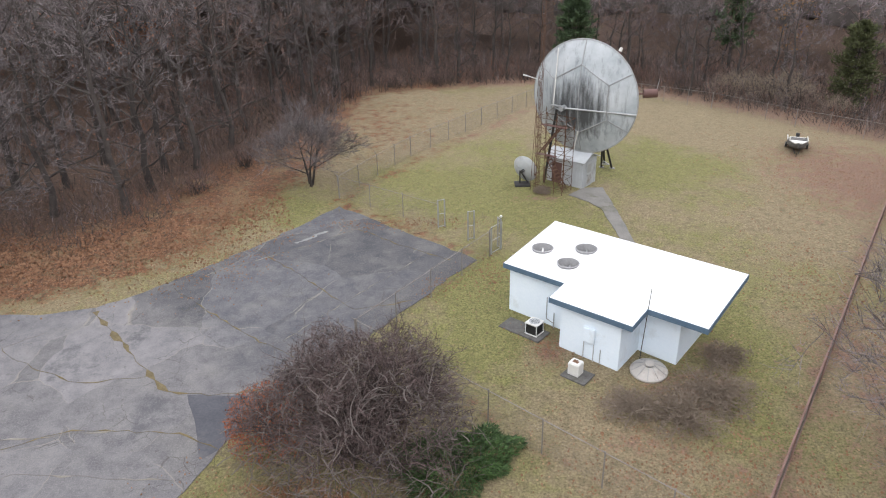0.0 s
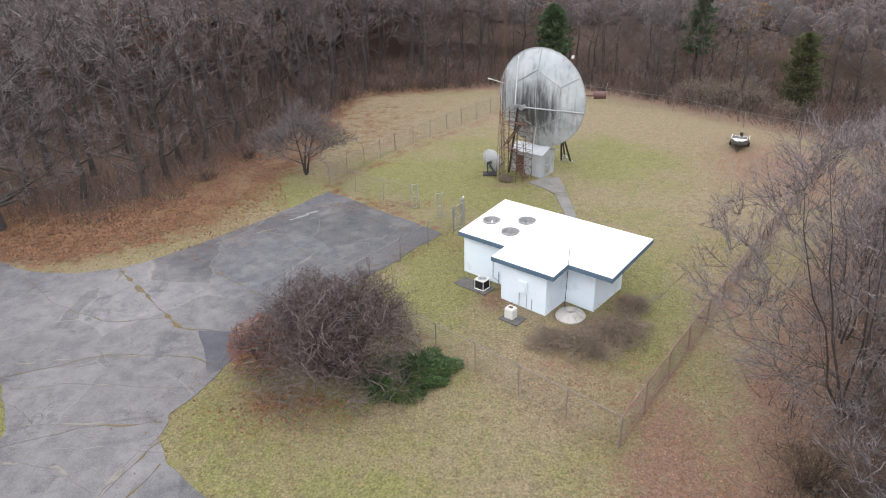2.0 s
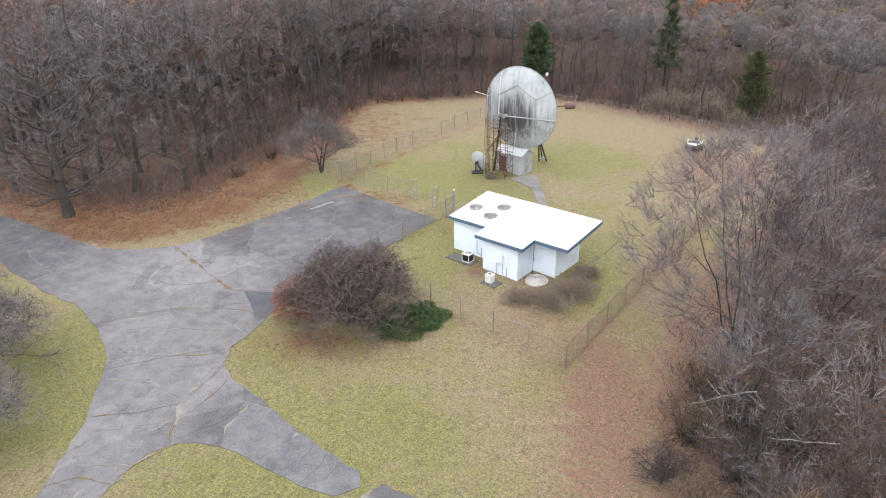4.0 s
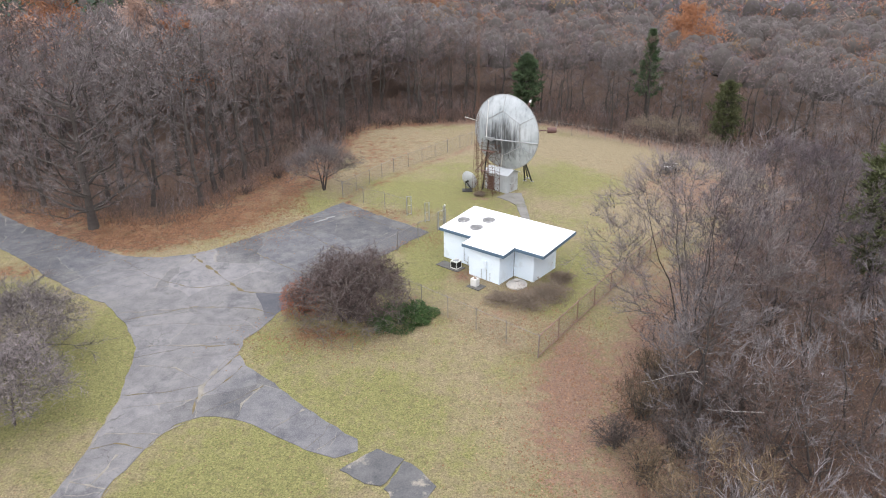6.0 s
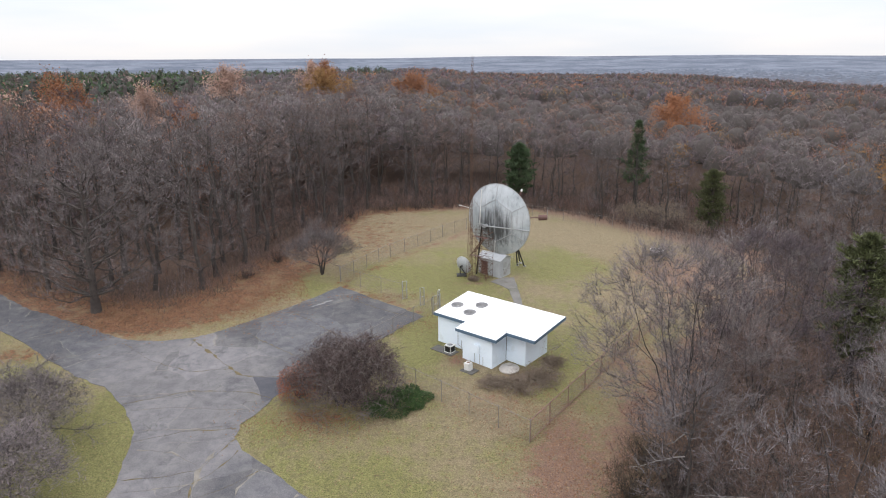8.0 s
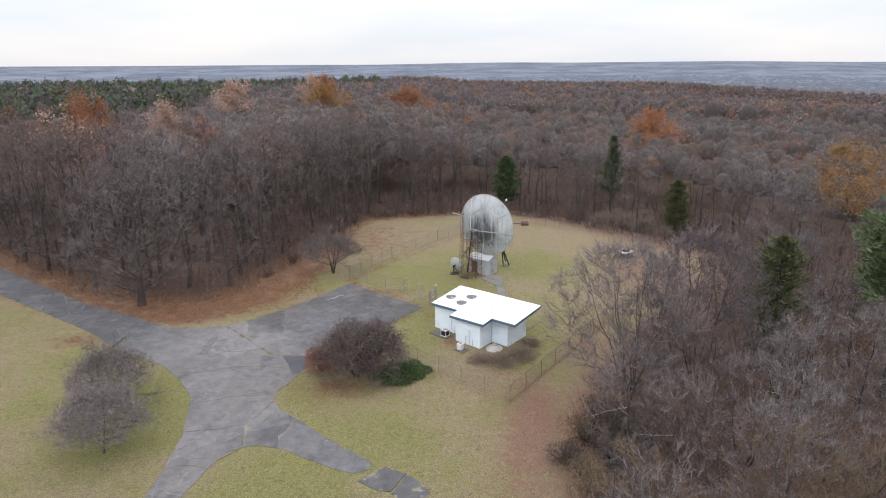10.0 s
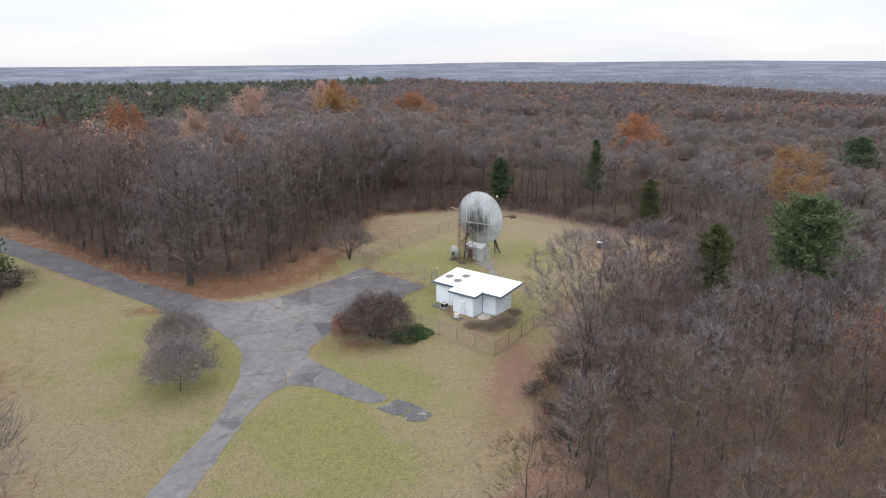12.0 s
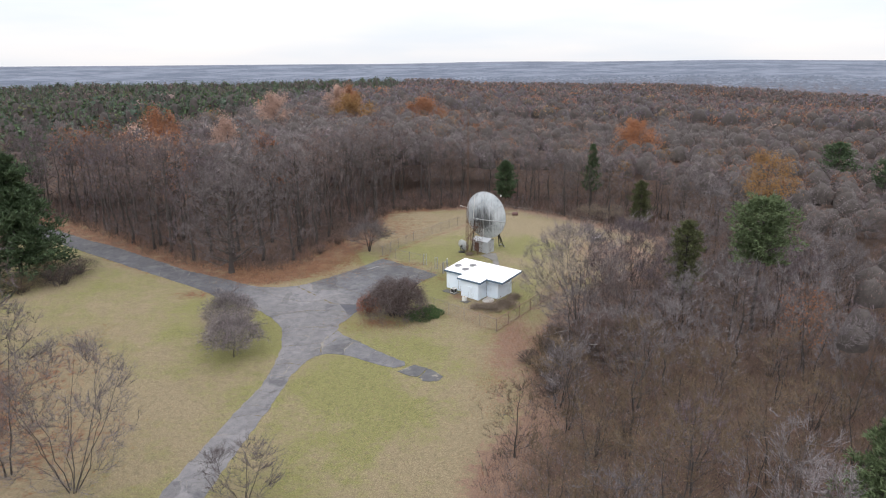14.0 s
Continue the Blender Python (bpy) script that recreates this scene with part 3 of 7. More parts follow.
def draped(name, outline, lift, material, cell=2.0, thick=0.08):
    """A paved sheet with that outline, laid on the ground, with a real edge."""
    bm = bmesh.new()
    face = bm.faces.new([bm.verts.new((x, y, 0)) for x, y in outline])
    for ax in (0, 1):
        lo, hi = min(p[ax] for p in outline), max(p[ax] for p in outline)
        for v in np.arange(math.ceil(lo / cell) * cell, hi, cell):
            co, no = [0, 0, 0], [0, 0, 0]
            co[ax], no[ax] = v, 1
            bmesh.ops.bisect_plane(bm, geom=bm.verts[:] + bm.edges[:] + bm.faces[:], plane_co=co, plane_no=no)
    bmesh.ops.triangulate(bm, faces=bm.faces[:])
    if sum(f.normal.z for f in bm.faces) < 0:
        bmesh.ops.reverse_faces(bm, faces=bm.faces[:])
    rim = [e for e in bm.edges if e.is_boundary]
    skirt = bmesh.ops.extrude_edge_only(bm, edges=rim)
    low = {v for v in skirt["geom"] if isinstance(v, bmesh.types.BMVert)}
    for v in bm.verts:
        v.co.z = land_at(v.co.x, v.co.y) + lift - (thick if v in low else 0)
    me = bpy.data.meshes.new(name)
    bm.to_mesh(me)
    bm.free()
    me.materials.append(material)
    return new(name, me)


def ragged(points, step=0.7, amount=0.12, seed=3):
    """A closed outline with small uneven bites."""
    rng, out = random.Random(seed), []
    for (ax, ay), (bx, by) in zip(points, points[1:] + points[:1]):
        n = max(1, int(math.hypot(bx - ax, by - ay) / step))
        out += [(ax + (bx - ax) * k / n + rng.uniform(-amount, amount), ay + (by - ay) * k / n + rng.uniform(-amount, amount)) for k in range(n)]
    return out


LOT_EDGE = [(-14.2, 44.4), (-9.7, 50.9), (0.7, 42.0), (-2.6, 37.4), (-10.8, 25.3), (-11.7, 22.7), (-12.4, 21.3), (-12.3, 19.5), (-11.3, 17.9)]
PATH_EDGE = [(-9.3, 16.3), (-6.0, 13.2), (-4.4, 11.8), (-3.0, 10.8), (-2.2, 10.3), (-2.1, 9.1), (-3.4, 8.5), (-5.2, 9.3), (-8.3, 11.0), (-10.7, 12.1), (-12.6, 12.2)]
ENTRY_EDGE = [(-13.9, 11.5), (-14.9, 9.8), (-15.7, 5.8), (-16.1, -0.4), (-17.5, -15.2), (-18.5, -41), (-22.6, -41), (-21.6, -16.1), (-19.4, -0.4), (-18.6, 3.4), (-18.4, 9.3)]
ROAD_SOUTH = [(-18.8, 14.3), (-20.3, 20.0), (-22.7, 23.6), (-26.0, 26.8), (-29.5, 28.6), (-33.0, 31.2), (-39.7, 36.4), (-51.5, 44.2), (-65.0, 53.3), (-80, 63.5), (-95, 74)]
ROAD_NORTH = [(-92, 79), (-71, 63.0), (-63.7, 58.6), (-50.1, 49.0), (-43.4, 44.1), (-33.1, 38.6), (-28.7, 36.0), (-25, 35.7), (-21.9, 36.4), (-19.6, 38.2)]
DRIVE = LOT_EDGE + PATH_EDGE + ENTRY_EDGE + ROAD_SOUTH + ROAD_NORTH
tagged(draped("road", ragged(DRIVE), 0.03, ASPHALT), "cracked grey asphalt drive and parking lot", "road", kind="structure")
WALK = [(8.2, 52.6), (9.6, 54.0), (11.2, 54.2), (11.4, 50), (11.5, 45.3), (11.7, 39), (10.8, 39), (10.6, 45.6), (10.3, 49.8), (9.6, 51.2)]
tagged(draped("pavement", ragged(WALK, 0.5, 0.04, 5), 0.05, WALK_GREY), "weathered concrete walk from shed to building", "walkway", kind="structure")


# ---- cracks and patches in the asphalt ----
def strip(name, points, width, lift, material, seed=1):
    """A narrow uneven band along a line on the ground."""
    rng, pts = random.Random(seed), []
    for a, b in zip(points, points[1:]):
        n = max(2, int(math.dist(a, b) / 0.5))
        pts += [(a[0] + (b[0] - a[0]) * k / n + rng.uniform(-0.09, 0.09), a[1] + (b[1] - a[1]) * k / n + rng.uniform(-0.09, 0.09)) for k in range(n)]
    pts.append(points[-1])
    bm, last = bmesh.new(), None
    for k, p in enumerate(pts):
        q, o = pts[min(k + 1, len(pts) - 1)], pts[max(k - 1, 0)]
        dx, dy = q[0] - o[0], q[1] - o[1]
        d, w = math.hypot(dx, dy) or 1, width * rng.choice((0.05, 0.05, 0.1, 0.3, 0.7, 1.0, 0.05))
        row = [bm.verts.new((p[0] + s * dy / d * w, p[1] - s * dx / d * w, land_at(*p) + lift + (0.012 if s == 0 else 0))) for s in (-1, 0, 1)]
        if last:
            bm.faces.new((last[0], last[1], row[1], row[0]))
            bm.faces.new((last[1], last[2], row[2], row[1]))
        last = row
    if bm.faces and sum(f.normal.z for f in bm.faces) < 0:
        bmesh.ops.reverse_faces(bm, faces=bm.faces[:])
    me = bpy.data.meshes.new(name)
    bm.to_mesh(me)
    bm.free()
    me.materials.append(material)
    return tagged(new(name, me), "dead grass growing in a crack of the asphalt", "crack", "asphalt cracks", "structure")


CRACKS = [([(-21.7, 36.0), (-18.4, 32.5), (-16.1, 30.1), (-14.6, 28.8)], 0.2), ([(-14.6, 28.8), (-12.5, 28.6), (-10.2, 28.9)], 0.14),
          ([(-12.3, 19.2), (-13.2, 16.8), (-13.6, 15.2), (-13.4, 13.3), (-13.2, 12.4)], 0.12), ([(-13.5, 14), (-12.3, 15.6), (-11.6, 17.8)], 0.08),
          ([(-9.3, 15.6), (-10.8, 14.0), (-12.6, 12.5)], 0.08), ([(-20, 18.6), (-16.5, 20.2), (-12.6, 20.6)], 0.07), ([(-18.8, 14.3), (-16, 14.6), (-13.6, 15.6)], 0.07),
          ([(-14.4, 44.0), (-10.5, 40.2), (-6.5, 36.0), (-3.2, 37)], 0.07), ([(-18, 38.6), (-12, 33.5), (-9, 31.5)], 0.06), ([(-9.6, 50.4), (-8.6, 47.6), (-4.4, 44.2), (-1, 42)], 0.08),
          ([(-28, 35), (-24, 31.5), (-19.5, 29.5), (-16.2, 30)], 0.06), ([(-18.5, 9), (-16.9, 9.6), (-15.1, 9.2)], 0.06), ([(-18.9, 2.5), (-17.4, 3.4), (-16, 2.8)], 0.06),
          ([(-19.6, -3.5), (-18, -2.5), (-16.4, -3)], 0.06), ([(-5.2, 9.2), (-4.4, 10.6), (-3.9, 12.2)], 0.06),
          ([(-38, 36), (-35.5, 37.6), (-34.5, 39)], 0.06), ([(-23, 24), (-18, 26.2), (-13, 26), (-11, 25)], 0.06)]
for n, (line, wide) in enumerate(CRACKS):
    strip("crack", line, wide, 0.04, CRACK_GRASS, n)
for n, (px, py, a, b, turn) in enumerate(((-11.0, 45.3, 1.0, 0.14, 0.75), (-10.2, 46.2, 0.55, 0.16, 0.6))):
    ring = [(px + a * math.cos(k / 14 * 6.283) * math.cos(turn) * (1 + 0.25 * math.sin(k * 2.3)) - b * math.sin(k / 14 * 6.283) * math.sin(turn),
             py + a * math.cos(k / 14 * 6.283) * math.sin(turn) + b * math.sin(k / 14 * 6.283) * math.cos(turn) * (1 + 0.25 * math.sin(k * 1.7))) for k in range(14)]
    tagged(draped("patch", ring, 0.036, ROOF_PATCH, 5.0, 0.004), "pale worn patch on the asphalt", "patch", kind="structure")
SEAMS = [([(-19.0, 17.8), (-16.3, 17.5), (-13.8, 15.8)], 0.09), ([(-18.0, 12.9), (-13.8, 13.9)], 0.09), ([(-19.9, 20.3), (-16.2, 20.5), (-12.7, 21.0)], 0.08), ([(-21.9, 23.0), (-18.7, 23.6), (-12.3, 23.2)], 0.07),
         ([(-18.1, 10.5), (-14.3, 10.4)], 0.08), ([(-18.0, 6.3), (-15.8, 5.9)], 0.09), ([(-24.1, 25.1), (-16.0, 26.2)], 0.06), ([(-16.3, 8.6), (-16.9, 5.9)], 0.12), ([(-12.9, 11.9), (-13.7, 15.3), (-12.9, 18.7)], 0.22),
         ([(-10.2, 12.2), (-10.4, 13.5), (-9.5, 15.6)], 0.1), ([(-7.7, 11.0), (-6.1, 13.0)], 0.14), ([(-4.5, 9.2), (-3.2, 10.7)], 0.14), ([(-18.7, 14.0), (-18.3, 8.8), (-18.6, 3.0), (-19.6, -2)], 0.09),
         ([(-13.0, 12.0), (-14.3, 10.6), (-15.2, 8.4), (-15.8, 4.0), (-16.3, -1)], 0.09), ([(-33.0, 31.6), (-30.8, 32.9), (-28.6, 35.4)], 0.06), ([(-29.2, 28.9), (-26.9, 30.7), (-23.4, 33.9)], 0.06), ([(-38.4, 36.0), (-35.9, 38.4)], 0.06),
         ([(-19.4, -1.0), (-17.8, -0.6), (-16.3, -1.2)], 0.07), ([(-20.2, -7.0), (-16.8, -6.4)], 0.07), ([(-16.6, 40.2), (-11.2, 44.0), (-6.8, 47.6)], 0.05), ([(-10.0, 33.0), (-4.0, 41.0), (-2.2, 43.6)], 0.05)]
for n, (line, wide) in enumerate(SEAMS):
    tagged(strip("seam", line, wide, 0.042, SEAM, 50 + n), "pale filled seam across the asphalt", "seam", "asphalt seams", "structure")
DARK_SLAB = [(-13.6, 28.6), (-9.2, 28.5), (-10.4, 26.2), (-11.0, 24.9), (-11.6, 24.4), (-12.4, 26.3)]
tagged(draped("patch", ragged(DARK_SLAB, 0.6, 0.06, 9), 0.034, DARK_ASPHALT, 3.0, 0.004), "darker slab of asphalt beside the shrub", "patch", kind="structure")
# the last slabs of the path, broken off from the rest
BROKEN = [[(-0.9, 9.4), (0.75, 8.45), (0.25, 7.3), (-0.3, 6.3), (-1.3, 6.5), (-2.8, 7.6)], [(0.85, 8.4), (1.7, 7.8), (2.8, 6.3), (2.1, 5.3), (0.5, 5.2), (-0.1, 6.1), (0.4, 7.3)]]
for n, ring in enumerate(BROKEN):
    tagged(draped("slab", ragged(ring, 0.35, 0.07, 30 + n), 0.045, DARK_PATCH, 5.0, 0.06), "dark broken slab of asphalt at the path's end", "slab", "broken slabs", "structure")


# ---- the white building ----
HOUSE = pose(5.40, 39.89, 0, 0, 0, -38.75)
EAVES = [(-0.05, 0.05), (-0.05, -5.25), (3.8, -5.25), (3.8, -6.7), (8.3, -6.7), (8.3, -5.1), (11.25, -5.1), (11.25, 0.05)]
WALLS = [(0.1, -0.35), (0.1, -4.85), (4.25, -4.85), (4.25, -6.25), (7.6, -6.25), (7.6, -4.0), (9.65, -4.0), (9.65, -0.35)]
VENTS = [(0.97, -2.93), (3.1, -1.8), (3.0, -3.57)]


def roof_top(v):
    return 3.86 + 0.13 * v


def prism(corners, z0, z1):
    """An upright solid on a four-cornered plan; z0 and z1 give the bottom and top over each corner."""
    bm = bmesh.new()
    low = [bm.verts.new((x, y, z0(y))) for x, y in corners]
    top = [bm.verts.new((x, y, z1(y))) for x, y in corners]
    bm.faces.new(low[::-1])
    bm.faces.new(top)
    for k in range(len(corners)):
        j = (k + 1) % len(corners)
        bm.faces.new((low[k], low[j], top[j], top[k]))
    bmesh.ops.recalc_face_normals(bm, faces=bm.faces[:])
    return bm


def inset(loop, k, t):
    """The corner k of a closed outline, moved inwards by t."""
    p, a, b = Vector(loop[k]), Vector(loop[k - 1]), Vector(loop[(k + 1) % len(loop)])
    d1, d2 = (p - a).normalized(), (b - p).normalized()
    return tuple(p + t * (Vector((-d1.y, d1.x)) + Vector((-d2.y, d2.x))))


def build_house():
    house = empty("utility_building", HOUSE, label="low white block building with a sloping white roof and blue fascia", category="building")
    n, under = len(WALLS), lambda v: roof_top(v) - 0.27
    for k in range(n):
        a, b, ia, ib = WALLS[k], WALLS[(k + 1) % n], inset(WALLS, k, 0.2), inset(WALLS, (k + 1) % n, 0.2)
        if k != n - 2:
            part("wall", prism([a, b, ib, ia], lambda v: -0.5, under), WALL_WHITE, house)
            continue
        v0, v1 = -2.3, -0.9                                     # the end wall, with its high window
        xo, xi = a[0], ia[0]
        part("wall", prism([a, (xo, v0), (xi, v0), ia], lambda v: -0.5, under), WALL_WHITE, house)
        part("wall", prism([(xo, v1), b, ib, (xi, v1)], lambda v: -0.5, under), WALL_WHITE, house)
        part("wall", prism([(xo, v0), (xo, v1), (xi, v1), (xi, v0)], lambda v: -0.5, lambda v: 2.05), WALL_WHITE, house)
        part("wall", prism([(xo, v0), (xo, v1), (xi, v1), (xi, v0)], lambda v: 2.75, under), WALL_WHITE, house)
        win = part("window", a_box((xi + 0.05, v0, 2.05), (xi + 0.08, v1, 2.75)), GLASS, house, "dark window pane")
        for lo, hi in (((xi + 0.08, v0, 2.05), (xo + 0.02, v0 + 0.07, 2.75)), ((xi + 0.08, v1 - 0.07, 2.05), (xo + 0.02, v1, 2.75)),
                       ((xi + 0.08, v0 + 0.07, 2.05), (xo + 0.02, v1 - 0.07, 2.12)), ((xi + 0.08, v0 + 0.07, 2.68), (xo + 0.02, v1 - 0.07, 2.75))):
            part("window_frame", a_box(lo, hi), BOARD, win)
        part("board", a_box((xi + 0.1, v0 + 0.1, 2.14), (xi + 0.13, -1.5, 2.6)), BOARD, win, "brown board over half the window")
    # roof deck with its three round openings
    bm = bmesh.new()
    loops = [EAVES] + [[(cx + 0.6 * math.cos(i * math.pi / 14), cy + 0.6 * math.sin(i * math.pi / 14)) for i in range(28)] for cx, cy in VENTS]
    edges = []
    for loop in loops:
        vs = [bm.verts.new((x, y, 0)) for x, y in loop]
        edges += [bm.edges.new((vs[i], vs[(i + 1) % len(vs)])) for i in range(len(vs))]
    bmesh.ops.triangle_fill(bm, use_beauty=True, use_dissolve=False, edges=edges)
    bad = [f for f in bm.faces if any((f.calc_center_median().xy - Vector(c)).length < 0.55 for c in VENTS)]
    bmesh.ops.delete(bm, geom=bad, context="FACES_ONLY")
    for f in bm.faces:
        if f.normal.z < 0:
            f.normal_flip()
    for v in bm.verts:
        v.co.z = roof_top(v.co.y)
    under_geom = bmesh.ops.extrude_face_region(bm, geom=bm.faces[:])
    for v in under_geom["geom"]:
        if isinstance(v, bmesh.types.BMVert):
            v.co.z -= 0.26
    bmesh.ops.recalc_face_normals(bm, faces=bm.faces[:])
    part("roof", bm, ROOF_WHITE, house, "smooth white membrane roof")
    for k in range(len(EAVES)):
        a, b = EAVES[k], EAVES[(k + 1) % len(EAVES)]
        ia, ib = inset(EAVES, k, -0.035), inset(EAVES, (k + 1) % len(EAVES), -0.035)
        part("fascia", prism([ia, ib, inset(EAVES, (k + 1) % len(EAVES), -0.003), inset(EAVES, k, -0.003)], lambda v: roof_top(v) - 0.3, lambda v: roof_top(v) - 0.015), TRIM_BLUE, house, "faded blue fascia board")
    for k, (cx, cy) in enumerate(VENTS):
        z = roof_top(cy)
        well = part("roof_vent", bmesh.new(), None, house)
        bm = bmesh.new()
        rings = [[bm.verts.new((cx + r * math.cos(i * math.pi / 16), cy + r * math.sin(i * math.pi / 16), h)) for i in range(32)]
                 for r, h in ((0.62, z + 0.02), (0.62, z + 0.06), (0.57, z + 0.06), (0.55, z - 0.55))]
        for p, q in zip(rings, rings[1:]):
            for i in range(32):
                bm.faces.new((p[i], p[(i + 1) % 32], q[(i + 1) % 32], q[i]))
        bm.faces.new(rings[-1])
        bmesh.ops.recalc_face_normals(bm, faces=bm.faces[:])
        bm.to_mesh(well.data)
        bm.free()
        well.data.materials.append(WELL_GREY)
        well["label"] = "round recessed roof opening"
        for i in range(3):
            a = k * 0.9 + i * math.pi / 3
            part("louvre_blade", a_box((-0.5, -0.05, -0.02), (0.5, 0.05, 0.02), Matrix.Translation((cx, cy, z - 0.34 + 0.045 * i)) @ pose(0, 0, 0, 18, 0, math.degrees(a))), PAINT_WHITE if k == 0 else STEEL, well)
    # service box and conduits on the front wall
    cab = part("service_box", a_box((5.64, -6.42, 0.95), (6.28, -6.253, 1.8), bevel=0.03), WALL_WHITE, house, "white metal service box")
    part("lid", a_box((5.69, -6.44, 1.0), (6.23, -6.423, 1.75), bevel=0.006), WALL_WHITE, cab)
    for x in (5.68, 6.24):
        part("conduit", a_rod((x, -6.3, -0.4), (x, -6.3, 0.97), 0.028), SHED_GREY, house)
    part("conduit", a_rod((6.62, -6.3, -0.4), (6.62, -6.3, 0.75), 0.025), STEEL, house)
    part("conduit", a_rod((2.6, -4.9, 0.4), (2.6, -4.9, 1.75), 0.025), STEEL, house)
    part("conduit", a_rod((2.6, -4.9, 0.42), (3.1, -4.95, 0.3), 0.025), STEEL, house)
    part("conduit", a_rod((3.1, -4.95, -0.3), (3.1, -4.95, 0.95), 0.03), STEEL, house)
    part("meter", lathe([(0.01, 0), (0.17, 0.02), (0.17, 0.4), (0.1, 0.5), (0.01, 0.52)], 16), PAINT_WHITE, house, "white round meter").matrix_basis = pose(4.05, -5.5, 0.35)
    part("antenna_pole", a_rod((8.05, -4.75, -0.4), (8.42, -5.2, 4.4), 0.022), DARK_STEEL, house, "thin whip antenna at the eaves")


build_house()


def in_house(u, v, z=0.0, turn=0.0):
    m = HOUSE @ pose(u, v, z, 0, 0, turn)
    m.translation.z = land_at(*m.translation.xy) + z
    return m


def build_condenser(m):
    ac = empty("air_conditioner", m, label="white outdoor condenser unit with black louvred sides", category="air conditioner")
    for sx in (-0.4, 0.36):
        for sy in (-0.4, 0.36):
            part("corner_post", a_box((sx, sy, 0.02), (sx + 0.04, sy + 0.04, 0.72)), PAINT_WHITE, ac)
    part("core", a_box((-0.36, -0.36, 0.05), (0.36, 0.36, 0.7)), BLACK, ac, "black louvred coil")
    for k in range(6):
        z = 0.12 + k * 0.1
        for lo, hi in (((-0.36, -0.39, z), (0.36, -0.362, z + 0.02)), ((-0.36, 0.362, z), (0.36, 0.39, z + 0.02)), ((-0.39, -0.36, z), (-0.362, 0.36, z + 0.02)), ((0.362, -0.36, z), (0.39, 0.36, z + 0.02))):
            part("louvre", a_box(lo, hi), BLACK, ac)
    part("base", a_box((-0.42, -0.42, 0), (0.42, 0.42, 0.06), bevel=0.01), PAINT_WHITE, ac)
    top = part("top_panel", a_box((-0.42, -0.42, 0.7), (0.42, 0.42, 0.78), bevel=0.015), PAINT_WHITE, ac)
    fan = part("fan_grille", a_rod((0, 0, 0.784), (0, 0, 0.8), 0.33, 28), SHED_GREY, top, "grey round fan guard")
    part("fan_hub", a_rod((0, 0, 0.802), (0, 0, 0.82), 0.09, 16), STEEL, fan)
    for k in range(6):
        a = k * math.pi / 6
        part("guard_wire", a_rod((0.32 * math.cos(a), 0.32 * math.sin(a), 0.806), (-0.32 * math.cos(a), -0.32 * math.sin(a), 0.806), 0.008, 5), DARK_STEEL, fan)


def build_slab(m, sx, sy, label):
    slab = tagged(new("concrete_pad", bpy.data.meshes.new("concrete_pad")), label, "concrete pad")
    bm = a_box((-sx / 2, -sy / 2, -0.15), (sx / 2, sy / 2, 0.06), bevel=0.02)
    bm.to_mesh(slab.data)
    bm.free()
    slab.data.materials.append(OLD_PAD)
    slab.matrix_basis = m


def build_box_unit(m):
    t = empty("outdoor_tank", m, label="white weathered box tank with a rusty top on a concrete pad", category="tank")
    part("body", a_box((-0.4, -0.36, 0.0), (0.4, 0.36, 0.86), bevel=0.05), PAINT_WHITE, t)
    lid = part("lid", a_box((-0.36, -0.32, 0.86), (0.36, 0.32, 0.92), bevel=0.02), PAINT_WHITE, t)
    part("rust_plate", a_box((-0.2, -0.16, 0.92), (0.2, 0.16, 0.94), bevel=0.005), BOARD, lid, "rust-stained cover plate")
    part("cap", a_rod((0.18, 0.1, 0.94), (0.18, 0.1, 1.0), 0.06, 12), PAINT_WHITE, lid)


def build_cone(m):
    c = empty("cone_hood", m, label="weathered conical metal hood standing on the ground", category="hood")
    part("skirt", lathe([(1.0, -0.03), (1.02, 0.06), (0.98, 0.12), (0.3, 0.46), (0.26, 0.44), (0.9, 0.06)], 40), CONE_GREY, c)
    part("cap", lathe([(0.27, 0.5), (0.27, 0.58), (0.2, 0.62), (0.02, 0.63)], 24), CONE_GREY, c)
    for k in range(10):
        a = k * math.pi / 5
        part("seam", a_rod((0.99 * math.cos(a), 0.99 * math.sin(a), 0.125), (0.26 * math.cos(a), 0.26 * math.sin(a), 0.535), 0.016, 6), STEEL, c)


AC_AT = (3.62, 33.55)
build_slab(pose(3.1, 33.9, land_at(3.1, 33.9), 0, 0, -38.75), 2.6, 1.2, "cracked old concrete pad under the condenser")
build_condenser(pose(AC_AT[0], AC_AT[1], land_at(*AC_AT) + 0.06, 0, 0, -38.75) @ Matrix.Scale(0.9, 4))
build_slab(pose(5.4, 29.95, land_at(5.4, 29.95), 0, 0, -38.75), 1.35, 1.1, "small concrete pad under the box tank")
build_box_unit(pose(5.3, 30.05, land_at(5.3, 30.05) + 0.06, 0, 0, -38.75) @ Matrix.Scale(0.76, 4))
build_cone(pose(8.95, 30.2, land_at(8.95, 30.2) + 0.05, 4, -3, 0) @ Matrix.Scale(0.9, 4))


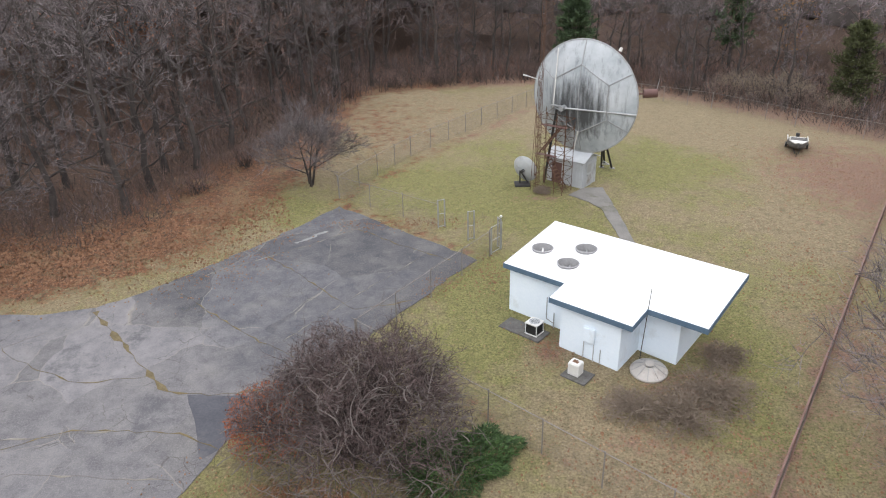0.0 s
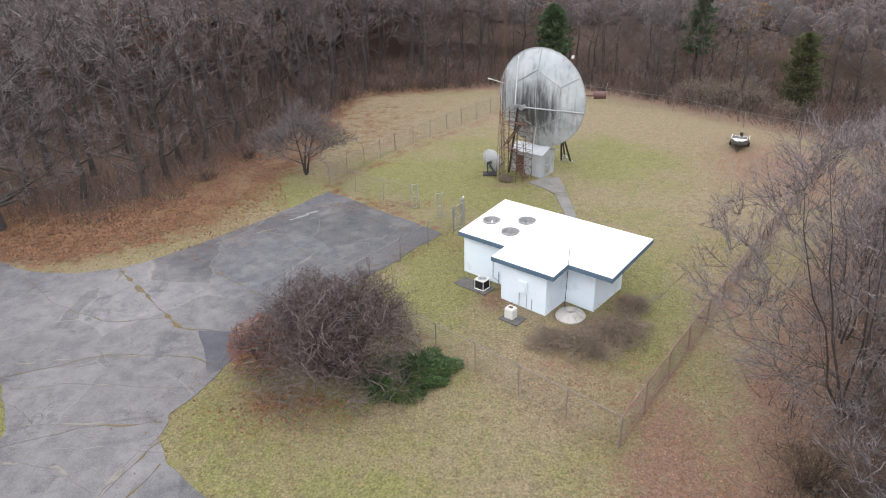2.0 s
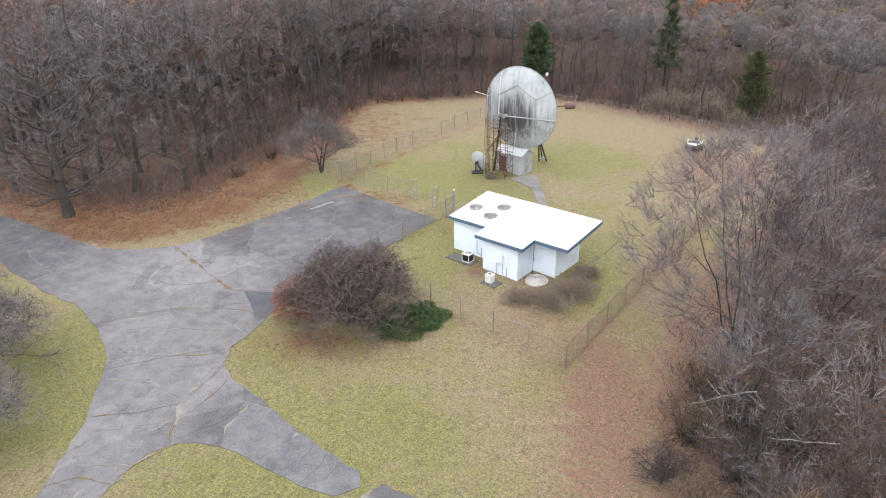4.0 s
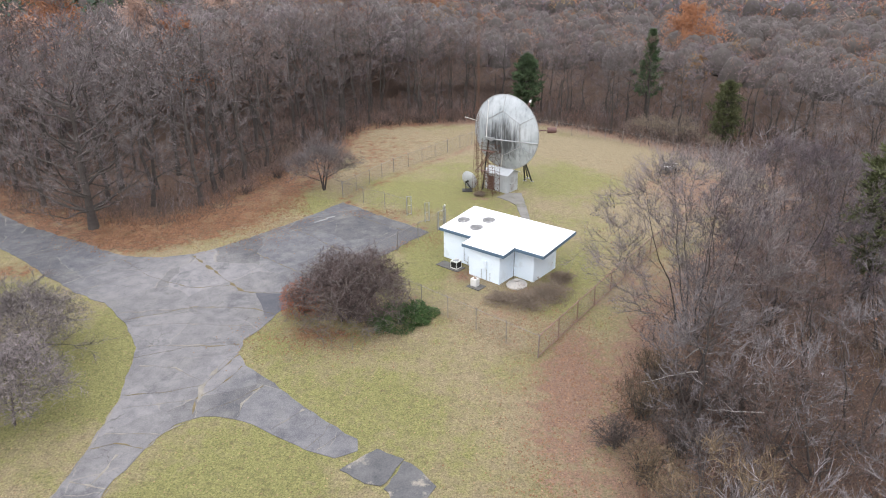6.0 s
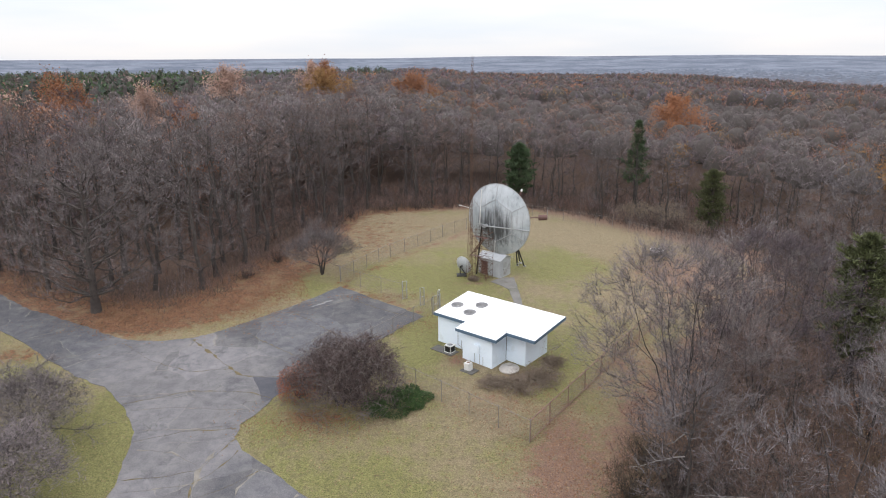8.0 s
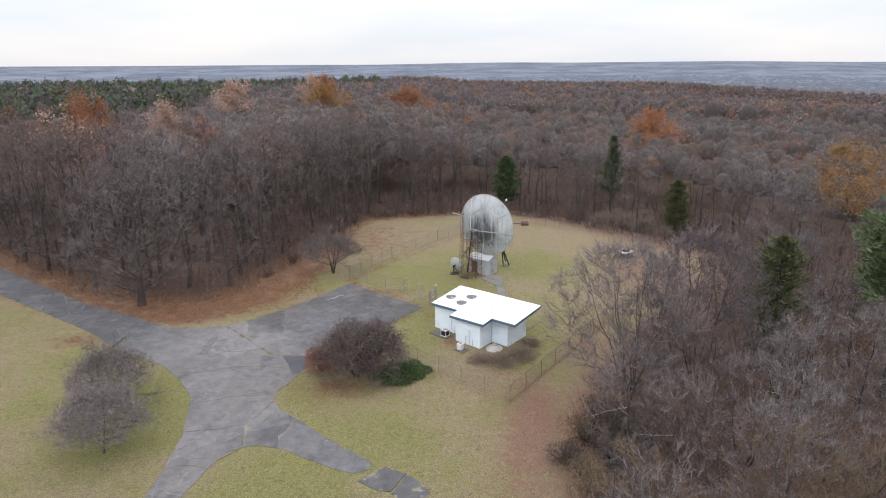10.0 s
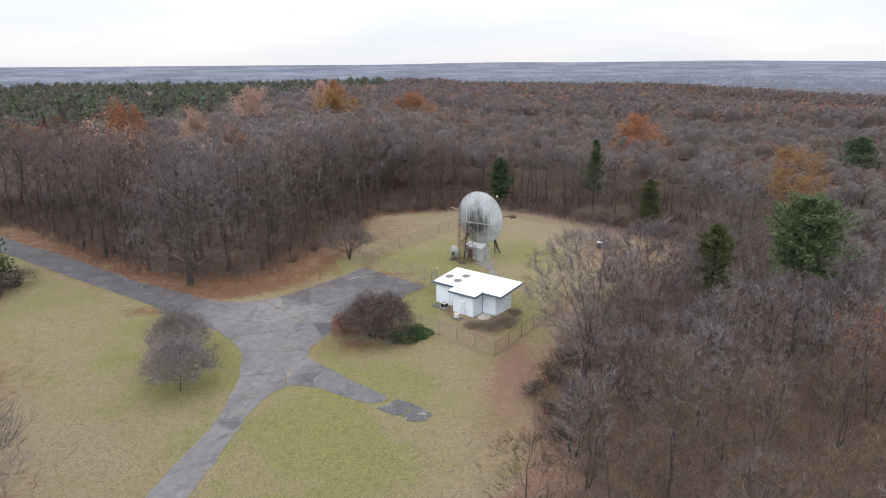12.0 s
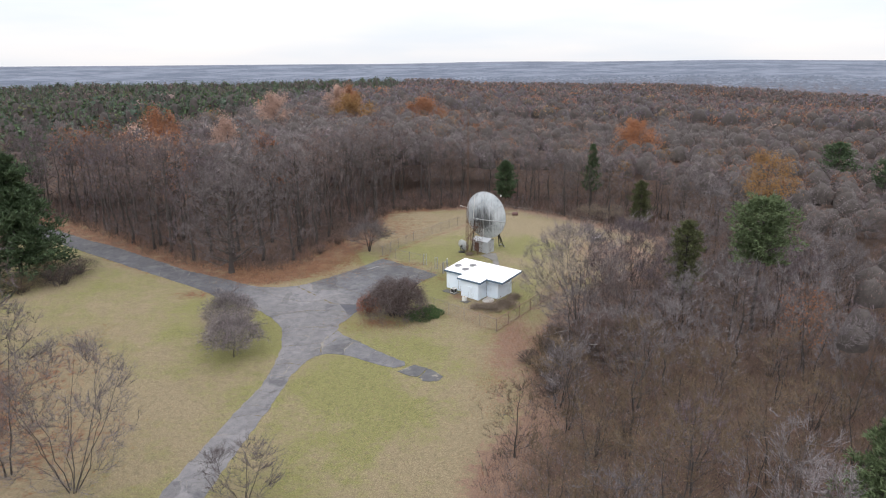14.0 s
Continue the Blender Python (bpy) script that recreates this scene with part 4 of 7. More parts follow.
# ---- fences ----
def chain_link(length, height, pitch=0.16):
    """Diamond wire of one bay: thin three-sided wires that cross."""
    verts, tris = [], []
    for s in (1, -1):
        k = -height
        while k < length:
            x0, x1 = k, k + height
            a, b = (max(x0, 0), max(0, -x0)), (min(x1, length), height - max(0, x1 - length))
            if s < 0:
                a, b = (length - a[0], a[1]), (length - b[0], b[1])
            if abs(a[0] - b[0]) > 0.02:
                n = len(verts)
                for (x, z) in (a, b):
                    verts += [(x - 0.003, 0, z + 0.003), (x + 0.003, 0, z - 0.003), (x, 0.006 * s, z)]
                for i in range(3):
                    j = (i + 1) % 3
                    tris += [(n + i, n + j, n + 3 + j), (n + i, n + 3 + j, n + 3 + i)]
            k += pitch
    return mesh_np("chain_link", verts, tris, [WIRE])


BAY_CACHE = {}


def fence_run(points, label, height=1.85, arms=1, pipe=0.02, metal=None, sag=0.0):
    """Posts, top rail, wire and barbed-wire arms along a line of corners."""
    run = empty("fence", Matrix(), label=label, category="fence", group="chain-link fence runs")
    for leg, ((ax, ay), (bx, by)) in enumerate(zip(points, points[1:])):
        n = max(1, round(math.dist((ax, ay), (bx, by)) / 3.0))
        long = math.dist((ax, ay), (bx, by)) / n
        turn = math.atan2(by - ay, bx - ax)
        for k in range(n + (leg == len(points) - 2)):
            x, y = ax + (bx - ax) * k / n, ay + (by - ay) * k / n
            z = land_at(x, y)
            end = (leg == 0 and k == 0) or k == n or k == 0
            post = part("post", a_rod((0, 0, -0.3), (0, 0, height + 0.03), 0.045 if end else 0.03 + sag, 8), metal or POST, run)
            post.matrix_basis = pose(x, y, z, random.uniform(-1.2, 1.2), random.uniform(-1.2, 1.2))
            part("post_cap", lathe([(0.05 if end else 0.035, height + 0.02), (0.03, height + 0.06), (0.005, height + 0.075)], 8), POST, post)
            if arms:
                part("arm", a_rod((0, 0, height), (-arms * 0.22 * math.sin(turn), arms * 0.22 * math.cos(turn), height + 0.26), 0.014, 6), POST, post)
        for k in range(n):
            x, y = ax + (bx - ax) * k / n, ay + (by - ay) * k / n
            x2, y2 = ax + (bx - ax) * (k + 1) / n, ay + (by - ay) * (k + 1) / n
            z, z2 = land_at(x, y), land_at(x2, y2)
            part("rail", a_rod((x, y, z + height - 0.02), (x2, y2, z2 + height - 0.02), pipe, 6), metal or POST, run)
            if sag:
                part("bottom_rail", a_rod((x, y, z + 0.12), (x2, y2, z2 + 0.12), pipe * 0.8, 6), metal or POST, run)
            if arms:
                ox, oy = -arms * 0.2 * math.sin(turn), arms * 0.2 * math.cos(turn)
                part("wire", a_rod((x + ox, y + oy, z + height + 0.24), (x2 + ox, y2 + oy, z2 + height + 0.24), 0.006, 4), WIRE, run)
            key = round(long, 2)
            if key not in BAY_CACHE:
                BAY_CACHE[key] = chain_link(long, height - 0.06)
            net = part_mesh("wire_mesh", BAY_CACHE[key], None, run)
            shear = Matrix.Identity(4)
            shear[2][0] = (z2 - z) / long
            net.matrix_basis = Matrix.Translation((x, y, z + 0.03)) @ Matrix.Rotation(turn, 4, "Z") @ shear
    return run


CORNER_S, CORNER_W, CORNER_N, CORNER_E, CORNER_L = (9.7, 19.1), (-5.8, 32.2), (14.5, 89.5), (41.8, 66.0), (-9.9, 52.6)
fence_run([CORNER_S, CORNER_W], "rusty chain-link fence along the front lawn")
fence_run([CORNER_W, (1.6, 42.5)], "rusty chain-link fence beside the parking lot", arms=-1)
fence_run([(-1.9, 47.0), CORNER_L], "rusty chain-link fence behind the parking lot")
fence_run([CORNER_L, (-4.8, 62.4), (2.0, 72.8), CORNER_N], "rusty chain-link fence along the meadow")
fence_run([CORNER_N, (29.0, 81.4), (35.0, 73.2), CORNER_E], "rusty chain-link fence at the foot of the woods")
fence_run([CORNER_E, (35.4, 55.6), (20.4, 34.2), CORNER_S], "leaning rusty chain-link fence beside the woods", arms=0, pipe=0.045, metal=RUST_PIPE, sag=0.012)


def build_gate_leaf(x, y, turn, wide, high):
    leaf = empty("gate", pose(x, y, land_at(x, y), 0, 0, turn), label="old galvanised pipe gate standing open", category="gate", group="gates")
    for k, px in enumerate((0, wide)):
        part("stile", a_rod((px, 0, -0.2 if k == 0 else 0.05), (px, 0, high), 0.05, 8), STEEL, leaf)
    for z in (0.12, high * 0.5, high - 0.03):
        part("crossbar", a_rod((0, 0, z), (wide, 0, z), 0.025, 6), STEEL, leaf)
    part_mesh("wire_mesh", chain_link(wide, high - 0.15, 0.1), None, leaf).matrix_basis = pose(0, 0, 0.1)


build_gate_leaf(-1.9, 46.9, 20, 0.5, 2.15)
build_gate_leaf(0.2, 44.9, 20, 0.45, 2.15)
build_gate_leaf(1.7, 42.7, 52, 1.15, 2.0)
build_gate_leaf(2.35, 43.5, 115, 0.4, 2.2)


def build_lamp(x, y, z):
    lamp = empty("gate_lamp", pose(x, y, z), label="white round lamp on top of the gate post", category="lamp")
    part("bracket", a_rod((0, 0, 0), (0, 0, 0.14), 0.03), STEEL, lamp)
    part("globe", lathe([(0.03, 0.1), (0.08, 0.14), (0.1, 0.2), (0.07, 0.27), (0.01, 0.3)], 20), PAINT_WHITE, lamp)


build_lamp(2.35, 43.5, land_at(2.35, 43.5) + 2.2)


# ---- the dish antenna and what stands round it ----
DISH_R, DISH_DEEP = 4.3, 0.95
DISH = Matrix.Translation((9.2, 54.2, 7.95)) @ Matrix.Rotation(radians(-36), 4, "Z") @ Matrix.Rotation(radians(2), 4, "X")


def dish_point(r, a, off=0.0):
    """On the back of the reflector, at a radius and an angle; off: proud of it."""
    return (r * math.cos(a), -DISH_DEEP * (1 - (r / DISH_R) ** 2) - off, r * math.sin(a))


def hex_radius(a, outer=2.6):
    b = (a - math.pi / 2) % (math.pi / 3) - math.pi / 6
    return outer * math.cos(math.pi / 6) / math.cos(b)


def dish_panel(a0, a1, r0, r1, na=14, nr=6):
    bm = bmesh.new()
    for side in (0, 1):
        grid = []
        for i in range(na + 1):
            a = a0 + (a1 - a0) * i / na
            lo, hi = r0(a), r1(a)
            grid.append([bm.verts.new(dish_point(lo + (hi - lo) * j / nr, a, 0.0 if side == 0 else -0.04)) for j in range(nr + 1)])
        for i in range(na):
            for j in range(nr):
                q = (grid[i][j], grid[i + 1][j], grid[i + 1][j + 1], grid[i][j + 1])
                bm.faces.new(q if side else q[::-1])
    bmesh.ops.remove_doubles(bm, verts=bm.verts[:], dist=0.0005)
    for f in bm.faces:
        f.smooth = True
    return bm


def dish_rib(points, r, material, parent, label=""):
    bm = bmesh.new()
    for p, q in zip(points, points[1:]):
        rod(bm, p, q, r, 6)
    return part("rib", bm, material, parent, label)


def build_dish():
    root = empty("dish_antenna", pose(9.35, 55.4, land_at(9.35, 55.4)), label="large weathered grey dish antenna with algae-streaked panels on steel legs", category="antenna")
    face = part("reflector", bmesh.new(), STEEL, root, "grey reflector of bolted sheet panels")
    face.matrix_basis = root.matrix_basis.inverted() @ DISH
    bm = bmesh.new()                                                    # rolled rim
    ring = [dish_point(DISH_R + 0.02, k * math.pi / 36) for k in range(73)]
    for p, q in zip(ring, ring[1:]):
        rod(bm, p, q, 0.055, 6)
    bm.to_mesh(face.data)
    bm.free()
    for k in range(6):
        a0 = math.pi / 2 + k * math.pi / 3
        part("panel", dish_panel(a0 + 0.006, a0 + math.pi / 3 - 0.006, lambda a: hex_radius(a) + 0.015, lambda a: DISH_R), PANEL, face)
        dish_rib([dish_point(hex_radius(a0), a0, 0.03), dish_point(3.6, a0, 0.03), dish_point(DISH_R, a0, 0.03)], 0.04, STEEL, face)
        dish_rib([dish_point(hex_radius(a0 + i * math.pi / 15), a0 + i * math.pi / 15, 0.03) for i in range(6)], 0.04, STEEL, face)
    for k in range(2):
        a0 = -math.pi / 2 + k * math.pi
        part("panel", dish_panel(a0 + 0.004, a0 + math.pi - 0.004, lambda a: 0.02, lambda a: hex_radius(a) - 0.015, 30, 8), PANEL, face)
    dish_rib([dish_point(abs(r), math.pi / 2 if r > 0 else -math.pi / 2, 0.02) for r in (2.55, 1.8, 0.9, 0.01, -0.9, -1.8, -2.55)], 0.03, STEEL, face)
    # the pale spars behind the reflector
    part("spar", a_rod((-2.05, -0.5, 3.6), (-2.05, -1.05, -0.75), 0.05, 8), PAINT_WHITE, root, "white upright spar").matrix_basis = face.matrix_basis
    part("spar", a_rod((-0.55, -0.2, -4.2), (0.02, -0.82, -2.5), 0.055, 8), PAINT_WHITE, root, "white slanting spar").matrix_basis = face.matrix_basis
    beam = part("cross_beam", a_rod((-0.9, -1.3, -0.65), (4.35, -0.2, -0.75), 0.075, 10), STEEL, root, "galvanised cross beam")
    beam.matrix_basis = face.matrix_basis
    hub = part("hub", a_rod((-1.15, -1.5, -0.7), (-1.15, -0.6, -0.7), 0.2, 16), STEEL, root, "bearing hub")
    hub.matrix_basis = face.matrix_basis
    part("bracket", a_box((-2.1, -1.35, -0.6), (-1.1, -1.2, -0.5)), STEEL, hub)
    part("brace", a_rod((-2.05, -1.0, -0.75), (-1.2, -1.4, -0.85), 0.04), STEEL, hub)
    inv = root.matrix_basis.inverted()

    def leg(a, b, r, material, name="leg"):
        part(name, a_rod(inv @ Vector(a), inv @ Vector(b), r, 8), material, root)

    leg((7.2, 54.3, 7.1), (6.6, 55.6, 0.4), 0.1, DARK_STEEL)
    leg((8.6, 55.6, 6.2), (9.4, 58.4, 0.5), 0.1, DARK_STEEL)
    for foot in ((12.0, 59.0), (12.9, 58.8), (12.5, 60.2)):
        z = land_at(*foot)
        leg((11.6, 57.6, 4.2), (*foot, z - 0.1), 0.09, DARK_STEEL)
        part("footing", a_box((-0.2, -0.2, -0.3), (0.2, 0.2, 0.06), bevel=0.02), CONCRETE, root).matrix_basis = inv @ pose(*foot, z)
    leg((11.93, 58.65, 1.1), (12.55, 58.5, 1.1), 0.04, STEEL, "brace")
    leg((12.55, 58.5, 1.1), (12.25, 59.45, 1.1), 0.04, STEEL, "brace")
    leg((10.0, 57.0, 6.8), (11.6, 57.6, 4.2), 0.12, DARK_STEEL)
    leg((9.0, 56.6, 6.6), (11.6, 57.6, 4.2), 0.1, DARK_STEEL)
    # counterweight on its boom, and the small horn at the rim
    leg((10.4, 55.2, 7.9), (14.2, 55.96, 7.74), 0.07, RED_TANK, "boom")
    cw = part("counterweight", a_rod(inv @ Vector((14.15, 55.97, 7.74)), inv @ Vector((15.2, 55.93, 7.78)), 0.34, 20), RED_TANK, root, "rust-red cylindrical counterweight")
    part("whip", a_rod(inv @ Vector((15.15, 55.94, 8.05)), inv @ Vector((15.3, 55.94, 8.9)), 0.02, 5), STEEL, cw)
    horn = part("horn", a_rod(inv @ Vector((11.6, 55.7, 10.2)), inv @ Vector((11.95, 55.6, 11.1)), 0.17, 12, 0.12), RED_TANK, root, "faded red horn at the rim")
    part("cap", a_rod(inv @ Vector((11.95, 55.6, 11.1)), inv @ Vector((12.05, 55.58, 11.35)), 0.14, 12, 0.1), PAINT_WHITE, horn)


build_dish()


def build_shed():
    m = pose(9.45, 53.9, land_at(9.45, 53.9), 0, 0, -39)
    shed = empty("shed", m, label="small grey metal shed with a gable roof beside the dish", category="shed")
    L, D, H, P = 3.3, 2.2, 2.2, 2.65                                   # length, depth, eaves, ridge
    bm = bmesh.new()
    prof = [(0, -0.2), (D, -0.2), (D, H), (D / 2, P), (0, H)]
    for x, name in ((0.0, "gable_wall"), (-L, "gable_wall")):
        bm = bmesh.new()
        a = [bm.verts.new((x, y, z)) for y, z in prof]
        b = [bm.verts.new((x - 0.06 if x == 0 else x + 0.06, y, z)) for y, z in prof]
        bm.faces.new(a)
        bm.faces.new(b[::-1])
        for k in range(5):
            bm.faces.new((a[k], b[k], b[(k + 1) % 5], a[(k + 1) % 5]))
        bmesh.ops.recalc_face_normals(bm, faces=bm.faces[:])
        part(name, bm, SHED_GREY, shed)
    for y0, y1 in ((0.0, 0.05), (D - 0.05, D)):
        wall = part("side_wall", a_box((-L + 0.062, y0, -0.2), (-0.062, y1, H)), SHED_GREY, shed)
        for k in range(11):
            x = -L + 0.2 + k * 0.28
            yy = (y0 - 0.018, y0 - 0.002) if y0 == 0 else (y1 + 0.002, y1 + 0.018)
            part("siding_rib", a_box((x, yy[0], -0.1), (x + 0.07, yy[1], H - 0.02)), SHED_GREY, wall)
    for k in range(7):
        part("siding_rib", a_box((0.002, 0.12 + k * 0.3, -0.1), (0.02, 0.18 + k * 0.3, 2.2)), SHED_GREY, shed)
    slope = math.atan2(P - H, D / 2)
    wide = (D / 2) / math.cos(slope) + 0.22
    for s in (1, -1):
        mm = Matrix.Translation((-L / 2, D / 2, P + 0.03)) @ Matrix.Rotation(-s * slope, 4, "X")
        lo, hi = ((-L / 2 - 0.18, 0.0, 0.0), (L / 2 + 0.22, wide, 0.05)) if s > 0 else ((-L / 2 - 0.18, -wide, 0.0), (L / 2 + 0.22, 0.0, 0.05))
        part("roof_sheet", a_box(lo, hi, mm, 0.008), SHED_GREY, shed, "pale grey roof sheet")
    door = part("door", a_box((0.022, 0.55, 0.0), (0.05, 1.4, 2.0), bevel=0.008), SHED_GREY, shed, "grey metal door")
    part("door_panel", a_box((0.051, 0.66, 1.15), (0.058, 1.3, 1.85)), STEEL, door)
    part("door_panel", a_box((0.051, 0.66, 0.15), (0.058, 1.3, 0.95)), STEEL, door)
    part("handle", a_rod((0.06, 0.62, 1.0), (0.11, 0.62, 1.0), 0.025), DARK_STEEL, door)
    part("hatch", a_box((-2.8, -0.03, 0.1), (-1.9, -0.022, 1.8)), RED_TANK, shed, "rust-brown hatch on the side wall")


build_shed()


def build_tower():
    """A rusty open stair tower in front of the shed."""
    m = pose(7.1, 53.9, land_at(7.1, 53.9), 0, 0, -39)
    t = empty("stair_tower", m, label="rusty steel lattice stair tower beside the shed", category="tower")
    X, Y, H = 1.3, 0.7, 6.4
    for x in (-X, -0.35, 0.55, X):
        for y in (-Y, Y):
            part("upright", a_rod((x, y, -0.2), (x, y, H if x < 1 else 5.6), 0.024, 6), RUST, t)
    for k in range(8):
        z = 0.4 + 0.78 * k
        for y in (-Y, Y):
            part("rung", a_rod((-X, y, z), (X, y, z), 0.022, 5), RUST, t)
            part("brace", a_rod((-X if k % 2 else -0.35, y, z), (-0.35 if k % 2 else -X, y, z + 0.78), 0.018, 5), RUST, t)
            if k < 7:
                part("brace", a_rod((0.55 if k % 2 else X, y, z), (X if k % 2 else 0.55, y, z + 0.78), 0.018, 5), RUST, t)
        for x in (-X, X):
            part("tie", a_rod((x, -Y, z), (x, Y, z), 0.022, 5), RUST, t)
    for z, a, b in ((2.9, -X, 0.5), (5.3, -0.9, X)):
        deck = part("deck", a_box((a, -Y + 0.05, z), (b, -Y + 0.45, z + 0.03)), RED_TANK, t, "rust-red landing")
    for z0, z1, x0, x1 in ((0.1, 2.9, X - 0.1, -0.7), (2.95, 5.3, -X + 0.1, 0.6)):
        n = 11
        stair = part("stair", a_rod((x0, -0.32, z0), (x1, -0.32, z1), 0.035, 6), RUST, t)
        part("stringer", a_rod((x0, 0.32, z0), (x1, 0.32, z1), 0.035, 6), RUST, stair)
        for k in range(1, n):
            f = k / n
            part("tread", a_box((x0 + (x1 - x0) * f - 0.08, -0.3, z0 + (z1 - z0) * f), (x0 + (x1 - x0) * f + 0.08, 0.3, z0 + (z1 - z0) * f + 0.03)), RUST, stair)


def build_mast():
    m = pose(5.95, 54.4, land_at(5.95, 54.4), 0, 0, 15)
    t = empty("radio_mast", m, label="tall thin rusty lattice radio mast", category="mast")
    top, s = 26.2, 0.18
    feet = [(s * math.cos(a), s * math.sin(a)) for a in (0.3, 2.4, 4.5)]
    for x, y in feet:
        part("upright", a_rod((x, y, -0.2), (x * 0.75, y * 0.75, top), 0.02, 6, 0.014), RUST, t)
    n = 32
    bm = bmesh.new()
    for k in range(n):
        z0, z1 = 0.4 + k * 0.78, 0.4 + (k + 1) * 0.78
        for i in range(3):
            a, b = feet[i], feet[(i + 1) % 3]
            rod(bm, (*a, z0), (*b, z0), 0.011, 4)
            rod(bm, (*(a if k % 2 else b), z0), (*(b if k % 2 else a), z1), 0.011, 4)
    part("lacing", bm, RUST, t)
    arm = part("arm", a_rod((0, 0, 8.6), (-1.3, -0.3, 9.1), 0.03, 6), PAINT_WHITE, t, "white side arm")
    part("insulator", a_rod((-1.3, -0.3, 9.1), (-1.62, -0.38, 9.2), 0.05, 8), PAINT_WHITE, arm)
    for k, (x, y) in enumerate(((-0.75, -0.4), (-0.4, -0.7))):
        part("cable", a_rod((x, y, 0), (x * 0.4, y * 0.4, 9.0), 0.022, 5), RUST, t)


def build_small_dish():
    m = pose(4.85, 55.0, land_at(4.85, 55.0))
    d = empty("small_dish", m @ Matrix.Scale(1.25, 4), label="small grey dish antenna leaning on the ground", category="antenna")
    face = part("reflector", lathe([(0.02, 0.0), (0.3, 0.02), (0.6, 0.1), (0.88, 0.24), (0.9, 0.26), (0.88, 0.28), (0.6, 0.14), (0.3, 0.06), (0.02, 0.04)], 32), BOWL, d, "pale grey bowl")
    face.matrix_basis = pose(0, 0, 0.98, 78, 0, 142)
    part("hub", a_rod((0, 0, -0.25), (0, 0, 0.02), 0.1, 12), DARK_STEEL, face)
    for a in (0.4, 2.5, 4.6):
        part("strut", a_rod((0.06 * math.cos(a), 0.06 * math.sin(a), -0.1), (0.6 * math.cos(a), 0.6 * math.sin(a), 0.09), 0.02, 5), STEEL, face)
    part("base", a_box((-0.55, -0.45, -0.1), (0.45, 0.45, 0.1), bevel=0.02), DARK_STEEL, d, "dark steel base")
    part("leg", a_rod((-0.2, 0.1, 0.08), (-0.22, 0.0, 0.95), 0.05), DARK_STEEL, d)
    part("leg", a_rod((0.35, 0.1, 0.08), (-0.18, 0.0, 0.9), 0.035), DARK_STEEL, d)


build_tower()
build_mast()
build_small_dish()


def build_boat():
    """An open motor boat on a trailer, bow towards the lawn."""
    x, y = 31.6, 65.2
    boat = empty("motor_boat", pose(x, y, land_at(x, y) + 0.3, 3, 0, 156) @ Matrix.Scale(0.87, 4), label="old grimy motor boat with a white foredeck on a trailer", category="boat")
    bm, rings = bmesh.new(), []
    for k in range(13):
        f = k / 12
        py = -2.3 + 4.7 * f
        w = 1.02 * (1 - max(0, (f - 0.5) / 0.5) ** 2.2) + 0.02
        keel, sheer = 0.0 + 0.45 * max(0, (f - 0.6) / 0.4) ** 2, 0.75 + 0.22 * f * f
        outer = [(-w, sheer), (-w * 0.97, sheer * 0.6), (-w * 0.75, keel + 0.14), (0, keel), (w * 0.75, keel + 0.14), (w * 0.97, sheer * 0.6), (w, sheer)]
        wi = max(0.01, w - 0.08)
        inner = [(wi, sheer), (wi * 0.85, keel + 0.28), (0, keel + 0.22), (-wi * 0.85, keel + 0.28), (-wi, sheer)]
        rings.append([bm.verts.new((px, py, pz)) for px, pz in outer + inner])
    for a, b in zip(rings, rings[1:]):
        for i in range(12):
            bm.faces.new((a[i], b[i], b[(i + 1) % 12], a[(i + 1) % 12]))
    bm.faces.new(rings[0])
    bm.faces.new(rings[-1][::-1])
    bmesh.ops.recalc_face_normals(bm, faces=bm.faces[:])
    hull = part("hull", bm, HULL, boat, "grimy grey hull")
    part("gunwale", a_rod((-1.0, -2.2, 0.77), (-1.0, 0.2, 0.81), 0.05, 6), PAINT_WHITE, hull)
    part("gunwale", a_rod((1.0, -2.2, 0.77), (1.0, 0.2, 0.81), 0.05, 6), PAINT_WHITE, hull)
    part("deck", prism([(-0.92, 0.95), (0.92, 0.95), (0.34, 2.3), (-0.34, 2.3)], lambda v: 0.86, lambda v: 0.92 + 0.02 * v), PAINT_WHITE, boat, "white foredeck")
    part("windscreen", a_box((-0.78, -0.02, 0.0), (0.78, 0.02, 0.4), Matrix.Translation((0, 0.85, 0.86)) @ pose(0, 0, 0, 28)), GLASS, boat, "dark windscreen")
    part("console", a_box((-0.75, 0.3, 0.3), (0.75, 0.75, 0.9), bevel=0.05), DARK_STEEL, boat)
    for sx in (-0.55, 0.2):
        part("seat", a_box((sx, -0.6, 0.3), (sx + 0.45, -0.1, 0.75), bevel=0.05), PAINT_WHITE, boat)
    part("bench", a_box((-0.8, -2.0, 0.3), (0.8, -1.5, 0.7), bevel=0.05), PAINT_WHITE, boat)
    part("outboard", a_box((-0.2, -2.65, 0.35), (0.2, -2.3, 1.05), bevel=0.07), DARK_STEEL, boat, "dark outboard motor")
    tr = empty("boat_trailer", pose(x, y, land_at(x, y), 0, 0, 156) @ Matrix.Scale(0.87, 4), label="rusty two-wheeled boat trailer", category="trailer")
    for sx in (-0.6, 0.6):
        part("beam", a_rod((sx, -2.0, 0.38), (sx * 0.25, 2.6, 0.36), 0.05, 6), DARK_STEEL, tr)
        wheel = part("wheel", a_rod((sx * 1.75 - 0.1, -0.9, 0.31), (sx * 1.75 + 0.1, -0.9, 0.31), 0.31, 20), BLACK, tr, "black tyre")
        part("rim", a_rod((sx * 1.75 - 0.11, -0.9, 0.31), (sx * 1.75 + 0.11, -0.9, 0.31), 0.17, 14), STEEL, wheel)
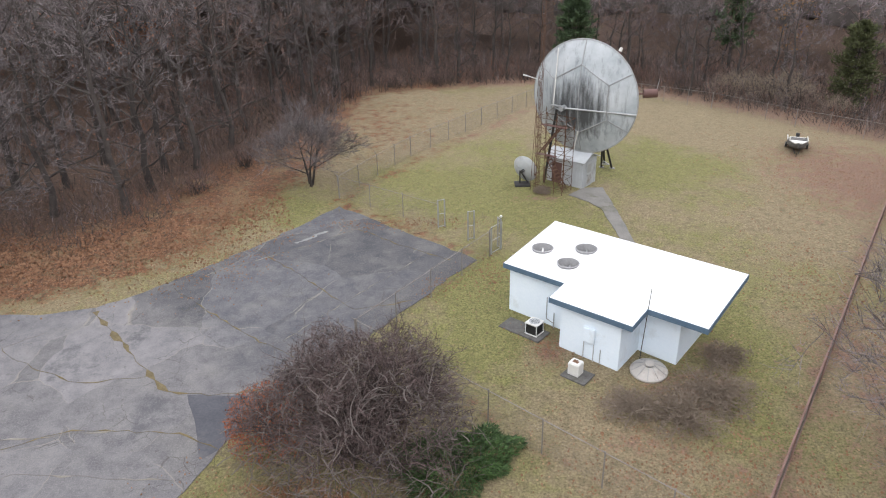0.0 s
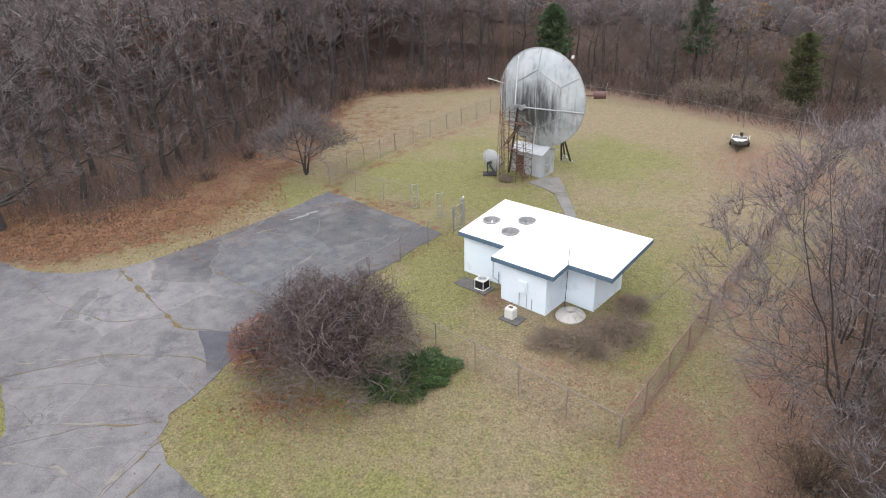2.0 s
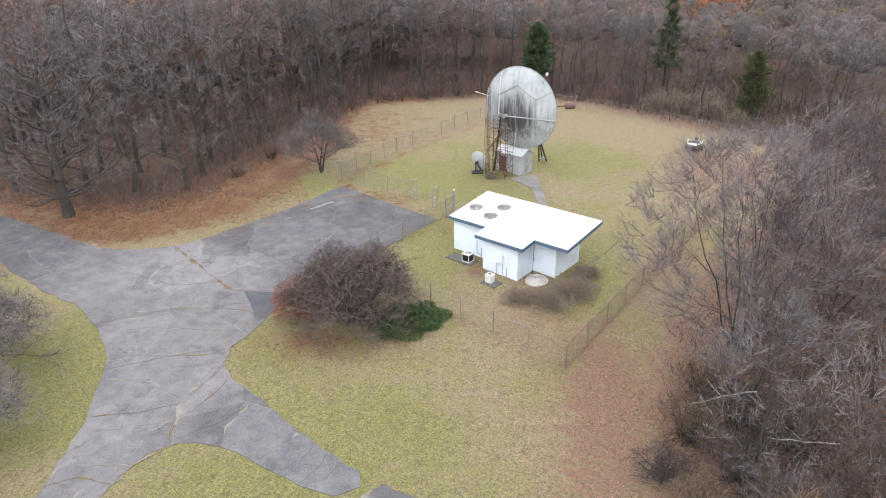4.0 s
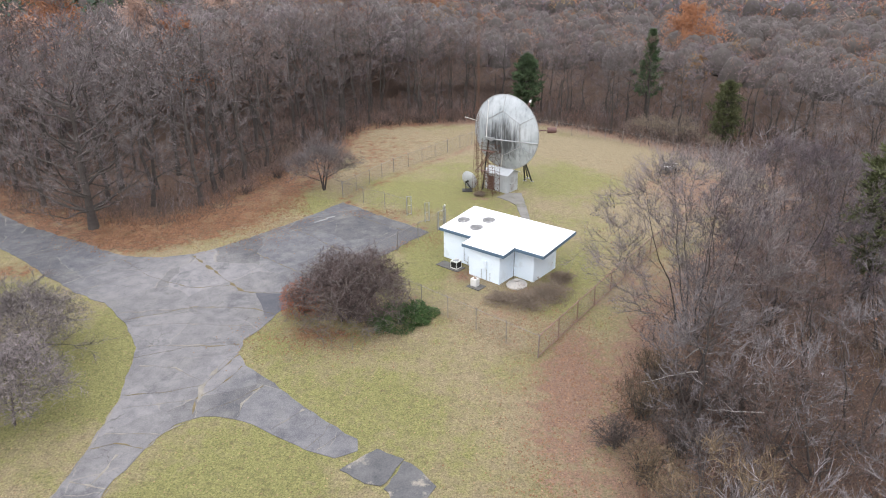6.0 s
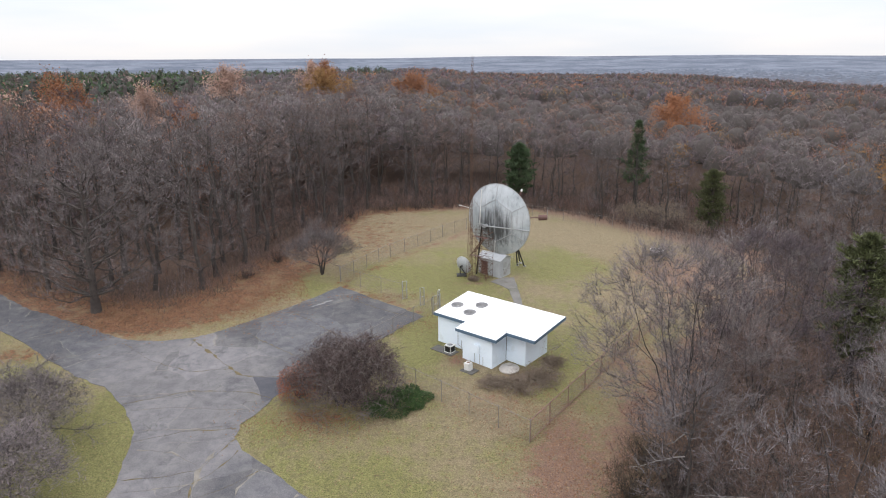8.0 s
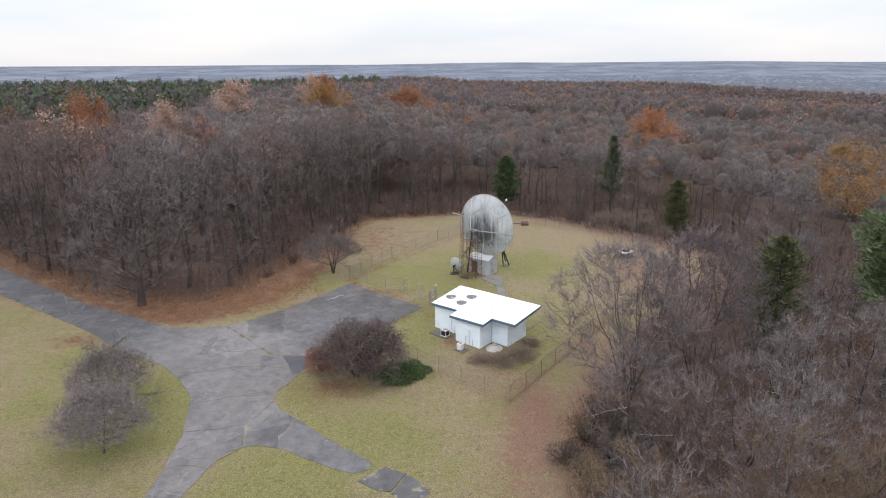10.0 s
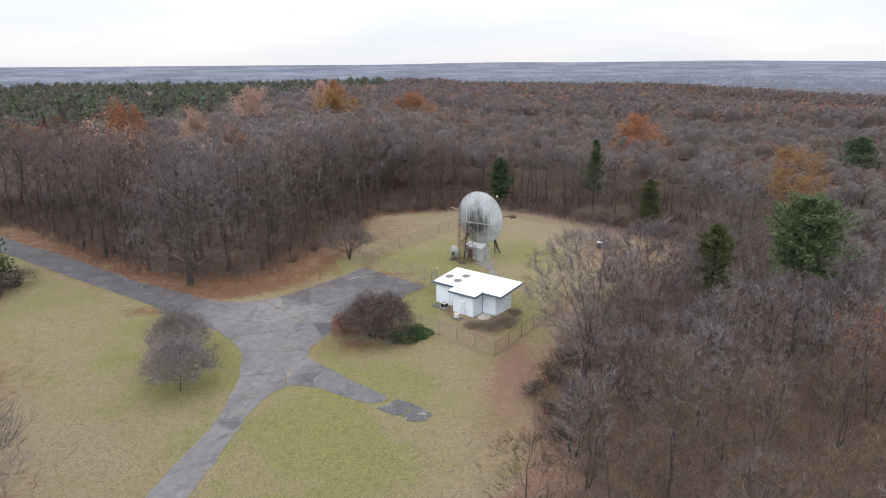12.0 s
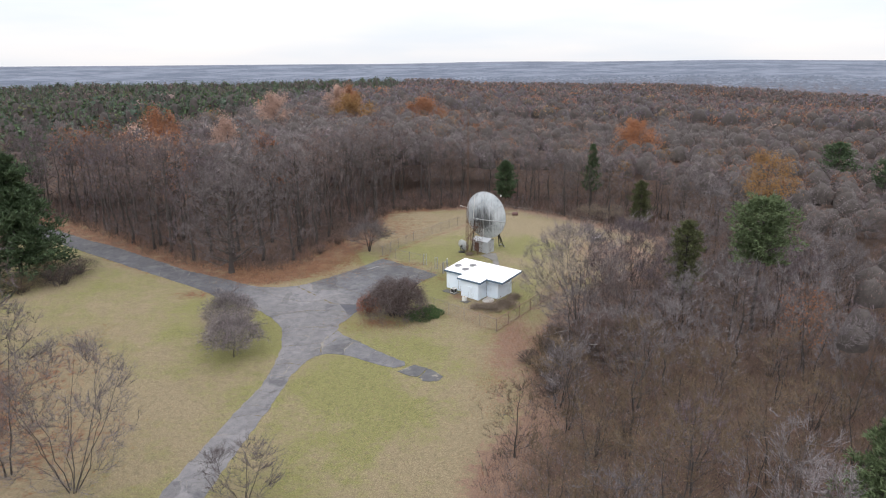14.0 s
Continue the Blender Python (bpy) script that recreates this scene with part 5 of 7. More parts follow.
    part("axle", a_rod((-0.95, -0.9, 0.31), (0.95, -0.9, 0.31), 0.04, 6), DARK_STEEL, tr)
    part("jack", a_rod((0, 2.5, 0.0), (0, 2.5, 0.45), 0.04, 6), DARK_STEEL, tr)


build_boat()


# ---- trees and shrubs ----
class Growth:
    """Gathers the stems of a plant: tapered tubes for wood, thin spikes for twigs, small blades for leaves."""

    def __init__(self):
        self.v, self.f = [], []

    def tube(self, pts, radii, n=5):
        base = len(self.v)
        for k, p in enumerate(pts):
            d = (pts[min(k + 1, len(pts) - 1)] - pts[max(k - 1, 0)]).normalized()
            a = d.orthogonal().normalized()
            b = d.cross(a)
            for i in range(n):
                t = 2 * math.pi * i / n
                self.v.append(p + (a * math.cos(t) + b * math.sin(t)) * radii[k])
        for k in range(len(pts) - 1):
            for i in range(n):
                p, q = base + k * n + i, base + k * n + (i + 1) % n
                self.f += [(p, q, q + n), (p, q + n, p + n)]

    def spike(self, p, d, length, width, rng):
        a = d.cross(Vector((rng.gauss(0, 1), rng.gauss(0, 1), rng.gauss(0, 1)))).normalized() * (width / 2)
        n = len(self.v)
        self.v += [p - a, p + a, p + d * length]
        self.f.append((n, n + 1, n + 2))

    def leaf(self, p, size, rng):
        d = Vector((rng.gauss(0, 1), rng.gauss(0, 1), rng.gauss(0, 0.6))).normalized()
        a = d.orthogonal().normalized() * size * 0.4
        n = len(self.v)
        self.v += [p - d * size * 0.5, p + a, p + d * size * 0.5, p - a + Vector((0, 0, -0.2 * size))]
        self.f += [(n, n + 1, n + 2), (n, n + 2, n + 3)]

    def arrays(self):
        return np.array([tuple(p) for p in self.v], np.float32).reshape(-1, 3), np.array(self.f, np.int32).reshape(-1, 3)


def bent(rng, p, d, length, n, wobble, rise):
    """Points of a branch that wavers and turns upwards (or droops)."""
    pts, d = [p.copy()], d.normalized()
    for _ in range(n):
        d = (d + Vector((rng.gauss(0, wobble), rng.gauss(0, wobble), rng.gauss(0, wobble) + rise))).normalized()
        pts.append(pts[-1] + d * (length / n))
    return pts


def on_line(pts, f):
    k = min(int(f * (len(pts) - 1)), len(pts) - 2)
    g = f * (len(pts) - 1) - k
    return pts[k].lerp(pts[k + 1], g), (pts[k + 1] - pts[k]).normalized()


def grow_tree(seed, H, R, clear=0.35, limbs=11, subs=6, twigs=11, fine=2, twig_w=0.03, leaves=0, leaf_size=0.3, sides=6, stems=1, rise=0.12, base_angle=22, shell=0, lean_to=(0, 0), stout=1.0, arm=0.34, low=-0.55, splay=0.3):
    """A bare broad-leaved tree: wood (trunk and limbs), crown (branches and twigs) and the leaves that still hang on it."""
    rng = random.Random(seed)
    wood, crown, hung, arms = Growth(), Growth(), Growth(), Growth()
    for s in range(stems):
        lean = Vector((rng.gauss(0, 0.05), rng.gauss(0, 0.05), 1)) if stems == 1 else Vector((splay * math.cos(s * 2.4), splay * math.sin(s * 2.4), 1))
        lean = lean + Vector((*lean_to, 0))
        trunk = bent(rng, Vector((0.15 * s * math.cos(s * 2.4), 0.15 * s * math.sin(s * 2.4), -0.3)), lean, H * rng.uniform(0.8, 0.9) + 0.3, 6, 0.05, 0.03)
        r0 = stout * (0.0085 * H + 0.03) / (1 if stems == 1 else 1.5)
        wood.tube(trunk, [r0 * (1.3 if k == 0 else 1 - 0.14 * k) for k in range(7)], sides)
        count = max(3, limbs // stems)
        for i in range(count):
            rel = (i + rng.random()) / count
            p, _ = on_line(trunk, clear + (0.99 - clear) * rel)
            az = i * 2.4 + s * 1.3 + rng.uniform(-0.4, 0.4)
            el = radians(base_angle + 46 * rel + rng.uniform(-10, 10))
            length = R * (1.12 - 0.5 * rel) * rng.uniform(0.75, 1.1)
            limb = bent(rng, p, Vector((lean_to[0] * 1.6, lean_to[1] * 1.6, 0)) + Vector((math.cos(az) * math.cos(el), math.sin(az) * math.cos(el), math.sin(el))), length, 4, 0.13, rise)
            rl = r0 * 0.42 * (1 - 0.45 * rel)
            wood.tube(limb, [rl, rl * 0.8, rl * 0.6, rl * 0.42, rl * 0.22], max(3, sides - 2))
            for j in range(subs):
                q, ld = on_line(limb, 0.2 + 0.8 * (j + rng.random()) / subs)
                sd = (ld * 0.8 + Vector((rng.gauss(0, 0.55), rng.gauss(0, 0.55), rng.gauss(0.15, 0.4)))).normalized()
                sl = length * rng.uniform(0.28, 0.5)
                sub = bent(rng, q, sd, sl, 2, 0.22, rise)
                if sides > 4:
                    arms.tube(sub, [max(rl * arm, twig_w * 0.45), max(rl * arm * 0.7, twig_w * 0.35), 0.008], 3)
                else:
                    crown.spike(q, (sub[2] - q).normalized(), sl, twig_w * 1.6, rng)
                for _ in range(twigs):
                    tp, td = on_line(sub, rng.uniform(0.1, 1.0))
                    d = (td + Vector((rng.gauss(0, 0.6), rng.gauss(0, 0.6), rng.gauss(0.15, 0.5)))).normalized()
                    tl = sl * rng.uniform(0.35, 0.85)
                    crown.spike(tp, d, tl, twig_w, rng)
                    for _ in range(fine):
                        e = (d + Vector((rng.gauss(0, 0.7), rng.gauss(0, 0.7), rng.gauss(0.1, 0.6)))).normalized()
                        crown.spike(tp + d * tl * rng.uniform(0.25, 0.9), e, tl * rng.uniform(0.4, 0.8), twig_w * 0.75, rng)
                for _ in range(leaves):
                    tp, td = on_line(sub, rng.uniform(0.2, 1.0))
                    hung.leaf(tp + Vector((rng.gauss(0, 1), rng.gauss(0, 1), rng.gauss(0, 1))) * sl * 0.35, leaf_size * rng.uniform(0.7, 1.3), rng)
    for _ in range(shell):
        az, up = rng.uniform(0, 6.283), rng.uniform(low, 1.0)
        side = math.sqrt(max(0.0, 1 - up * up))
        k = rng.uniform(0.7, 1.0) * (1 + 0.13 * math.sin(4 * az + seed) + 0.1 * math.sin(9 * az + 5 * up))
        mid, half = H * (0.5 + 0.5 * clear), H * 0.47 * (1 - clear)
        p = Vector((R * k * side * math.cos(az) + lean_to[0] * mid, R * k * side * math.sin(az) + lean_to[1] * mid, mid + half * k * up))
        d = Vector((side * math.cos(az) + rng.gauss(0, 0.45), side * math.sin(az) + rng.gauss(0, 0.45), 0.5 + 0.6 * up + rng.gauss(0, 0.3))).normalized()
        long = R * rng.uniform(0.09, 0.24)
        crown.spike(p - d * long * 0.6, d, long, twig_w * rng.uniform(0.6, 1.1), rng)
    return [g.arrays() for g in (wood, crown, hung, arms)]


def arched(rng, a, b, out, n, jitter):
    """Points of a limb from a to b that first reaches outwards and then turns up to its end."""
    c, long = a.lerp(b, 0.5) + out, (b - a).length
    pts = []
    for k in range(n + 1):
        t = k / n
        p = a * (1 - t) ** 2 + c * (2 * t * (1 - t)) + b * t * t
        shake = jitter * long * (0 if k == 0 else 1)
        pts.append(p + Vector((rng.gauss(0, shake), rng.gauss(0, shake), rng.gauss(0, shake))))
    return pts


def grow_crown(seed, H, R, base=0.2, limbs=13, subs=80, twigs=9, fine=2, twig_w=0.045, twig_l=1.0, leaves=0, leaf_size=0.2, sides=6, stems=1, lean_to=(0, 0), stout=1.0, upsweep=0.75, splay=0.4, spread=0.0, arm=0.032):
    """A bare broad-leaved tree whose limbs, branches and fine twigs fill a domed crown. Wood, twigs, hanging leaves and branches."""
    rng = random.Random(seed)
    wood, crown, hung, arms = Growth(), Growth(), Growth(), Growth()
    lean, knots = Vector((*lean_to, 0)), []

    def rim(az, h):
        k = (h - 0.42) / 0.58 if h > 0.42 else (0.42 - h) / 0.52
        return R * math.sqrt(max(0.04, 1 - k * k)) * (1 + 0.15 * math.sin(3 * az + seed) + 0.1 * math.sin(7 * az + 2 * seed + 9 * h))

    r0 = stout * (0.0095 * H + 0.03) / (1 if stems == 1 else 1.45)
    for s in range(stems):
        az0 = s * 2.4 + seed
        way = Vector((math.cos(az0), math.sin(az0), 0))
        foot = way * (0.25 if stems > 1 else 0) + Vector((0, 0, -0.3))
        tip = lean * H * 0.85 + way * R * (splay if stems > 1 else 0.1) + Vector((0, 0, H * rng.uniform(0.8, 0.9)))
        trunk = arched(rng, foot, tip, lean * H * 0.1 + way * R * (0.06 if stems > 1 else 0), 7, 0.012)
        wood.tube(trunk, [r0 * (1.35 if k == 0 else 1 - 0.125 * k) for k in range(8)], sides)
        knots += trunk[4:]
        count = max(3, limbs // stems)
        for i in range(count):
            h = 0.04 + 0.9 * ((i + rng.random()) / count) ** 0.9
            az = i * 2.4 + s * 1.1 + rng.uniform(-0.4, 0.4)
            if stems > 1:
                az = az0 + 2.2 * math.sin(az) * rng.random()
            z = H * (base + (1 - base) * h)
            reach = rim(az, h) * rng.uniform(0.72, 0.95)
            end = Vector((math.cos(az) * reach, math.sin(az) * reach, z)) + lean * z
            up = max(0.13, min(0.86, (z - upsweep * reach - spread * z) / (H * 0.85)))
            start, _ = on_line(trunk, up)
            limb = arched(rng, start, end, (end - start) * 0.11 + Vector((math.cos(az), math.sin(az), -0.35)) * reach * 0.16, 5, 0.028)
            rl = r0 * rng.uniform(0.26, 0.42) * (1 - 0.4 * h)
            wood.tube(limb, [rl, rl * 0.8, rl * 0.6, rl * 0.42, rl * 0.27, rl * 0.12], max(3, sides - 2))
            knots += limb[1:]
    at = np.array([tuple(p) for p in knots])
    for j in range(subs):
        az, h = j * 2.39996 + rng.uniform(-0.3, 0.3), rng.random() ** 0.85
        z, deep = H * (base + (1 - base) * h), math.sqrt(rng.uniform(0.2, 1.0))
        p = Vector((math.cos(az) * rim(az, h) * deep, math.sin(az) * rim(az, h) * deep, z)) + lean * z
        gap = ((at - np.array(p)) ** 2).sum(1) + np.where(at[:, 2] > z - 0.2, 4.0, 0.0)
        q = knots[int(gap.argmin())]
        if (p - q).length < 0.6:
            p = p + Vector((math.cos(az), math.sin(az), 0.8)) * 0.8
        sub = arched(rng, q, p, Vector((0, 0, -0.1)) * (p - q).length, 2, 0.07)
        if sides > 4:
            arms.tube(sub, [max(arm, twig_w * 0.6), max(arm * 0.7, twig_w * 0.45), 0.009], 3)
        else:
            crown.spike(q, (p - q).normalized(), (p - q).length, twig_w * 1.5, rng)
        out = Vector((math.cos(az) * deep, math.sin(az) * deep, 0.55 + 0.5 * h)).normalized()
        for _ in range(twigs):
            tp, td = on_line(sub, rng.uniform(0.2, 1.0) ** 0.7)
            d = (td * 0.5 + out * 0.55 + Vector((rng.gauss(0, 0.42), rng.gauss(0, 0.42), rng.gauss(0.1, 0.38)))).normalized()
            tl = twig_l * rng.uniform(0.5, 1.25)
            crown.spike(tp, d, tl, twig_w, rng)
            for _ in range(fine):
                e = (d + Vector((rng.gauss(0, 0.55), rng.gauss(0, 0.55), rng.gauss(0.1, 0.5)))).normalized()
                crown.spike(tp + d * tl * rng.uniform(0.3, 0.95), e, tl * rng.uniform(0.35, 0.7), twig_w * 0.8, rng)
        for _ in range(leaves):
            tp, td = on_line(sub, rng.uniform(0.3, 1.0))
            hung.leaf(tp + Vector((rng.gauss(0, 1), rng.gauss(0, 1), rng.gauss(0, 1))) * 0.55 * twig_l, leaf_size * rng.uniform(0.7, 1.3), rng)
    return [g.arrays() for g in (wood, crown, hung, arms)]


def grow_conifer(seed, H, R, whorls=15, boughs=6, tufts=16, size=0.5, skirt=0.12, shape=0.8, sides=6, dome=0.0):
    """A pine: trunk, and boughs in whorls that carry tufts of needles."""
    rng = random.Random(seed)
    wood, crown = Growth(), Growth()
    wood.tube([Vector((rng.gauss(0, 0.04), rng.gauss(0, 0.04), H * k / 6 - (0.3 if k == 0 else 0))) for k in range(7)], [0.016 * H * (1 - k / 6.4) + 0.02 for k in range(7)], sides)
    for k in range(whorls):
        f = k / (whorls - 1)
        z = H * (skirt + (0.97 - skirt) * f)
        reach = R * (1 - f) ** shape * (0.75 + 0.25 * math.sin(k * 2.1 + seed)) + 0.25
        if dome:
            reach = R * math.sqrt(max(0.02, 1 - ((f - dome) / max(dome, 1 - dome)) ** 2)) * (0.8 + 0.2 * math.sin(k * 2.1 + seed))
        for b in range(boughs):
            az = b * 2 * math.pi / boughs + k * 0.9 + rng.uniform(-0.3, 0.3)
            d = Vector((math.cos(az), math.sin(az), rng.uniform(-0.12, 0.22) + 0.5 * f))
            long = reach * rng.uniform(0.65, 1.15)
            pts = bent(rng, Vector((0, 0, z)), d, long, 3, 0.06, 0.05)
            wood.tube(pts, [0.05, 0.035, 0.02, 0.008], 3)
            for _ in range(tufts):
                p, t = on_line(pts, rng.uniform(0.2, 1.0) ** 0.7)
                p = p + Vector((rng.gauss(0, 0.13), rng.gauss(0, 0.13), rng.gauss(0.05, 0.09))) * long * 0.75
                for _ in range(3):
                    e = (t * 0.6 + Vector((rng.gauss(0, 0.5), rng.gauss(0, 0.5), rng.gauss(0.25, 0.35)))).normalized()
                    crown.spike(p, e, size * rng.uniform(0.7, 1.3), size * 0.32, rng)
    return [g.arrays() for g in (wood, crown)]


def grow_bush(seed, R, H, stems, subs, twigs, twig_w, arch=-0.08, squash=1.0, shell=0):
    rng = random.Random(seed)
    wood, crown = Growth(), Growth()
    for s in range(stems):
        az, out = s * 2.4, math.sqrt((s + 0.5) / stems)
        el = math.atan2(H, R * out * 0.9)
        d = Vector((math.cos(az) * math.cos(el), math.sin(az) * math.cos(el) * squash, math.sin(el) + 0.25))
        long = math.hypot(H * (1 - 0.45 * out), R * out) * rng.uniform(0.85, 1.1)
        stem = bent(rng, Vector((rng.gauss(0, R * 0.12), rng.gauss(0, R * 0.12), -0.1)), d, long, 5, 0.13, arch * (0.4 + out))
        wood.tube(stem, [0.055, 0.045, 0.036, 0.028, 0.02, 0.008], 4)
        for j in range(subs):
            q, ld = on_line(stem, 0.15 + 0.85 * (j + rng.random()) / subs)
            sd = (ld * 0.5 + Vector((rng.gauss(0, 0.6), rng.gauss(0, 0.6), rng.gauss(0.15, 0.5)))).normalized()
            sub = bent(rng, q, sd, R * rng.uniform(0.18, 0.36), 3, 0.32, arch)
            crown.tube(sub, [0.018, 0.015, 0.011, 0.005], 3)
            for _ in range(twigs):
                tp, td = on_line(sub, rng.uniform(0.1, 1))
                e = (td * 0.6 + Vector((rng.gauss(0, 0.7), rng.gauss(0, 0.7), rng.gauss(0.1, 0.6)))).normalized()
                crown.spike(tp, e, R * rng.uniform(0.07, 0.2), twig_w, rng)
    for _ in range(shell):
        az, s = rng.uniform(0, 6.283), math.sqrt(rng.random())
        k = rng.uniform(0.55, 1.0) ** 0.5 * (1 + 0.1 * math.sin(5 * az) + 0.07 * math.sin(11 * az + 2))
        p = Vector((R * s * k * math.cos(az), R * s * k * math.sin(az) * squash, H * k * math.sqrt(max(0, 1 - 0.85 * s * s))))
        d = (p.normalized() * 0.5 + Vector((rng.gauss(0, 0.6), rng.gauss(0, 0.6), rng.gauss(0, 0.5)))).normalized()
        long = R * rng.uniform(0.06, 0.17)
        crown.spike(p - d * long * 0.5, d, long, twig_w * rng.uniform(0.8, 1.5), rng)
    return [g.arrays() for g in (wood, crown)]


def planted(name, label, category, pieces, m, group="", mats=()):
    """A plant of its own with its parts; pieces are (part name, arrays). Branches share a mesh with the crown's twigs."""
    root = empty(name, m, label=label, category=category, group=group)
    given = {pname: (arrays, material) for (pname, arrays), material in zip(pieces, mats)}
    boughs = given.pop("branches", None)
    for pname, ((v, f), material) in given.items():
        if pname == "crown" and boughs and len(boughs[0][1]):
            (bv, bf), pale = boughs
            me = mesh_np(pname, np.concatenate([v, bv]), np.concatenate([f, bf + len(v)]), [material, pale], np.r_[np.zeros(len(f)), np.ones(len(bf))])
            part_mesh(pname, me, None, root)
        elif len(f):
            part_mesh(pname, mesh_np(pname, v, f, [material]), None, root)
    return root


def tree_at(x, y, turn=0.0, scale=1.0):
    return pose(x, y, land_at(x, y), 0, 0, turn) @ Matrix.Scale(scale, 4)


W_NAMES = ("trunk", "crown", "leaves", "branches")


def lone_tree(x, y, seed, label, twig, leaf=None, turn=0, name="bare_tree", **how):
    g = grow_tree(seed, **how)
    return planted(name, label, "tree", list(zip(W_NAMES, g)), tree_at(x, y, turn), "", (BARK, twig, leaf or LEAF_DULL, LIMB_PALE))


def bare_crown(x, y, seed, label, twig, leaf=None, turn=0, **how):
    g = grow_crown(seed, **how)
    return planted("bare_tree", label, "tree", list(zip(W_NAMES, g)), tree_at(x, y, turn), "", (BARK, twig, leaf or LEAF_DULL, LIMB_GREY))


def lone_pine(x, y, seed, label, needles, **how):
    g = grow_conifer(seed, **how)
    return planted("pine_tree", label, "tree", list(zip(("trunk", "needles"), g)), tree_at(x, y, seed * 40), "", (BARK, needles))


bare_crown(21.4, 21.6, 11, "spreading bare maple with several stems by the fence", TWIG_GREY, H=14.0, R=7.6, base=0.12, limbs=46, subs=480, twigs=13, fine=3, twig_w=0.026, twig_l=1.15, stems=6, stout=0.66, splay=0.5, lean_to=(-0.08, 0.0), arm=0.022)
bare_crown(28.2, 23.8, 41, "tall bare maple with dark upswept limbs", TWIG_PURPLE, H=14.4, R=6.4, base=0.14, limbs=34, subs=380, twigs=13, fine=3, twig_w=0.028, twig_l=0.8, stems=4, stout=0.75, splay=0.4, arm=0.022)
bare_crown(27.2, 16.4, 19, "leaning bare tree with pale lichened limbs over the litter", TWIG_BROWN, H=9.6, R=5.2, base=0.12, limbs=24, subs=220, twigs=12, fine=2, twig_w=0.027, twig_l=0.7, stems=3, stout=1.1, splay=0.5, lean_to=(-0.3, 0.05), spread=0.15, arm=0.022)
bare_crown(24.0, 7.2, 20, "bare tree with pale twisted limbs at the woods' edge", TWIG_BROWN, H=7.4, R=4.6, base=0.1, limbs=22, subs=200, twigs=12, fine=2, twig_w=0.026, twig_l=0.65, stems=3, stout=1.1, splay=0.6, lean_to=(-0.4, 0.0), spread=0.2, arm=0.02)
bare_crown(-35.0, 43.1, 12, "broad bare oak with dark crooked limbs at the road's edge", TWIG_GREY, H=18.5, R=8.6, base=0.13, limbs=34, subs=340, twigs=11, fine=2, twig_w=0.036, stout=2.3, upsweep=0.55, arm=0.035)
lone_tree(-12.7, 55.6, 13, "small old bare apple tree with a low crown", TWIG_GREY, H=5.4, R=4.3, clear=0.28, limbs=18, subs=8, twigs=12, fine=2, twig_w=0.03, stems=3, base_angle=16, rise=0.02, shell=4200, stout=2.6, name="apple_tree")
for cx, cy, seed in ((-24.2, 11.2, 14), (-27.0, 18.6, 15)):
    wood, twigs, _, arms = grow_tree(seed, H=5.4, R=3.6, clear=0.2, limbs=20, subs=7, twigs=12, fine=2, twig_w=0.03, base_angle=2, rise=-0.02)
    more = grow_bush(seed + 60, 4.1, 4.9, 30, 8, 8, 0.03, shell=7000)[1]
    more[0][:, 2] += 0.75
    both = (np.concatenate([twigs[0], more[0]]), np.concatenate([twigs[1], more[1] + len(twigs[0])]))
    planted("crab_apple_tree", "small dense leafless crab-apple on the lawn", "tree", [("trunk", wood), ("crown", both), ("branches", arms)], tree_at(cx, cy, seed * 30), "crab-apples on the lawn", (BARK, TWIG_GREY, BARK))
bare_crown(-29.8, -16.2, 16, "bare young tree with upswept stems at the lawn's edge", TWIG_GREY, H=14.5, R=6.6, base=0.12, limbs=40, subs=300, twigs=11, fine=2, twig_w=0.03, stems=8, stout=0.42, splay=0.8, lean_to=(0.08, 0.0), arm=0.014)
bare_crown(-37.2, -14.0, 17, "tall bare young tree at the lawn's edge", TWIG_GREY, H=17.0, R=5.2, base=0.15, limbs=28, subs=220, twigs=11, fine=2, twig_w=0.03, stems=2, stout=0.62, splay=0.35, arm=0.016)
bare_crown(-14.0, -17.2, 18, "low bare tree beside the road", TWIG_GREY, H=5.4, R=4.0, base=0.14, limbs=22, subs=190, twigs=10, fine=2, twig_w=0.024, twig_l=0.6, stems=4, stout=0.8, splay=0.5, arm=0.016)
lone_pine(-70.0, 40.0, 1, "tall dark green pine beside the lawn", NEEDLE, H=21.0, R=9.8, whorls=20, boughs=10, tufts=64, size=0.8, skirt=0.05, shape=0.7)
lone_pine(97.0, 102.0, 8, "green pine half hidden by bare trees", NEEDLE, H=15.0, R=5.0, whorls=12, boughs=7, tufts=20, size=0.7, skirt=0.4, dome=0.4)
lone_pine(99.0, 82.0, 9, "green pine half hidden by bare trees", NEEDLE, H=14.0, R=5.5, whorls=12, boughs=7, tufts=20, size=0.7, skirt=0.4, dome=0.4)
lone_pine(44.6, 20.2, 2, "broad bright green white pine above the bare woods", NEEDLE_LIGHT, H=18.2, R=5.0, whorls=14, boughs=9, tufts=50, size=0.5, skirt=0.54, dome=0.35)
lone_pine(37.6, 28.1, 3, "olive-green cedar among bare trees", NEEDLE_OLIVE, H=13.0, R=3.0, whorls=16, boughs=7, tufts=24, size=0.5, skirt=0.2, dome=0.45)
lone_pine(36.2, 97.1, 4, "tall narrow pine at the back of the meadow", NEEDLE, H=15.6, R=3.0, whorls=18, boughs=6, tufts=22, size=0.6, skirt=0.3)
lone_pine(15.4, 98.2, 5, "dark green pine behind the dish", NEEDLE, H=10.8, R=3.0, whorls=15, boughs=7, tufts=26, size=0.6, skirt=0.2, dome=0.35)
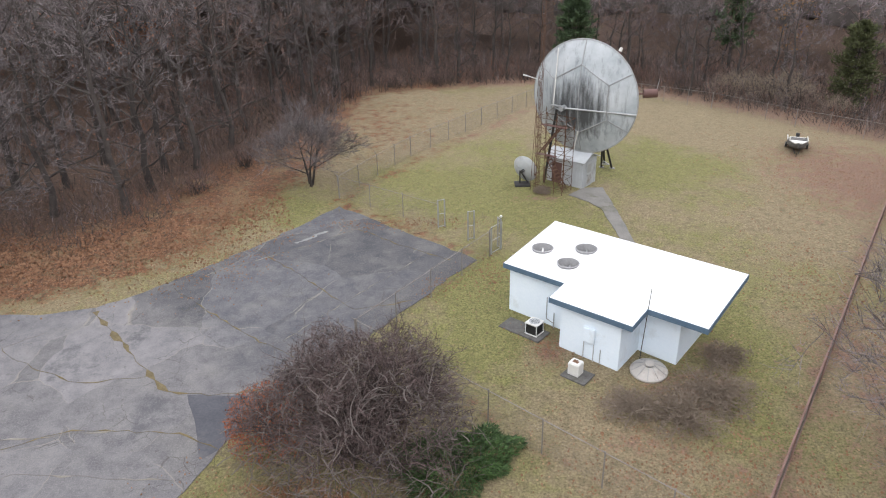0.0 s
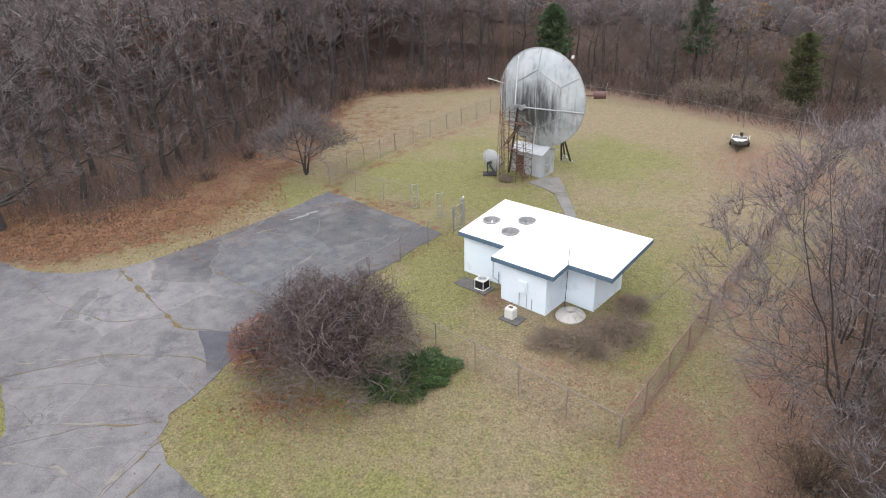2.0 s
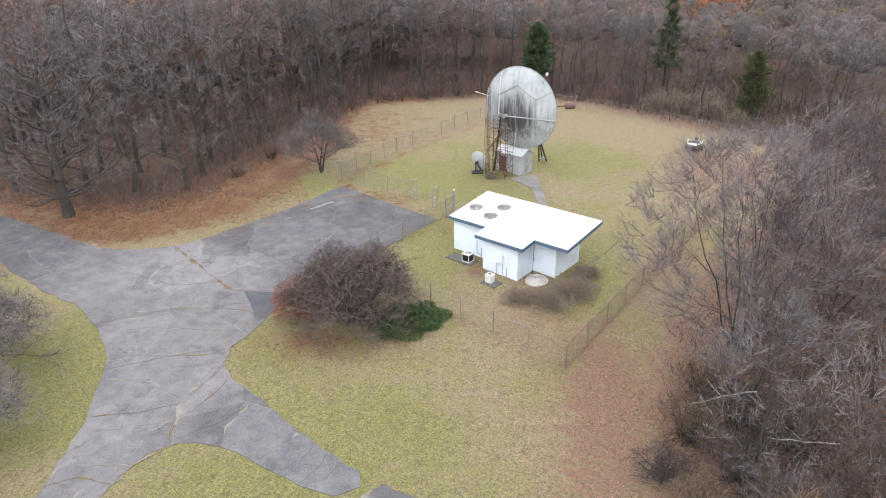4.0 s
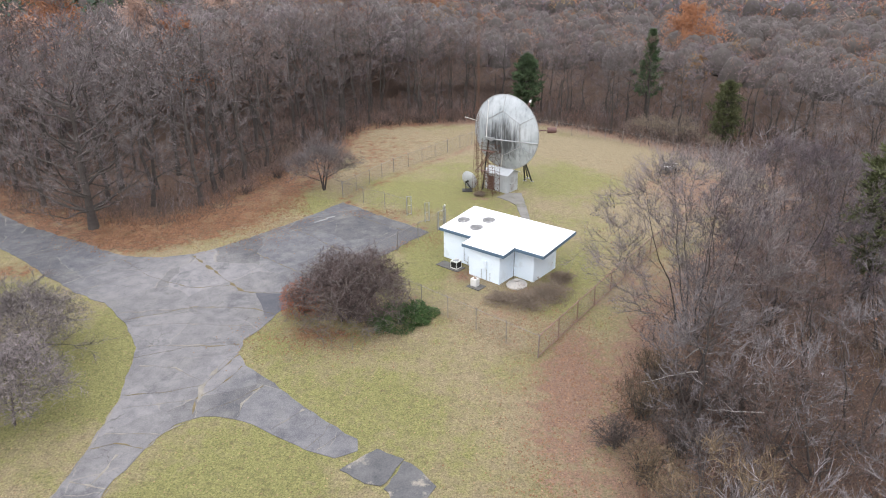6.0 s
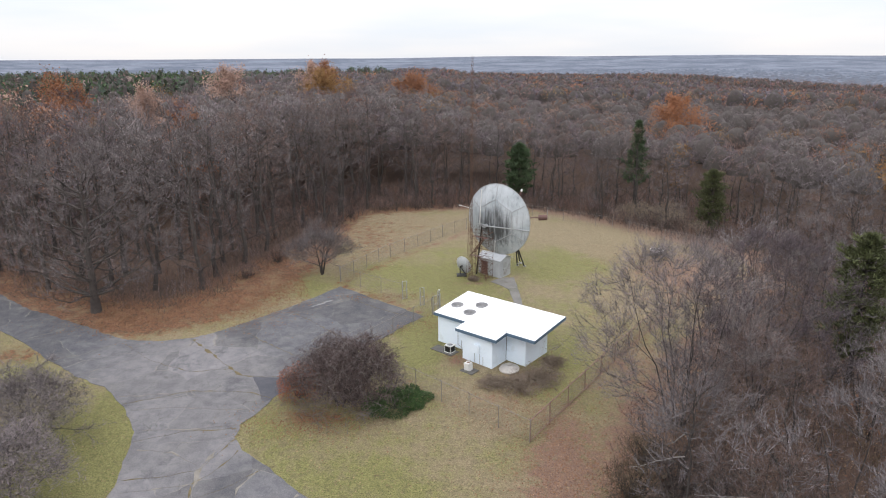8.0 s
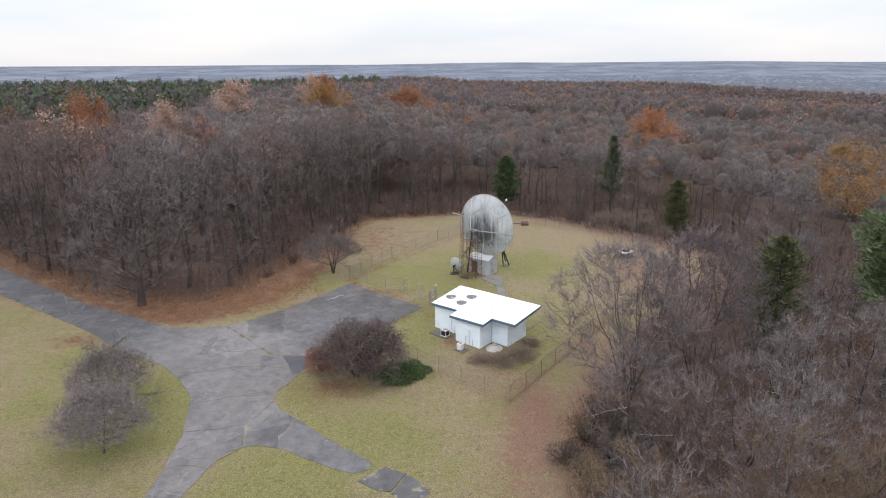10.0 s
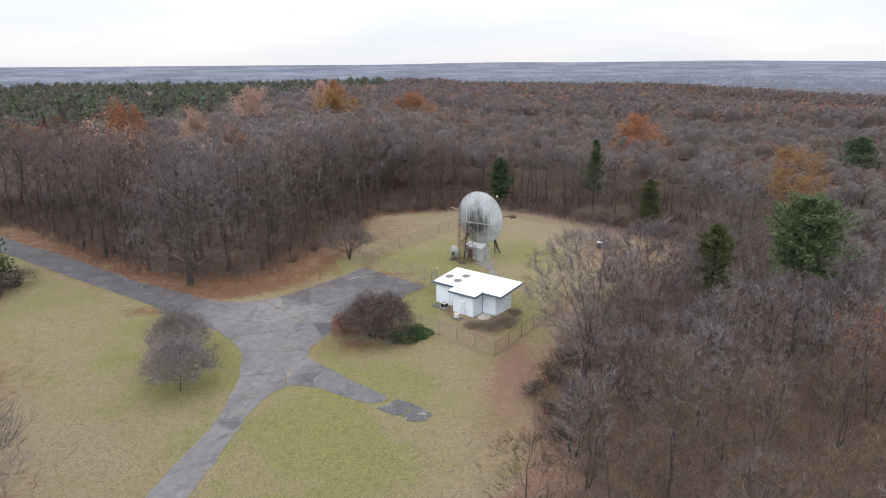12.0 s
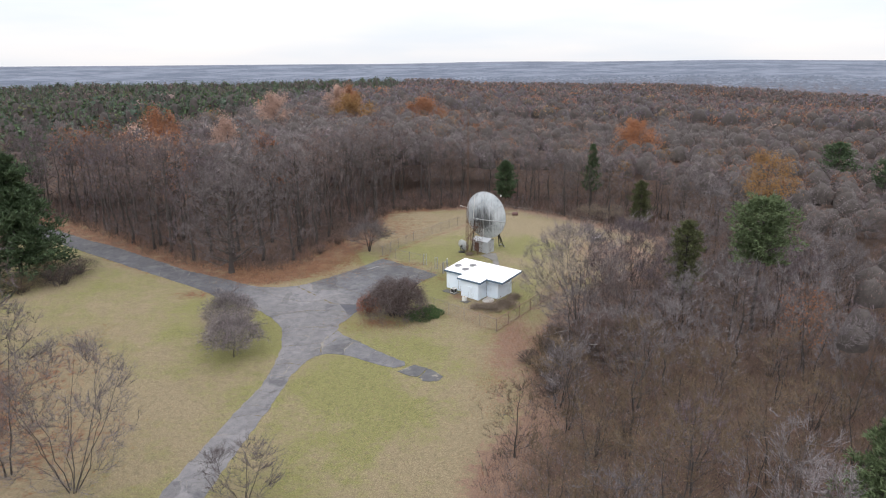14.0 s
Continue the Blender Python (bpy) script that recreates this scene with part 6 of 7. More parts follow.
lone_pine(44.0, 80.6, 6, "dark olive cedar at the fence", NEEDLE_OLIVE, H=9.4, R=3.1, whorls=16, boughs=7, tufts=22, size=0.5, skirt=0.04, dome=0.3)
lone_pine(37.6, -22.0, 7, "young green pine among bare brush", NEEDLE_LIGHT, H=12.0, R=4.6, whorls=15, boughs=8, tufts=46, size=0.42, skirt=0.15)
bare_crown(63.5, 62.5, 21, "oak that keeps its golden brown leaves", TWIG_BROWN, LEAF_GOLD, H=18.0, R=5.0, base=0.45, limbs=16, subs=120, twigs=3, fine=1, leaves=34, leaf_size=0.3)
bare_crown(46.0, 9.0, 42, "young oak that keeps some red-brown leaves", TWIG_BROWN, LEAF_RUST, H=10.5, R=3.4, base=0.3, limbs=14, subs=80, twigs=5, fine=1, leaves=9, leaf_size=0.2)
OAK = dict(clear=0.4, limbs=16, subs=6, twigs=4, fine=1, base_angle=6)
lone_tree(-59.0, 109.0, 22, "oak with faded pinkish leaves in its crown", TWIG_GREY, LEAF_PINK, H=21.5, R=5.5, leaves=80, leaf_size=0.3, **OAK)
lone_tree(-80.0, 117.0, 23, "tall oak with orange-brown leaves", TWIG_BROWN, LEAF_RUST, H=20.6, R=8.2, leaves=90, leaf_size=0.3, **OAK)
lone_tree(-39.0, 86.0, 24, "oak with a patch of orange-brown leaves", TWIG_GREY, LEAF_RUST, H=20.5, R=4.6, leaves=60, leaf_size=0.26, **OAK)
lone_tree(-36.0, 190.0, 25, "oak that keeps its golden brown leaves", TWIG_BROWN, LEAF_GOLD, H=20.0, R=9.5, leaves=70, leaf_size=0.45, **OAK)
lone_tree(-9.5, 205.0, 26, "tall oak with orange-brown leaves", TWIG_BROWN, LEAF_RUST, H=19.0, R=9.5, leaves=70, leaf_size=0.45, **OAK)
lone_tree(-62.0, 175.0, 27, "oak with faded pinkish leaves in its crown", TWIG_GREY, LEAF_PINK, H=22.0, R=8.0, leaves=70, leaf_size=0.42, **OAK)
lone_tree(-50.0, 230.0, 28, "oak with faded pinkish leaves in its crown", TWIG_GREY, LEAF_PINK, H=24.0, R=7.5, leaves=70, leaf_size=0.45, **OAK)
lone_tree(-44.0, 228.0, 29, "tall oak with orange-brown leaves", TWIG_BROWN, LEAF_RUST, H=22.5, R=7.0, leaves=70, leaf_size=0.45, **OAK)
lone_tree(60.0, 150.0, 30, "tall oak with orange-brown leaves", TWIG_BROWN, LEAF_RUST, H=16.0, R=7.5, leaves=70, leaf_size=0.4, **OAK)


# ---- the woods ----
def near_kinds():
    out = []
    for k in range(7):
        out.append(grow_crown(100 + k, H=20.0, R=(6.6, 6.2, 5.8, 5.4, 5.0, 5.6, 6.0)[k], base=(0.09, 0.12, 0.15, 0.28, 0.34, 0.24, 0.28)[k], limbs=14, subs=88, twigs=8, fine=3 if k < 3 else 2,
                              twig_w=0.038 if k < 3 else 0.044, twig_l=0.9, leaves=1, leaf_size=0.17, stout=1.3, upsweep=(0.45, 0.55, 0.65, 0.9, 0.9, 0.8, 0.7)[k]))
    for k in range(5):
        out.append(grow_crown(110 + k, H=(9.0, 10.5, 8.0, 7.0, 11.5)[k], R=(3.6, 3.9, 3.8, 3.4, 3.6)[k], base=(0.12, 0.2, 0.08, 0.06, 0.28)[k], limbs=13, subs=76, twigs=8, fine=3, twig_w=0.036, twig_l=0.8,
                              stems=(1, 2, 3, 4, 1)[k], leaves=1 if k == 2 else 0, leaf_size=0.13, stout=0.95, splay=0.5, arm=0.02))
    return out


def crown_dome(rng, R, H, rings=3, sides=7):
    """A lumpy dome that is open below; in bark it stands for the shade inside a crown."""
    v, f = [(0, 0, H * 0.86)], []
    for k in range(1, rings + 1):
        e = 0.5 + 1.3 * (k - 1) / max(1, rings - 1)
        for i in range(sides):
            a = 6.283 * (i + 0.5 * k) / sides
            w = rng.uniform(0.8, 1.08)
            v.append((R * w * math.sin(e) * math.cos(a), R * w * math.sin(e) * math.sin(a), H * (0.58 + 0.28 * math.cos(e) * w)))
    for i in range(sides):
        f.append((0, 1 + i, 1 + (i + 1) % sides))
        for k in range(rings - 1):
            a, b = 1 + k * sides + i, 1 + k * sides + (i + 1) % sides
            f += [(a, a + sides, b), (b, a + sides, b + sides)]
    return np.array(v, np.float32), np.array(f, np.int32)


def far_tufts(rng, count, R, H, width, long=1.2):
    """A domed crown as it shows from afar: short twigs lying every way on a few overlapping rounded lobes."""
    g = Growth()
    lobes = [(Vector((0, 0, H * 0.62)), 0.66)]
    for k in range(6):
        az = k * 1.05 + rng.uniform(-0.3, 0.3)
        far = rng.uniform(0.42, 0.62) * R
        lobes.append((Vector((far * math.cos(az), far * math.sin(az), H * rng.uniform(0.54, 0.7))), rng.uniform(0.38, 0.52)))
    for _ in range(count):
        c, k = rng.choice(lobes)
        az, up = rng.uniform(0, 6.283), rng.uniform(-0.5, 1.0)
        ring = math.sqrt(1 - up * up)
        n = Vector((ring * math.cos(az), ring * math.sin(az), up))
        p = c + Vector((n.x * R * k, n.y * R * k, n.z * H * 0.4 * k)) * rng.uniform(0.72, 1.0)
        d = (n * 0.35 + Vector((rng.gauss(0, 0.55), rng.gauss(0, 0.55), rng.gauss(0.2, 0.45)))).normalized()
        l = long * rng.uniform(0.6, 1.3)
        g.spike(p - d * l * 0.5, d, l, width * rng.uniform(0.7, 1.4), rng)
    return g


def sown(spacing, lo, hi, jitter, seed):
    rng = np.random.default_rng(seed)
    gx, gy = np.meshgrid(np.arange(lo[0], hi[0], spacing), np.arange(lo[1], hi[1], spacing))
    return gx.ravel() + rng.uniform(-jitter, jitter, gx.size), gy.ravel() + rng.uniform(-jitter, jitter, gx.size)


def low_woods(x, y):
    """Where the woods are young and low."""
    return (x > 6) & (y < 60 + 0.2 * x) & (x < 75)


def strewn(kinds, x, y, scale, which, tint, seed):
    """One array of vertices, triangles and material numbers for many plants. kinds: lists of (verts, tris, number or None for the tint)."""
    rng = np.random.default_rng(seed)
    turn = rng.uniform(0, 6.283, len(x))
    z = land(x, y)
    V, F, M, base = [], [], [], 0
    for n in range(len(x)):
        c, s = math.cos(turn[n]), math.sin(turn[n])
        rot = np.array([[c, s, 0], [-s, c, 0], [0, 0, 1]], np.float32) * scale[n]
        for v, f, number in kinds[which[n]]:
            V.append(v @ rot + np.array([x[n], y[n], z[n]], np.float32))
            F.append(f + base)
            M.append(np.full(len(f), tint[n] if number is None else number, np.int32))
            base += len(v)
    return np.concatenate(V), np.concatenate(F), np.concatenate(M)


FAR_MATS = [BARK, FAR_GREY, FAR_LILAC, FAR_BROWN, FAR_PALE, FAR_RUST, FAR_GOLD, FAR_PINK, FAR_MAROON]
WOOD_MATS = [BARK, TWIG_GREY, TWIG_PURPLE, TWIG_BROWN, TWIG_PALE, LEAF_RUST, LEAF_GOLD, LEAF_PINK]


def stature(x, y):
    """How tall the woods stand: high oaks in the west, lower growth towards the north and east."""
    return 1.0 - 0.27 * smooth(-16, 14, x) - 0.06 * smooth(20, 60, x)


def pine_zone(x, y):
    """The pine woods in the west, whose edge runs away from the clearing."""
    az, far = np.degrees(np.arctan2(x - 5, y + 68)), np.hypot(x - 5, y + 68)
    return far > np.interp(az, (-33, -20.6, -14, -6, -2), (198, 245, 380, 640, 1500)) * (1 + 0.05 * np.sin(x / 19) + 0.04 * np.sin(y / 23))


def in_sight(x, y, margin=14):
    return (np.abs(x - 4) < 0.7 * (y + 72) + margin) & (y > -38)


def build_woods():
    rng = np.random.default_rng(7)
    x, y = sown(5.6, (-190, -40), (230, 262), 2.1, 1)
    d, r = beyond_clearing(x, y), np.hypot(x, y - 40)
    low0 = low_woods(x, y)
    keep = (d > 1.0) & ~pine_zone(x, y) & in_sight(x, y) & (r < 235) & (np.hypot(x - 21.4, y - 21.6) > 4.5) & (np.hypot(x - 28.2, y - 23.8) > 4) & (np.hypot(x - 25, y - 14) > 4) & (np.hypot(x - 24, y - 6.5) > 3) & (np.hypot(x - 44.6, y - 20.2) > 1.5) & (np.hypot(x - 37.6, y - 27) > 3.5) & (np.hypot(x + 35, y - 43.5) > 3.5)
    keep &= ~((np.abs(x - 15.3) < 3.6) & (np.abs(y - 96) < 6)) & ~((np.abs(x - 36) < 3) & (np.abs(y - 95) < 5)) & ~((np.abs(x - 42.5) < 4.5) & (np.abs(y - 77.5) < 6)) & (np.hypot(x - 37.6, y + 22) > 4.5) & (np.hypot(x - 61.5, y - 60.5) > 4)
    keep &= (d < 30) | (rng.random(len(x)) < 0.85)
    x, y, d = x[keep], y[keep], d[keep]
    low = low_woods(x, y)
    rank = np.where(low & (y < 48), 0.4 * d, d)
    order = np.argsort(rank)
    x, y, d, low = x[order], y[order], d[order], low[order]
    kinds = near_kinds()
    single = 205
    protos = {}
    twigs_of = ((TWIG_GREY, "grey"), (TWIG_PURPLE, "purplish"), (TWIG_BROWN, "brownish"), (TWIG_OCHRE, "ochre"), (TWIG_SILVER, "silvery grey"))
    for n in range(single):
        k = int(rng.integers(7, 12)) if low[n] else int(rng.integers(0, 3)) if d[n] < 6 and y[n] < 70 else int(rng.integers(2, 7))
        tone = (3 if low[n] and y[n] < 3 and rng.random() < 0.65 else 4 if low[n] and rng.random() < 0.5 else 1 if x[n] < -38 and rng.random() < 0.6 else int(rng.choice(3, p=(0.48, 0.14, 0.38))))
        s = float(rng.uniform(0.78, 1.22) if low[n] else rng.uniform(0.84, 1.1) * stature(x[n], y[n]))
        m = tree_at(x[n], y[n], float(rng.uniform(0, 360)), s)
        if (k, tone) not in protos:
            label = f"bare young tree with {twigs_of[tone][1]} twigs in low woods" if k >= 7 else f"tall bare forest tree with {twigs_of[tone][1]} twigs"
            protos[k, tone] = planted("bare_tree", label, "tree", list(zip(W_NAMES, kinds[k])), m, "trees at the woods' edge", (BARK, twigs_of[tone][0], LEAF_DULL, LIMB_GREY))
        else:
            copy_thing(protos[k, tone], m).scale = (s, s, s)
    # the trees behind them, in full to some depth and then by their crowns
    mids = []
    for k in range(4):
        w, c, h, a = grow_crown(200 + k, H=20.0, R=5.6, base=0.3, limbs=8, subs=44, twigs=6, fine=1, twig_w=0.095, twig_l=1.25, sides=4, stout=1.2)
        mids.append([(*w, 0), (*c, None)])
    for k in range(2):
        w, c, h, a = grow_crown(210 + k, H=20.0, R=5.4, base=0.35, limbs=7, subs=40, twigs=3, fine=0, twig_w=0.09, sides=4, leaves=9, leaf_size=0.42)
        mids.append([(*w, 0), (*c, 3), (*h, None)])
    prng = random.Random(12)
    for k in range(6):
        # the dark dome inside is added as shade between the twigs
        mids.append([(*far_tufts(prng, 300, 5.6, 20.0, 0.13, 1.1).arrays(), None), (*crown_dome(prng, 4.0, 18.0), 0)])
    bx, by, bl, bd = x[single:], y[single:], low[single:], d[single:]
    deep = bd > 24
    leafy = rng.random(len(bx)) < np.where(np.sin(bx / 23 + 2) * np.sin(by / 31 + 1) > 0.35, 0.26, np.where(bx > 0, 0.13, 0.06)) * (by > 75)
    which = np.where(deep, rng.integers(6, 12, len(bx)), np.where(leafy, rng.integers(4, 6, len(bx)), rng.integers(0, 4, len(bx))))
    tint = np.where(leafy, rng.choice([5, 5, 5, 6, 7], len(bx)), rng.choice([1, 2, 3], len(bx), p=[.44, .33, .23]))
    scale = np.where(bl, rng.uniform(0.45, 0.62, len(bx)), rng.uniform(0.78, 1.1, len(bx)) * stature(bx, by))
    V, F, M = strewn(mids, bx, by, scale, which, tint, 3)
    tagged(new("woods", mesh_np("woods", V, F, WOOD_MATS, M)), "bare late-autumn woods with a few rust-coloured oaks", "woods", kind="stuff")


def build_far_woods():
    rng, prng = np.random.default_rng(9), random.Random(9)
    x, y = sown(8.0, (-760, 60), (900, 1080), 4.6, 2)
    r = np.hypot(x, y - 40)
    pine = pine_zone(x, y)
    keep = ((r > 215) | pine) & (r < 1000) & (np.abs(x - 4) < 0.69 * (y + 72) + 20) & (rng.random(len(x)) < np.where(r > 550, 0.55, 0.95))
    x, y, r, pine = x[keep], y[keep], r[keep], pine[keep]
    crowns = []
    for k in range(6):
        tufts = far_tufts(prng, 120, 5.8, 19.5, 0.3, 1.4) if k < 3 else far_tufts(prng, 42, 6.2, 19.5, 0.8, 2.2)
        # bark-dark filling in place of the crown's inner shade
        crowns.append([(*tufts.arrays(), None), (*crown_dome(prng, 4.0, 18.0, 3, 6 if k < 3 else 5), 0)])
    clump = np.sin(x / 37 + 1.3) * np.sin(y / 52 + 0.4) + 0.5 * np.sin(x / 13 + y / 17)
    leafy = (rng.random(len(x)) < np.where(clump > 0.4, 0.36, 0.07)) & ~pine
    tint = np.where(leafy, rng.choice([5, 5, 8, 5, 6, 7], len(x)), np.where(x + 0.1 * y > rng.normal(0, 60, len(x)), rng.choice([1, 2, 3, 8], len(x), p=[.16, .3, .26, .28]), rng.choice([1, 2, 3, 8], len(x), p=[.36, .4, .16, .08])))
    which = np.where(r < 430, 0, 3) + rng.integers(0, 3, len(x))
    scale = rng.uniform(0.68, 1.2, len(x)) * (0.5 + 0.5 * stature(x, y)) * (1 + 0.1 * np.sin(x / 60) * np.sin(y / 75))
    k = ~pine
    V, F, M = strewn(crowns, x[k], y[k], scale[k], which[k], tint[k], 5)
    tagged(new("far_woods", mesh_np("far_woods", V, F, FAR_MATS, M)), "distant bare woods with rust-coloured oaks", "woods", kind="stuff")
    pines = []
    for k in range(4):
        # the pines get a dark filling too, for the shade among their needles
        pines.append([(*far_tufts(prng, 36, 4.2, 19.0, 0.85, 1.7).arrays(), None), (*crown_dome(prng, 2.7, 17.0, 2, 5), 4)])
    q = pine
    tone = rng.choice(4, len(x), p=[0.42, 0.1, 0.38, 0.1])
    V, F, M = strewn(pines, x[q], y[q], scale[q] * rng.uniform(0.8, 1.12, q.sum()), rng.integers(0, 4, q.sum()), tone[q], 6)
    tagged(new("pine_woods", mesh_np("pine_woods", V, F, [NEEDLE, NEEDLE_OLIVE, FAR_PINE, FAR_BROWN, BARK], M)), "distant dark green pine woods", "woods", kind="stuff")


def build_distance():
    """Wooded country towards the horizon, its haze painted on as bluer tints by distance."""
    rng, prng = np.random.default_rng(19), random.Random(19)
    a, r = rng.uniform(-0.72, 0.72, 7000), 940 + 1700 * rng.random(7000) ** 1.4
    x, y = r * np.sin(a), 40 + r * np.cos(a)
    lumps = [[(*crown_dome(prng, 8.0, 9.0, 2, 5), None)] for _ in range(5)]
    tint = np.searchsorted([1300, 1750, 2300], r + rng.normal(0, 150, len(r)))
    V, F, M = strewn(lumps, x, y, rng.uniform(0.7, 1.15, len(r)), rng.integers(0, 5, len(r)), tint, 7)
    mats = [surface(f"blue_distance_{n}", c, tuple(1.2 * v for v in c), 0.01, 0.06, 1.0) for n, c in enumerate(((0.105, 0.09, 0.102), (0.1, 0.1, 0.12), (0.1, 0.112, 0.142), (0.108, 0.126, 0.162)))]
    tagged(new("distant_woods", mesh_np("distant_woods", V, F, mats, M)), "wooded plain towards the horizon with blue haze in its colour", "woods", kind="stuff")


def build_brush():
    """Undergrowth along the edge of the woods and all through the low woods."""
    rng = np.random.default_rng(11)
    x, y = sown(0.8, (-112, -38), (75, 110), 0.42, 12)
    d = beyond_clearing(x, y)
    low = low_woods(x, y)
    keep = (d > -0.6) & in_sight(x, y, 4) & (d < np.where(low, 42, np.where(y > 60, 22, 10))) & (rng.random(len(x)) < np.where(low, 0.6, 0.8))
    x, y = x[keep], y[keep]
    prng, kinds = random.Random(5), []
    for k in range(6):
        g = Growth()
        for _ in range(10):
            a = prng.uniform(0, 6.283)
            lean = prng.uniform(0.1, 1.3)
            d = Vector((math.cos(a) * lean, math.sin(a) * lean, 1)).normalized()
            p = Vector((prng.gauss(0, 0.4), prng.gauss(0, 0.4), prng.uniform(-0.05, 1.3) ** 1.0 if prng.random() < 0.6 else -0.05))
            g.spike(p, d, prng.uniform(0.5, 1.5), 0.05, prng)
        for _ in range(3):
            g.leaf(Vector((prng.gauss(0, 0.5), prng.gauss(0, 0.5), prng.uniform(0.2, 1.6))), 0.13, prng)
        kinds.append([(*g.arrays(), None)])
    for k in range(4):
        g = Growth()
        for _ in range(9):
            a, lean, p = prng.uniform(0, 6.283), prng.uniform(0.05, 0.5), Vector((prng.gauss(0, 0.5), prng.gauss(0, 0.5), -0.05))
            d = Vector((math.cos(a) * lean, math.sin(a) * lean, 1)).normalized()
            long = prng.uniform(1.2, 2.6)
            g.spike(p, d, long, 0.03, prng)
            for _ in range(3):
                e = (d + Vector((prng.gauss(0, 0.5), prng.gauss(0, 0.5), prng.gauss(0, 0.3)))).normalized()
                g.spike(p + d * long * prng.uniform(0.3, 0.85), e, prng.uniform(0.3, 0.9), 0.034, prng)
        kinds.append([(*g.arrays(), None)])
    tint = rng.choice(4, len(x), p=[0.3, 0.34, 0.1, 0.26])
    tall = low_woods(x, y) & (beyond_clearing(x, y) > 1) & (rng.random(len(x)) < 0.42)
    tint = np.where(tall, rng.choice([1, 4, 5], len(x), p=[0.25, 0.25, 0.5]), tint)
    edge = ~low_woods(x, y) & (beyond_clearing(x, y) > 0.8) & (rng.random(len(x)) < 0.22)
    tall = tall | edge
    tint = np.where(edge, rng.choice([1, 3, 5], len(x), p=[0.3, 0.45, 0.25]), tint)
    V, F, M = strewn(kinds, x, y, rng.uniform(0.6, 1.25, len(x)) * (1 + 0.35 * smooth(60, 85, y)), np.where(tall, rng.integers(6, 10, len(x)), rng.integers(0, 6, len(x))), tint, 8)
    tagged(new("undergrowth", mesh_np("undergrowth", V, F, [BARK, TWIG_DARK, LEAF_DULL, TWIG_BROWN, TWIG_OCHRE, TWIG_GREY], M)), "thin leafless undergrowth at the edge of the woods", "brush", kind="stuff")


build_woods()
build_far_woods()
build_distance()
build_brush()


# ---- shrubs round the building ----
def build_shrub():
    m = pose(-4.6, 25.0, land_at(-4.6, 25.0), 0, 0, 30)
    g = grow_bush(31, 5.0, 5.2, 70, 14, 12, 0.02, shell=11000)
    rng, canes = random.Random(6), Growth()
    for _ in range(1150):
        az, up = rng.uniform(0, 6.283), rng.uniform(0.05, 1.0)
        side, k = math.sqrt(1 - up * up), rng.uniform(0.72, 1.0) * (1 + 0.08 * math.sin(5 * az))
        p = Vector((5.2 * k * side * math.cos(az), 5.2 * k * side * math.sin(az), 5.3 * k * up))
        d = Vector((rng.gauss(0, 0.8) + side * math.cos(az) * 0.3, rng.gauss(0, 0.8) + side * math.sin(az) * 0.3, rng.gauss(0.5, 0.6)))
        pts = bent(rng, p, d, rng.uniform(0.7, 2.0), 5, 0.3, -0.12)
        r = rng.uniform(0.013, 0.03)
        canes.tube([q - (pts[2] - p) for q in pts], [r, r, r * 0.8, r * 0.65, r * 0.45, 0.005], 3)
    planted("large_shrub", "huge tangled leafless shrub with pale canes on the lawn", "shrub", list(zip(("wood", "twig_mass", "cane_tangle"), (*g, canes.arrays()))), m, "", (BARK, TWIG_SHRUB, CANE))
    rng, leaves = random.Random(4), Growth()
    g2 = grow_bush(32, 2.1, 3.0, 18, 8, 8, 0.02, shell=900)
    for _ in range(4200):
        a, r = rng.uniform(0, 6.283), 1.9 * math.sqrt(rng.random())
        leaves.leaf(Vector((r * math.cos(a), r * math.sin(a), rng.uniform(0.3, 3.3) * (1 - 0.4 * r / 1.8))), rng.uniform(0.06, 0.12), rng)
    x, y = -8.7, 25.5
    planted("red_shrub", "small shrub with red autumn leaves", "shrub", list(zip(("wood", "twig_mass", "foliage"), (*g2, leaves.arrays()))), pose(x, y, land_at(x, y)), "", (BARK, TWIG_BROWN, LEAF_RED))
    yew = Growth()
    rng = random.Random(8)
    for _ in range(9000):
        a, e = rng.uniform(0, 6.283), math.asin(rng.random())
        k = 1 - 0.35 * rng.random() ** 2
        lump = 1 + 0.16 * math.sin(3 * a + 1) + 0.12 * math.sin(7 * a + 5 * e)
        p = Vector((2.6 * k * lump * math.cos(a) * math.cos(e), 1.6 * k * lump * math.sin(a) * math.cos(e), 1.45 * k * lump * math.sin(e)))
        d = (p.normalized() + Vector((rng.gauss(0, 0.5), rng.gauss(0, 0.5), rng.gauss(-0.05, 0.4)))).normalized()
        yew.spike(p, d, rng.uniform(0.13, 0.28), 0.06, rng)
    x, y = -0.6, 23.9
    g3 = grow_bush(33, 1.5, 1.2, 16, 5, 0, 0.02)
    planted("yew_bush", "spreading dark green yew bush beside the bare shrub", "shrub", list(zip(("wood", "foliage"), (g3[0], yew.arrays()))), pose(x, y, land_at(x, y), 0, 0, 20), "", (BARK, YEW))
    for k, (x, y, R, H) in enumerate(((9.6, 26.8, 2.2, 0.9), (11.6, 28.2, 2.2, 1.05), (7.4, 27.5, 1.5, 0.6), (12.9, 30.9, 1.3, 0.8), (6.2, 53.2, 0.8, 0.5))):
        g = grow_bush(40 + k, R, H, 34, 9, 9, 0.02, arch=-0.12, shell=1700)
        planted("dead_bush", "low tangle of dead brown brush by the wall", "shrub", list(zip(("wood", "twig_mass"), g)), pose(x, y, land_at(x, y), 0, 0, k * 50), "brush by the wall", (DEAD_BRUSH, DEAD_BRUSH))


